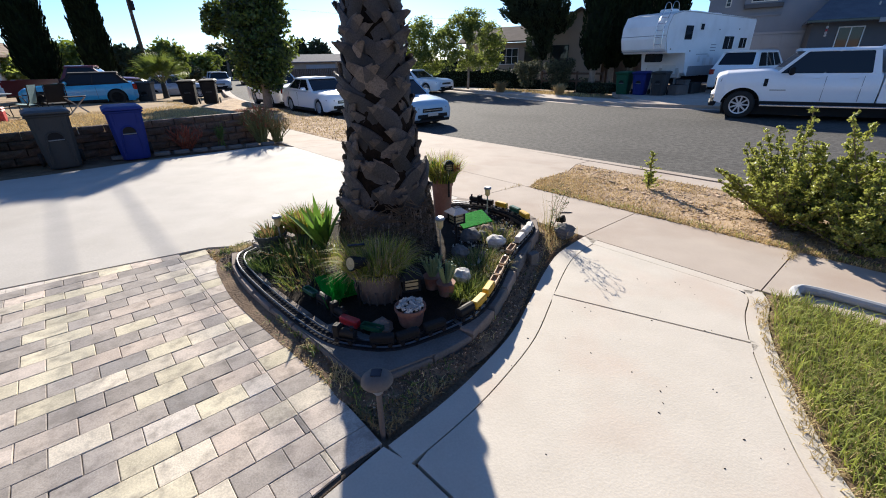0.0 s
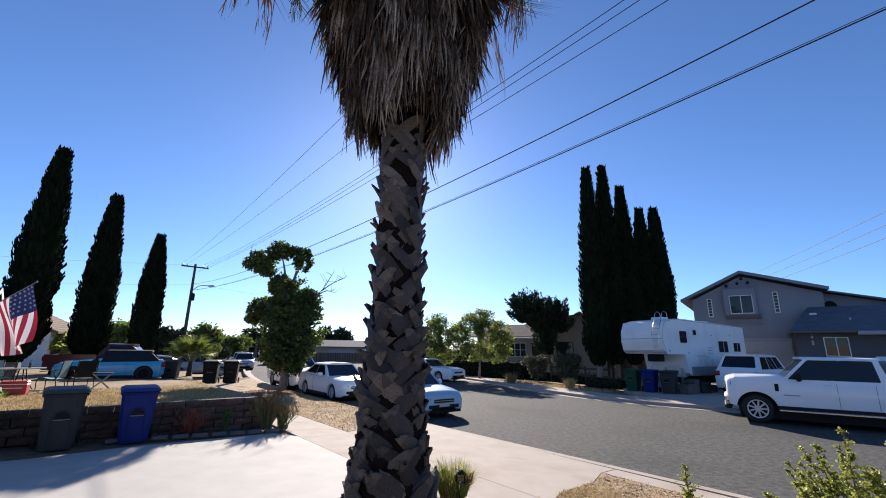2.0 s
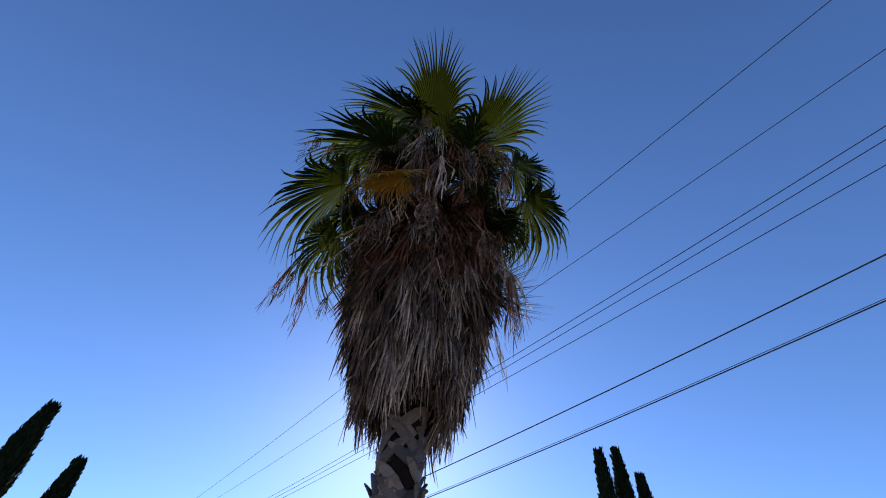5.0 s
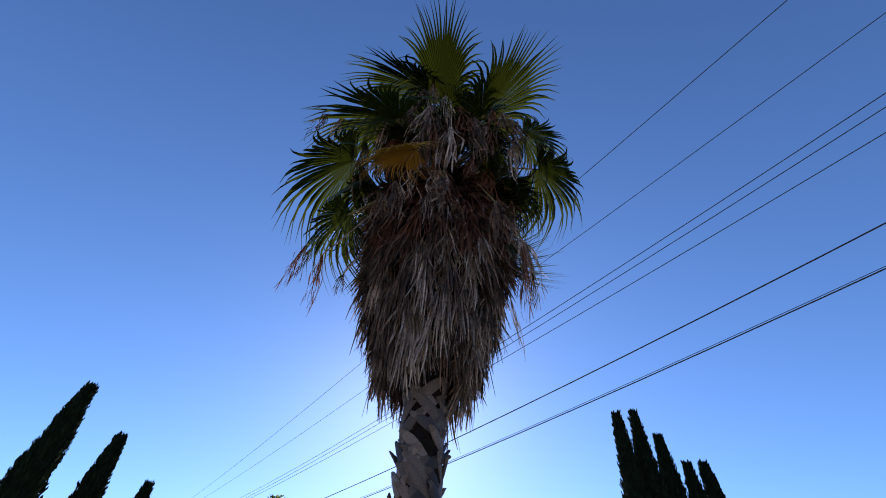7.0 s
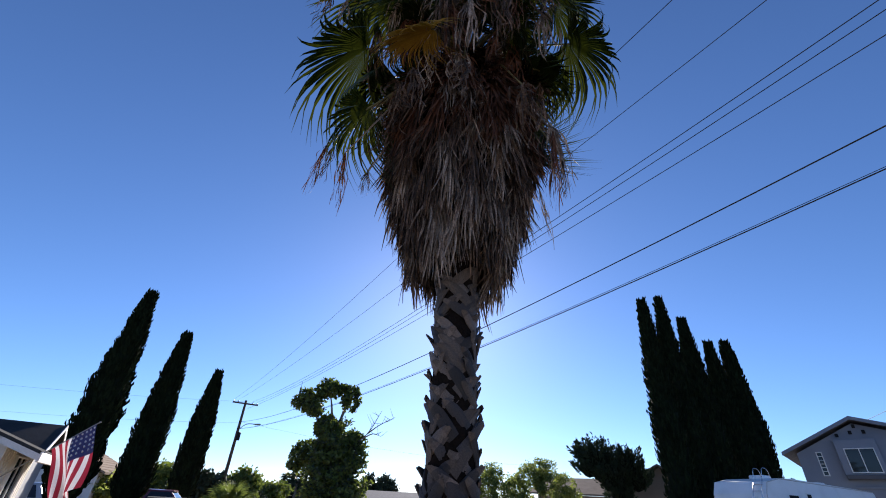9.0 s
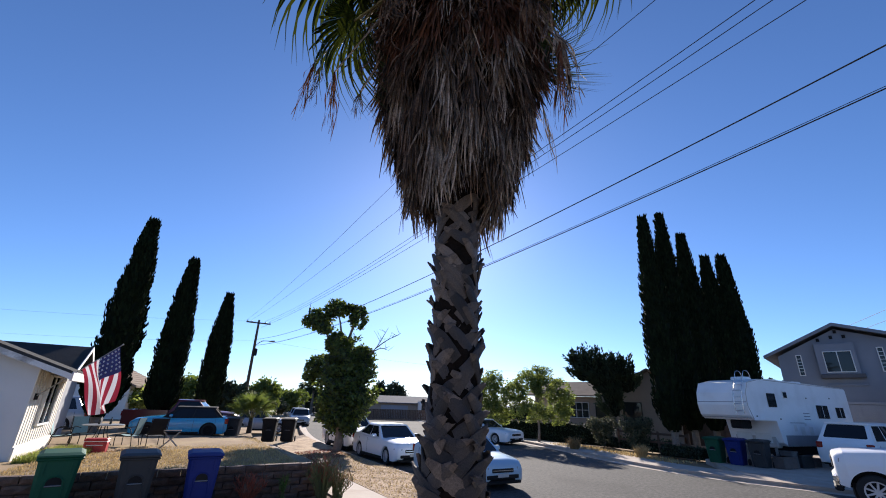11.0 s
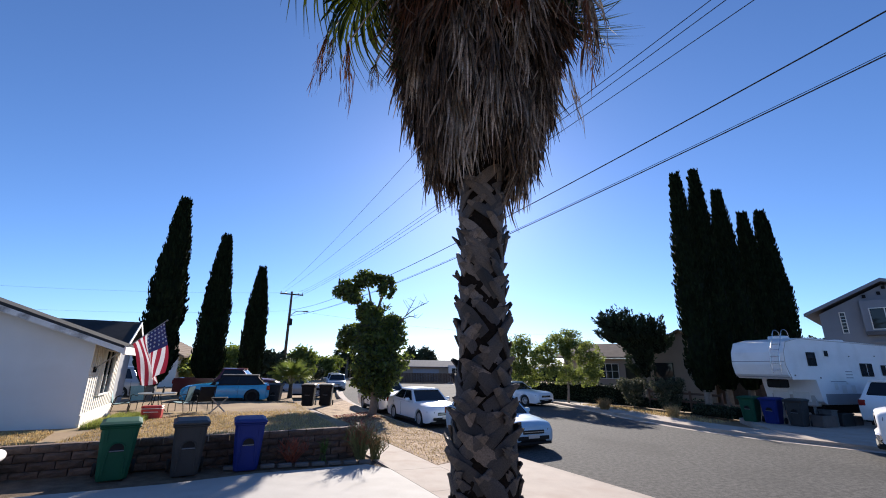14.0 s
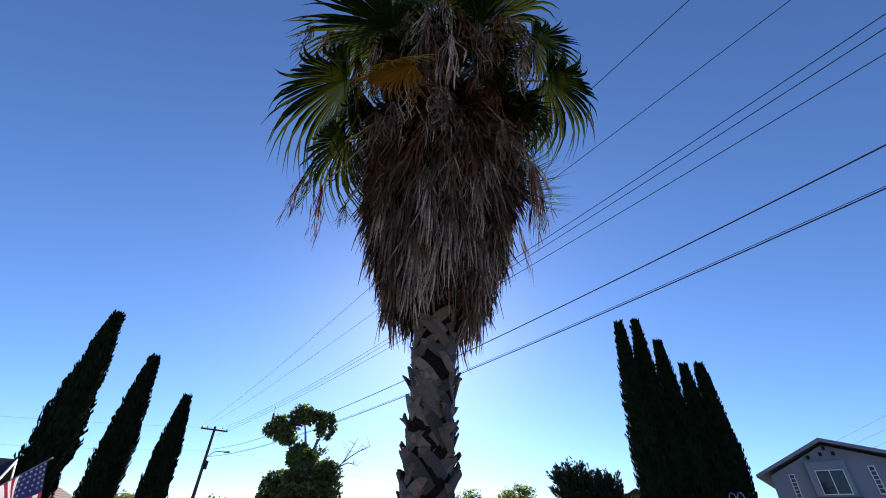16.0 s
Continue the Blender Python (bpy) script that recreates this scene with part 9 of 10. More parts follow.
# local x: away along the gable wall, local y: towards the street side is negative
FW = 4.0
g = Geo(); g.prism([(0, 0), (9.0, 0), (9.0, -FW), (0, -FW)], 0, 2.30)
g.add([(0, 0, 2.30), (9.0, 0, 2.30), (4.5, 0, 3.95), (0, -0.2, 2.30), (9.0, -0.2, 2.30), (4.5, -0.2, 3.95)], [(0, 1, 2), (5, 4, 3), (0, 2, 5, 3), (2, 1, 4, 5)]); g.obj("wall", M["stucco_white"], nh)
for a, za in ((-0.75, 2.12), (9.75, 2.12)):
    v = [(a, 0.45, za), (4.5, 0.45, 4.05), (4.5, -FW - 0.3, 4.05), (a, -FW - 0.3, za)]
    g = Geo(); g.add(v + [(x, y, z + 0.10) for x, y, z in v], [(0, 1, 2, 3), (7, 6, 5, 4), (0, 4, 5, 1), (1, 5, 6, 2), (2, 6, 7, 3), (3, 7, 4, 0)]); g.obj("roof", M["shingle_dark"], nh)
    g = Geo(); v = [(a, 0.47, za - 0.11), (4.5, 0.47, 3.90), (4.5, 0.47, 4.05), (a, 0.47, za + 0.03)]
    g.add(v + [(x, y - 0.03, z) for x, y, z in v], [(0, 1, 2, 3), (7, 6, 5, 4), (0, 4, 5, 1), (1, 5, 6, 2), (2, 6, 7, 3), (3, 7, 4, 0)]); g.obj("bargeboard", M["peeling"], nh, "weathered white bargeboard")
Geo().box(-0.78, -FW - 0.3, 1.98, -0.72, 0.45, 2.2, bev=0.01).obj("fascia", M["trimwhite"], nh)
b0 = None
for i in range(16):                       # battens of the siding on the street front
    yb = -0.02 - i * 0.255
    mm = pose(-0.012, yb, 0.42)
    if b0 is None:
        b0 = Geo().box(-0.014, -0.025, 0, 0.0, 0.025, 1.84, bev=0.004).obj("batten", M["siding"], nh, m=mm)
    else:
        again(b0, "batten", mm, nh)
Geo().box(-0.012, -FW, 0.40, -0.001, 0, 2.29).obj("siding_board", M["siding"], nh)
Geo().box(-0.05, -FW - 0.02, 0.0, -0.001, 0.02, 0.40, bev=0.01).obj("plinth", M["siding"], nh)
wn_ = window(nh, 0, 0, 1.3, 1.25, 0, 1)
wn_.matrix_basis = pose(-0.045, -2.0, 0.85, 0, 0, -90)
# set-back wing with a blue-grey wall, its dark roof's ridge across the house
g = Geo(); g.prism([(0.5, -FW - 0.01), (9, -FW - 0.01), (9, -9.7), (0.5, -9.7)], 0, 2.40); g.obj("wall", M["rv_grey"], nh)
g = Geo(); g.add([(0.5, -6.3, 2.40), (0.5, -9.7, 2.40), (0.5, -8, 3.25), (0.7, -6.3, 2.40), (0.7, -9.7, 2.40), (0.7, -8, 3.25)], [(0, 1, 2), (5, 4, 3), (0, 2, 5, 3), (2, 1, 4, 5)]); g.obj("wall", M["rv_grey"], nh)
Geo().box(0.38, -6.5, 0, 0.48, -6.4, 2.3, bev=0.01).obj("porch_post", M["trimwhite"], nh)
for yb in (-5.9, -10.1):
    v = [(0.1, yb, 2.42), (9.6, yb, 2.42), (9.6, -8, 3.42), (0.1, -8, 3.42)]
    g = Geo(); g.add(v + [(x, y, z + 0.10) for x, y, z in v], [(0, 1, 2, 3), (7, 6, 5, 4), (0, 4, 5, 1), (1, 5, 6, 2), (2, 6, 7, 3), (3, 7, 4, 0)]); g.obj("roof", M["shingle_dark"], nh)
    v = [(0.07, yb, 2.36), (0.07, -8, 3.36), (0.07, -8, 3.54), (0.07, yb, 2.54)]
    g = Geo(); g.add(v + [(x + 0.025, y, z) for x, y, z in v], [(0, 1, 2, 3), (7, 6, 5, 4), (0, 4, 5, 1), (1, 5, 6, 2), (2, 6, 7, 3), (3, 7, 4, 0)]); g.obj("rake_board", M["trimwhite"], nh)
# another roof further back
oh = thing("back_house", "pale house with a brown gable roof behind cypress trees", "house", m=place(polar(-48.5, 44)[:2], (0.9, 0.4), 0.0))
g = Geo(); g.prism([(-3, 0), (3, 0), (3, 6), (-3, 6)], 0, 2.6); g.obj("wall", M["stucco_white"], oh)
roof_pair(oh, -3.6, 3.6, 0, 4.2, 2.5, 2.5, -0.5, 6.5, M["shingle_brown"])

# flag on its pole
fl = thing("flag", "red and white striped flag with blue canton on a pole", "flag")
mount, tip = Vector((-12.43, 9.60, 1.85)), Vector((-10.35, 9.71, 3.22))
Geo().tube([mount, tip], 0.016, 8, r2=0.012).obj("flagpole", M["galv"], fl)
Geo().lathe([(0.001, -0.03), (0.03, 0), (0.001, 0.03)], 12, cap=False, m=pose(*tip)).obj("finial", M["galv"], fl)
Geo().box(-0.05, -0.05, -0.08, 0.05, 0.05, 0.08, bev=0.01, m=pose(*mount)).obj("bracket", M["black"], fl)
g = Geo()
NU, NV = 26, 22
p_top, p_bot = tip.lerp(mount, 0.03), tip.lerp(mount, 0.48)
for i in range(NU + 1):
    for j in range(NV + 1):
        u, v = i / NU, j / NV
        p = p_top.lerp(p_bot, u * (1 - 0.46 * v)) + Vector((0.02 * u, 0, -1.38 * v - 0.10 * math.sin(u * 3) * v))
        p += Vector((0.26 * v + 0.06 * math.sin(u * 7 + v * 2.5) * v, 0.16 * math.sin(u * 9.0 + v * 3.0) * v ** 0.7, 0))
        g.v.append(tuple(p))
for i in range(NU):
    for j in range(NV):
        a = i * (NV + 1) + j
        g.f.append((a, a + 1, a + NV + 2, a + NV + 1))
        st_i = i // 2
        g.s.append(2 if i < 14 and j < NV * 0.42 else (0 if st_i % 2 == 0 else 1))
cloth = g.obj("flag_cloth", [M["flag_red"], M["flag_white"], M["flag_blue"]], fl)
g = Geo()
for i in range(6):
    for j in range(5):
        u, v = (i + 0.5) / 6 * 14 / 26, (j + 0.5) / 5 * 0.40
        p = p_top.lerp(p_bot, u * (1 - 0.46 * v)) + Vector((0.02 * u, 0, -1.38 * v - 0.10 * math.sin(u * 3) * v)) + Vector((0.26 * v + 0.06 * math.sin(u * 7 + v * 2.5) * v, 0.16 * math.sin(u * 9.0 + v * 3.0) * v ** 0.7, 0))
        g.box(-0.022, -0.008, -0.022, 0.022, 0.008, 0.022, m=pose(*p) @ pose(0, 0, 0, 0, 45, 0))
tagged(g.obj("canton_marks", M["flag_white"], cloth), kind="stuff")


# ---------- fifth-wheel trailer ----------
rv = thing("travel_trailer", "white fifth-wheel travel trailer parked beside a driveway", "trailer", m=pose(10.55, 22.15, -0.25, 0, 0, 32))
prof = [(0.35, 1.95), (0.12, 2.15), (0.0, 2.6), (0.05, 3.15), (0.30, 3.62), (1.2, 3.80), (2.2, 3.82), (8.2, 3.62), (8.3, 3.5), (8.3, 0.85), (2.35, 0.85), (2.1, 1.0), (1.9, 1.95)]
n = len(prof)
g = Geo()
g.add([(x, 0, z) for x, z in prof] + [(x, 2.45, z) for x, z in prof], [tuple(range(n))[::-1], tuple(range(n, 2 * n))] + [((i + 1) % n, i, n + i, n + (i + 1) % n) for i in range(n)])
shell = g.obj("shell", M["rv_white"], rv)
Geo().box(2.35, -0.012, 0.86, 8.3, 0.0, 1.32).obj("skirt_panel", M["rv_grey"], rv, "grey lower side panel")
Geo().box(2.05, 0.25, 0.75, 2.40, 2.2, 1.9, bev=0.05).obj("front_locker", M["toy_white"], rv, "cream front storage locker")
for y in (0.45, 1.35):
    Geo().box(2.02, y, 0.95, 2.06, y + 0.75, 1.75, bev=0.02).obj("locker_door", M["trimwhite"], rv)
Geo().box(0.8, 0.9, 1.55, 1.5, 1.5, 1.94, bev=0.05).obj("hitch", M["black"], rv)
for x, z, w, h in ((1.55, 2.55, 0.62, 0.62), (2.75, 2.95, 0.38, 0.36), (5.3, 2.1, 0.95, 0.62), (6.95, 2.15, 0.70, 0.5)):
    e = new("window"); e.parent = rv
    Geo().box(x, -0.03, z, x + w, -0.004, z + h, bev=0.02).obj("window_frame", M["black"] if w > 0.5 else M["trimwhite"], e)
    Geo().box(x + 0.05, -0.036, z + 0.05, x + w - 0.05, -0.03, z + h - 0.05).obj("pane", M["window"], e)
    if w > 0.65:
        Geo().box(x + w / 2 - 0.015, -0.04, z + 0.03, x + w / 2 + 0.015, -0.03, z + h - 0.03).obj("divider", M["trimwhite"], e)
for x, z, w, h in ((3.1, 1.5, 0.22, 0.3), (4.0, 1.75, 0.12, 0.12), (3.6, 1.35, 0.3, 0.35), (4.3, 1.35, 0.28, 0.35), (6.2, 1.6, 0.16, 0.1)):
    Geo().box(x, -0.022, z, x + w, -0.002, z + h, bev=0.008).obj("hatch", M["trimwhite"], rv)
# nose mouldings, corner strips, marker lamps, louvres
for z in (2.03, 2.72):
    xa = 0.16 if z < 2.2 else 0.015
    Geo().box(xa - 0.02, 0.0, z, xa + 0.02, 2.45, z + 0.03, bev=0.006).obj("moulding", M["rv_grey"], rv)
Geo().tube([(0.30, -0.004, 2.0), (0.03, -0.004, 2.6), (0.08, -0.004, 3.15), (0.32, -0.004, 3.60), (1.2, -0.004, 3.78), (8.2, -0.004, 3.60)], 0.018, 6).obj("corner_strip", M["toy_white"], rv)
for x, z in ((0.5, 2.1), (2.2, 2.0), (4.6, 3.0), (6.6, 3.05)):
    Geo().box(x, -0.02, z, x + 0.08, -0.002, z + 0.06, bev=0.01).obj("marker_lamp", M["black"], rv)
for k in range(3):
    Geo().box(4.1, -0.018, 2.02 + 0.14 * k, 4.6, -0.002, 2.06 + 0.14 * k, bev=0.006).obj("louvre", M["rv_grey"], rv)
Geo().box(2.9, -0.014, 1.86, 4.0, -0.002, 1.89).obj("side_moulding", M["rv_grey"], rv)
# ladder on the nose face
lad = new("ladder"); lad.parent = rv
for y in (0.12, 0.50):
    Geo().tube(smooth_line([(-0.08, y, 2.2), (-0.10, y, 2.7), (-0.02, y, 3.2), (0.25, y, 3.7), (0.42, y, 4.12), (0.75, y, 4.12), (0.85, y, 3.82)], 3), 0.016, 6).obj("ladder_rail", M["chrome"], lad)
for k in range(5):
    x, z = [(-0.10, 2.35), (-0.10, 2.65), (-0.06, 2.95), (0.03, 3.25), (0.17, 3.5)][k]
    Geo().tube([(x, 0.12, z), (x, 0.50, z)], 0.013, 6).obj("rung", M["chrome"], lad)
for i, (x, w) in enumerate(((1.6, 0.6), (3.6, 0.45), (5.6, 0.7))):
    Geo().box(x, 0.9, 3.74, x + w, 1.6, 3.98 - 0.03 * i, bev=0.05).obj("roof_unit", M["rv_white"], rv)
for x in (5.4, 6.3):
    for y, s in ((0.12, -1), (2.33, 1)):
        wheel(rv, x, y, 0.38, 0.22, s, "galv", 6)
Geo().box(2.4, 0.2, 0.45, 8.2, 2.25, 0.86).obj("chassis", M["black"], rv)
for x in (2.2, 2.3):
    for y in (0.5, 1.9):
        Geo().tube([(x, y, 0.0), (x, y, 0.9)], 0.04, 6).obj("jack_leg", M["galv"], rv)
# clutter under the trailer's flank
for x, y, w, h, m_ in ((11.5, 22.0, 0.9, 0.5, "greypot"), (12.6, 22.75, 0.8, 0.55, "bin_grey"), (13.3, 23.3, 0.5, 0.4, "greypot"), (11.9, 22.35, 0.4, 0.7, "edge_grey")):
    g = Geo(); g.box(-w / 2, -0.25, 0, w / 2, 0.25, h, bev=0.03); g.box(-w / 2 - 0.02, -0.27, h - 0.06, w / 2 + 0.02, 0.27, h, bev=0.015)
    tagged(g.obj("storage_tub", M[m_], m=pose(x, y, -0.22, 0, 0, 32)), "dull grey storage tub beside the trailer", "storage box", "tubs beside the trailer")
# far pavement and driveway in front of the trailer
inner_f = offset([p for p in far_gutter if 5 < p[1] < 40], -0.17)
outer_f = offset([p for p in far_gutter if 5 < p[1] < 40], -1.7)
g = Geo(); g.band(inner_f, outer_f, -0.45, -0.2); tagged(g.obj("pavement", M["sidewalk"]), "dusty tan pavement across the street", "pavement", kind="structure")
g = Geo(); g.prism([(8.7, 19.95), (13.5, 16.6), (24, 27.5), (19.5, 34), (9.3, 24.6)], -0.45, -0.192)
tagged(g.obj("far_driveway", M["sidewalk"]), "wide grey concrete driveway across the street", "driveway", kind="structure")
blades("verge_grass", scatter([(2.2, 29.8), (4.8, 25.4), (7.0, 21.8), (8.2, 22.6), (6.0, 26.5), (3.6, 30.4)], 1600, 0.0, 48), 0.03, 0.16, 0.02, M["straw"], "dry straw on the far verge", 1.0, lambda x, y: -0.21)
# low dark fence below the cypress trees
lf = thing("low_fence", "low dark rail fence under the cypress trees", "fence", m=pose(9.4, 26.6, -0.3, 0, 0, 130))
for k in range(6):
    Geo().box(k * 0.9 - 0.05, -0.05, 0, k * 0.9 + 0.05, 0.05, 1.15, bev=0.01).obj("post", M["fence"], lf)
for z in (0.5, 0.95):
    Geo().box(0, -0.02, z, 4.5, 0.02, z + 0.12, bev=0.01).obj("rail", M["fence"], lf)

bf = thing("board_fence", "dark brown board fence behind the cypress trees", "fence", m=place((10.6, 38.2), (0.83, -0.56), -0.35))
b0 = None
for i in range(46):
    mm = pose(i * 0.19, 0.026 * (i % 2), 0, 0, 0, 0) @ Matrix.Diagonal((1, 1, 1 + 0.012 * math.sin(i * 5.3), 1))
    if b0 is None:
        b0 = Geo().box(0, 0, 0, 0.195, 0.022, 2.15, bev=0.004).obj("board", M["fence"], bf, m=mm)
    else:
        again(b0, "board", mm, bf)
for z in (0.4, 1.7):
    Geo().box(0, 0.05, z, 8.7, 0.10, z + 0.09, bev=0.01).obj("rail", M["fence"], bf)

# ---------- neighbour's yard: furniture ----------
def patio_chair(x, y, a, cloth_m, label):
    e = thing("patio_chair", label, "chair", "patio chairs", m=pose(x, y, nyard(x, y), 0, 0, a))
    for s in (-1, 1):
        Geo().tube(smooth_line([(0.26, s * 0.27, 0.0), (0.24, s * 0.27, 0.40), (-0.22, s * 0.27, 0.38), (-0.34, s * 0.27, 0.95)], 4), 0.014, 6).obj("side_frame", M["black"], e)
        Geo().tube(smooth_line([(-0.28, s * 0.27, 0.0), (-0.20, s * 0.27, 0.40), (-0.1, s * 0.29, 0.62), (0.24, s * 0.29, 0.60)], 4), 0.014, 6).obj("armrest", M["black"], e)
    g = Geo(); g.add([(0.25, -0.25, 0.40), (0.25, 0.25, 0.40), (-0.22, 0.25, 0.36), (-0.22, -0.25, 0.36), (0.25, -0.25, 0.385), (0.25, 0.25, 0.385), (-0.22, 0.25, 0.345), (-0.22, -0.25, 0.345)], [(0, 1, 2, 3), (7, 6, 5, 4), (0, 4, 5, 1), (2, 6, 7, 3)]); g.obj("seat", cloth_m, e)
    g = Geo(); g.add([(-0.22, -0.25, 0.40), (-0.22, 0.25, 0.40), (-0.34, 0.25, 0.94), (-0.34, -0.25, 0.94), (-0.235, -0.25, 0.40), (-0.235, 0.25, 0.40), (-0.355, 0.25, 0.94), (-0.355, -0.25, 0.94)], [(0, 1, 2, 3), (7, 6, 5, 4), (0, 4, 5, 1), (2, 6, 7, 3)]); g.obj("backrest", cloth_m, e)
    return e


tb = thing("patio_table", "round glass patio table with black legs", "table", m=pose(-14.1, 13.45, nyard(-14.1, 13.45)))
Geo().lathe([(0.58, 0.69), (0.60, 0.70), (0.60, 0.715), (0.58, 0.72)], 28).obj("tabletop", M["headlamp"], tb, "pale glass tabletop")
for i in range(4):
    a = math.pi / 2 * i + 0.4
    Geo().tube(smooth_line([(0.12 * math.cos(a), 0.12 * math.sin(a), 0.68), (0.2 * math.cos(a), 0.2 * math.sin(a), 0.35), (0.42 * math.cos(a), 0.42 * math.sin(a), 0.0)], 3), 0.016, 6).obj("leg", M["black"], tb)
for x, y, z in ((-14.2, 13.35, 0.0), (-13.95, 13.55, 0.0)):
    g = Geo().lathe([(0.035, 0), (0.035, 0.14), (0.012, 0.19), (0.012, 0.24)], 10)
    tagged(g.obj("bottle", M["bin_grey"], m=pose(x, y, nyard(-14.1, 13.45) + 0.72)), "small dark bottle on the patio table", "bottle")
patio_chair(-14.9, 12.75, 45, M["teal_cloth"], "teal sling patio chair with a black frame")
patio_chair(-13.3, 13.75, 200, M["teal_cloth"], "teal sling patio chair by the table")
patio_chair(-15.3, 13.9, -10, M["teal_cloth"], "teal sling patio chair beside the house")
patio_chair(-12.7, 14.2, 150, M["black"], "black folding patio chair facing the yard")
fs = thing("folding_stool", "small folding stool with crossed pale legs", "stool", m=pose(-12.0, 14.2, nyard(-12, 14.2), 0, 0, 40))
Geo().box(-0.28, -0.2, 0.52, 0.28, 0.2, 0.55, bev=0.01).obj("seat", M["black"], fs)
for y in (-0.18, 0.18):
    Geo().tube([(-0.26, y, 0), (0.26, y, 0.52)], 0.014, 6).obj("leg", M["galv"], fs)
    Geo().tube([(0.26, y, 0), (-0.26, y, 0.52)], 0.014, 6).obj("leg", M["galv"], fs)
co = thing("cooler", "red cooler with a white lid rim on the dry grass", "cooler", m=pose(-12.4, 11.75, nyard(-12.4, 11.75), 0, 0, 35))
Geo().box(-0.28, -0.18, 0, 0.28, 0.18, 0.32, bev=0.025).obj("body", M["cooler_red"], co)
Geo().box(-0.29, -0.19, 0.325, 0.29, 0.19, 0.40, bev=0.03).obj("lid", M["cooler_red"], co)
Geo().box(-0.285, -0.185, 0.31, 0.285, 0.185, 0.33, bev=0.004).obj("rim", M["trimwhite"], co)
Geo().tube([(-0.2, -0.2, 0.22), (0.2, -0.2, 0.22)], 0.012, 6).obj("handle", M["trimwhite"], co)
# dry grass on the raised yard, greener by the house
yz = [(-6.2, 9.3), (-5.3, 10.8), (-9.0, 15.6), (-13.0, 14.0), (-12.3, 10.4), (-9.4, 6.6)]
blades("yard_grass", scatter(yz, 21000, -0.25, 51), 0.02, 0.10, 0.008, M["straw"], "dry yellow grass on the raised yard", 1.2, nyard)
blades("yard_grass", scatter([(-11.6, 8.9), (-11.0, 10.0), (-13.2, 12.6), (-14.0, 12.0)], 7000, 0.0, 52), 0.04, 0.26, 0.008, M["lawn"], "green grass along the house wall", 0.8, nyard)
blades("yard_grass", scatter([(-12.0, 15.0), (-9.2, 16.0), (-13.5, 21.5), (-16.5, 18.5)], 3000, 0.0, 53), 0.02, 0.06, 0.012, M["straw"], "short dry grass before the parked cars", 1.2, nyard)

blades("yard_grass", scatter([(-9.6, 6.5), (-11.9, 8.6), (-14.6, 6.2), (-12.3, 4.2)], 9000, -0.1, 54), 0.02, 0.12, 0.009, M["straw"], "dry straw between the house wall and the low wall", 1.2, nyard)
blades("yard_grass", scatter([(-13.0, 13.4), (-9.4, 16.0), (-12.4, 20.2), (-17.5, 16.5)], 6000, -0.1, 55), 0.02, 0.07, 0.010, M["straw"], "thin dry grass before the parked cars", 1.2, nyard)
# cushioned garden bench pushed against the low wall
gb = thing("garden_bench", "cream padded garden bench with folded teal cushions", "bench", m=pose(-9.42, 5.10, yard(-9.42, 5.10), 0, 0, math.degrees(math.atan2(-0.67, -0.74))))
Geo().box(-0.72, -0.30, 0.10, 0.72, 0.30, 0.30, bev=0.06).obj("seat", M["siding"], gb)
for x in (-0.66, 0.66):
    Geo().lathe([(0.02, -0.33), (0.09, -0.31), (0.10, -0.27), (0.10, 0.27), (0.09, 0.31), (0.02, 0.33)], 16, m=pose(x, 0, 0.38, 90, 0, 0)).obj("arm_roll", M["trimwhite"], gb, smooth=True)
    for y in (-0.22, 0.22):
        Geo().box(x - 0.03, y - 0.03, 0, x + 0.03, y + 0.03, 0.11, bev=0.008).obj("leg", M["galv"], gb)
for k in range(3):
    tagged(Geo().box(-0.62 + 0.02 * k, -0.26, 0, 0.62 - 0.03 * k, 0.26, 0.075, bev=0.03).obj("bench_cushion", M["teal_cloth"], m=gb.matrix_basis @ pose(0.0, 0.01 * k, 0.302 + 0.079 * k, 0, 0, 2 * k)), "folded pale teal cushion stacked on the bench", "cushion", "cushions on the bench")

# low bed edging at the wall foot
g = Geo()
for i in range(9):
    p = Vector((-6.3, 8.0)).lerp(Vector((-4.1, 9.65)), i / 8)
    tagged(Geo().box(-0.14, -0.06, 0, 0.14, 0.06, 0.075, bev=0.015).obj("edging_brick", M["edge_grey"], m=pose(p.x, p.y, yard(p.x, p.y) - 0.01, 0, 0, 37 + rng.uniform(-5, 5))), "grey edging brick at the foot of the wall", "brick", "edging bricks")

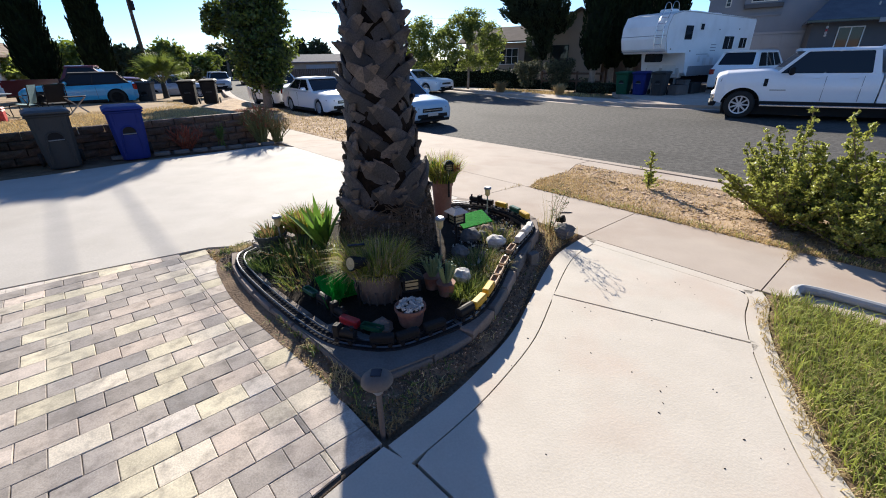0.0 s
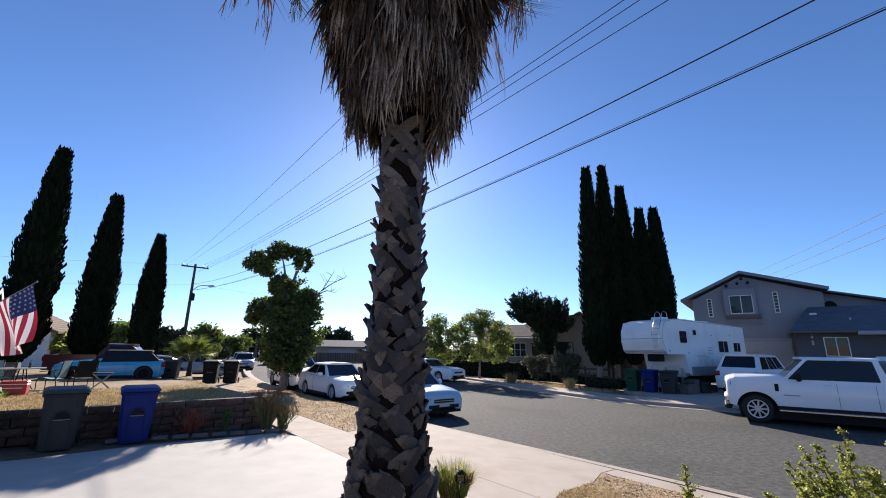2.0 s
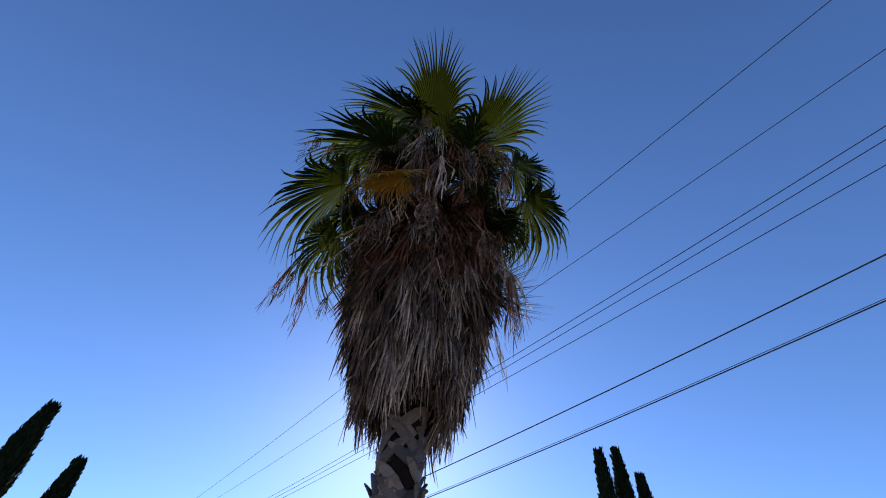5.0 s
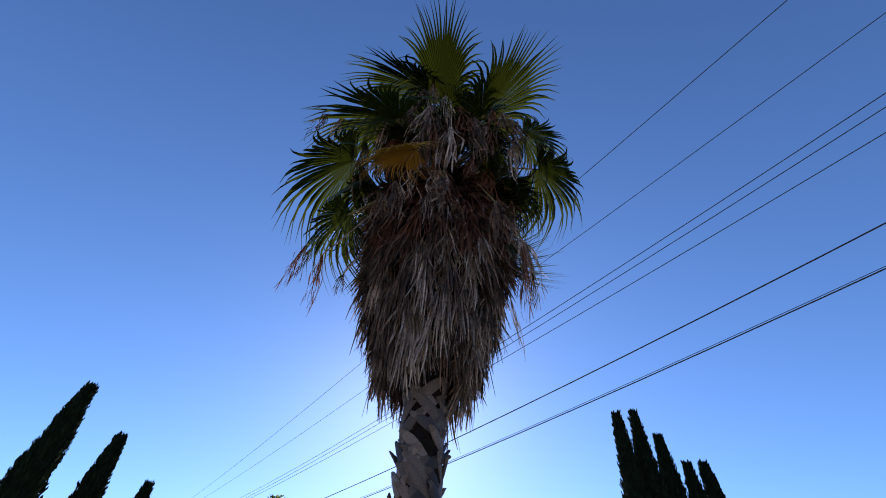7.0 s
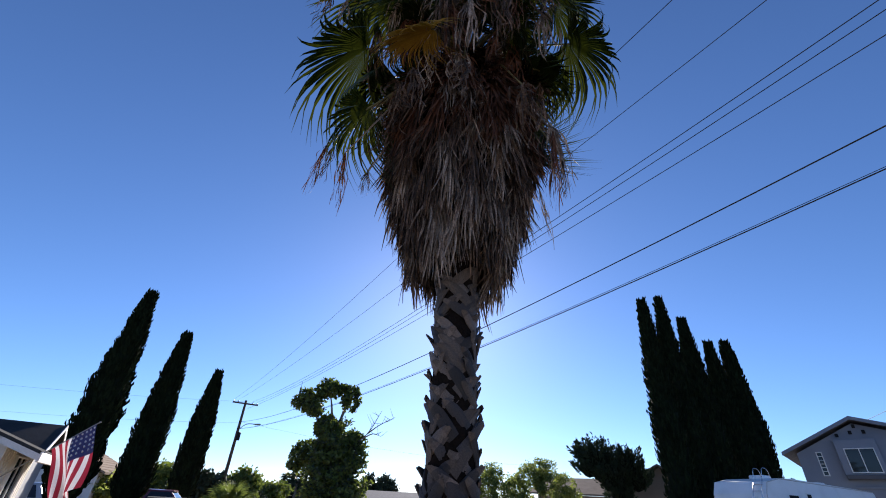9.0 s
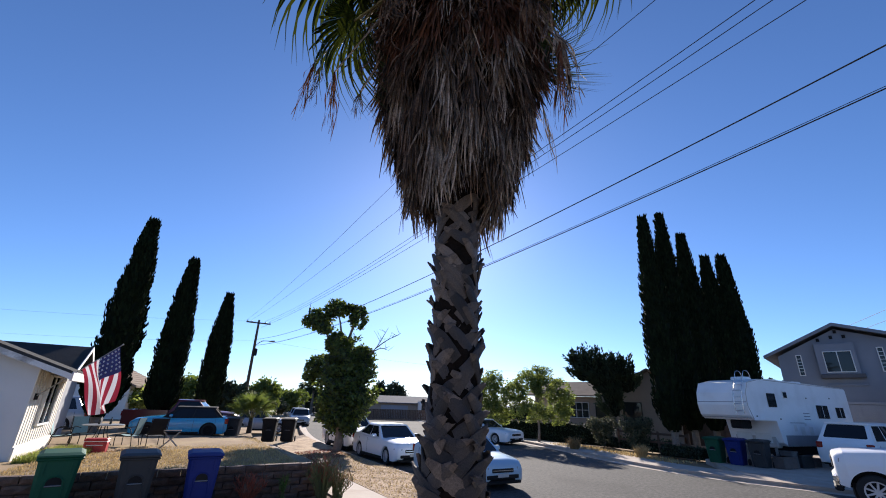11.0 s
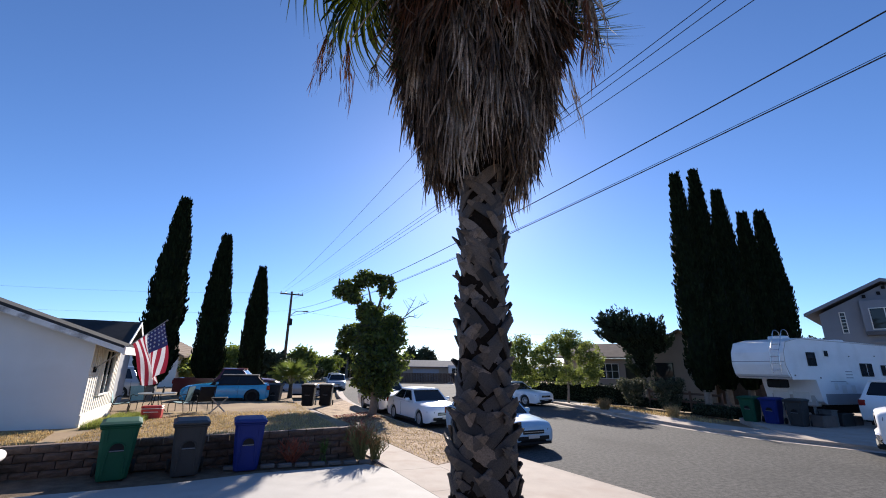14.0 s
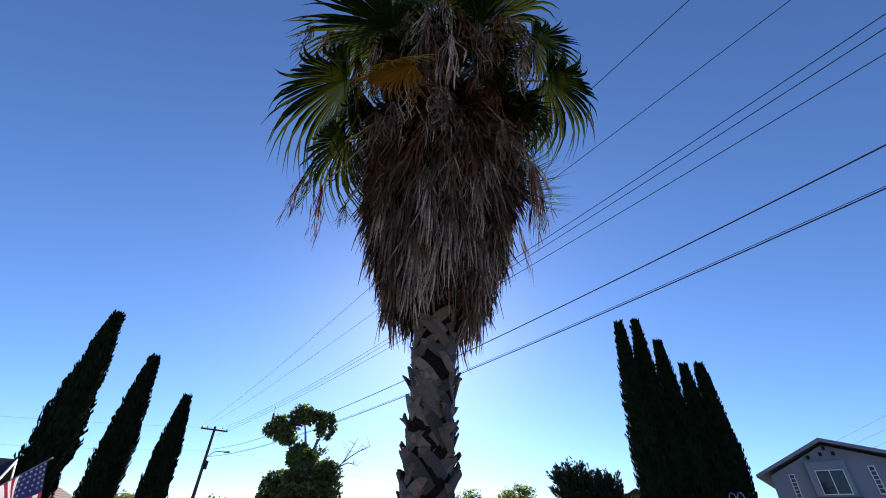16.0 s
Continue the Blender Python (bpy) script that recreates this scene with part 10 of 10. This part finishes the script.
# ---------- retaining wall blocks ----------
rw = thing("retaining_wall", "low dark brown split-face block retaining wall", "wall", kind="structure")
back = offset(WALL, 0.09)
g = Geo(); g.band(offset(WALL, 0.10), offset(WALL, 0.28), -0.3, lambda x, y: 0.45)
g.obj("wall_core", M["block"], rw)
blk = []
for v in range(3):
    r = random.Random(90 + v)
    gg = Geo()
    L, H, D = 0.40, 0.144, 0.16
    nx, nz = 5, 3
    front = [(-L / 2 + 0.008 + (L - 0.016) * i / nx, -D / 2 - (0.0 if i in (0, nx) or k in (0, nz) else r.uniform(0.01, 0.045)), 0.006 + (H - 0.012) * k / nz) for k in range(nz + 1) for i in range(nx + 1)]
    f = [(k * (nx + 1) + i, k * (nx + 1) + i + 1, (k + 1) * (nx + 1) + i + 1, (k + 1) * (nx + 1) + i) for k in range(nz) for i in range(nx)]
    gg.add(front, f)
    gg.add([(-L / 2 + 0.008, -D / 2, H - 0.006), (L / 2 - 0.008, -D / 2, H - 0.006), (L / 2 - 0.008, D / 2, H - 0.006), (-L / 2 + 0.008, D / 2, H - 0.006), (-L / 2 + 0.008, -D / 2, 0.006), (L / 2 - 0.008, -D / 2, 0.006), (L / 2 - 0.008, D / 2, 0.006), (-L / 2 + 0.008, D / 2, 0.006)], [(0, 1, 2, 3), (0, 3, 7, 4), (1, 5, 6, 2), (4, 7, 6, 5)])
    blk.append(gg)
bobs = {}
marks_w = walk_ring(WALL, 0.20)
for row in range(5):
    z = -0.11 + row * 0.144
    for i in range(0, len(marks_w) - 2):
        if (i + row) % 2:
            continue
        a, b = marks_w[i], marks_w[min(i + 2, len(marks_w) - 1)]
        m_ = marks_w[i + 1]
        zz = z - 0.024 * max(0, (m_ - Vector((-5.2, 9.75))).dot(Vector((-0.3, 0.9)))) * 2.0
        if m_.x < -11.5 or zz + 0.144 < yard(m_.x, m_.y):
            continue
        t = b - a
        v = rng.randrange(3)
        mm = pose(m_.x, m_.y, zz, 0, 0, math.degrees(math.atan2(t.y, t.x))) @ pose(0, rng.uniform(-0.01, 0.01) + row * 0.008, 0, 0, 0, rng.uniform(-1.5, 1.5))
        if v not in bobs:
            bobs[v] = blk[v].obj("block", M["block"], rw, m=mm)
        else:
            again(bobs[v], "block", mm, rw)

# ---------- pavers ----------
pv = thing("paver_field", "multi-tone concrete pavers in running bond", "paving", kind="structure")
PS, PL = Vector((0.668, -0.744)), Vector((0.744, 0.668))     # along the edge, towards the planter
PO = Vector((-0.321, 1.372))                                # outer corner
def paver_mesh(l, w):
    gg = Geo(); b = 0.003; h = 0.06
    x0, x1, y0, y1 = -l / 2 + 0.0016, l / 2 - 0.0016, -w / 2 + 0.0016, w / 2 - 0.0016
    gg.add([(x0, y0, -h), (x1, y0, -h), (x1, y1, -h), (x0, y1, -h), (x0, y0, -b * 0.6), (x1, y0, -b * 0.6), (x1, y1, -b * 0.6), (x0, y1, -b * 0.6), (x0 + b, y0 + b, 0), (x1 - b, y0 + b, 0), (x1 - b, y1 - b, 0), (x0 + b, y1 - b, 0)],
           [(0, 1, 5, 4), (1, 2, 6, 5), (2, 3, 7, 6), (3, 0, 4, 7), (4, 5, 9, 8), (5, 6, 10, 9), (6, 7, 11, 10), (7, 4, 8, 11), (8, 9, 10, 11)])
    return gg


ang_l = math.atan2(PL.y, PL.x)
def paver_pose(p):
    return Matrix.Translation((p.x, p.y, yard(p.x, p.y) + rng.uniform(-0.0015, 0.0015))) @ Matrix(((1, 0, 0, 0), (0, 1, 0, 0), (-0.0227, -0.01746, 1, 0), (0, 0, 0, 1))) @ pose(0, 0, 0, rng.uniform(-0.25, 0.25), rng.uniform(-0.25, 0.25), math.degrees(ang_l) + rng.uniform(-0.4, 0.4))


meshes = {}
def lay(l, w, p, tone):
    key = (round(l, 3), w, tone)
    if key in meshes:
        again(meshes[key], "paver", paver_pose(p), pv)
    else:
        meshes[key] = paver_mesh(l, w).obj("paver", PAVER[tone], pv, m=paver_pose(p))


BL, BW, FLN, FWD = 0.215, 0.143, 0.228, 0.141
def clip(poly, o, nrm, lim):
    """The part of a flat outline on the near side of a line."""
    out = []
    for i, a in enumerate(poly):
        b = poly[(i + 1) % len(poly)]
        da, db = (a - o).dot(nrm) - lim, (b - o).dot(nrm) - lim
        if da <= 0:
            out.append(a)
        if (da < 0) != (db < 0):
            out.append(a.lerp(b, da / (da - db)))
    return out


n_b = 24
for i in range(n_b):                       # soldier course along the planter
    p = PO - PS * (BW * (i + 0.5) + 0.0) - PL * (BL / 2)
    if (p - Vector((-2.35, 3.62))).dot(Vector((-0.57, 0.82))) > -0.07:
        continue
    lay(BL, BW, p, rng.randrange(8))
cut = Geo()
rest = Geo()
far = []
for row in range(-16, 25):
    c0 = PO - PS * (FWD * (row + 0.5)) - PL * BL
    first = 0.142 if row % 2 else 0.027        # every other course starts with a cut sliver
    k = 0
    pos = 0.0
    while pos < 6.2:
        l = FLN if k else first
        p = c0 - PL * (pos + l / 2)
        pos += l
        k += 1
        # keep to the paved area: short of the driveway line, behind the front walk line
        rect = [p + PL * (sx * l / 2) + PS * (sy * FWD / 2) for sx, sy in ((-1, -1), (1, -1), (1, 1), (-1, 1))]
        kept = clip(rect, Vector((-2.35, 3.62)), Vector((-0.57, 0.82)), -0.006)
        if row < 0:
            kept = clip(kept, PO, Vector((0.76, -0.65)), -0.02)
        if len(kept) < 3:
            continue
        if any((a - b).length > 1e-6 for a, b in zip(kept, rect)) or len(kept) != 4:
            cut.prism([tuple(q + (sum(kept, Vector((0, 0))) / len(kept) - q) * 0.012) for q in kept], lambda x, y: yard(x, y) - 0.06, lambda x, y: yard(x, y) - 0.0005, rng.randrange(8))
            continue
        d = (p - Vector((-1.0, 1.3))).length
        far.append((d, p, l))
far.sort(key=lambda t: t[0])
for i, (d, p, l) in enumerate(far):
    tone = rng.choice([0, 0, 1, 1, 2, 2, 3, 3, 4, 5, 6, 7])
    if i < 278:
        lay(l, FWD, p, tone)
    else:
        src = paver_mesh(l, FWD)
        o = len(rest.v)
        rest.add(src.v, src.f, tone, paver_pose(p))
tagged(rest.obj("paver_rest", PAVER, pv), kind="stuff")
tagged(cut.obj("cut_paver", PAVER, pv), kind="stuff")
g = Geo(); g.prism([(-0.33, 1.36), (-2.36, 3.62), (-3.56, 2.80), (-5.2, 1.6), (-8.0, -0.6), (-5, -4.0), (-2.2, -0.9)], lambda x, y: yard(x, y) - 0.1, lambda x, y: yard(x, y) - 0.012)
tagged(g.obj("joint_sand", M["joint"]), "dark jointing sand between pavers", "sand", kind="structure")

# plain front of the house behind, unseen, added to bounce sunlight into the shade
g = Geo(); g.prism([(-9, -6.2), (9, -6.2), (9, -5.9), (-9, -5.9)], -0.5, 2.75)
tagged(g.obj("wall_south", M["stucco_beige"]), "unseen plain beige stucco house front bouncing sunlight", "wall", kind="structure")
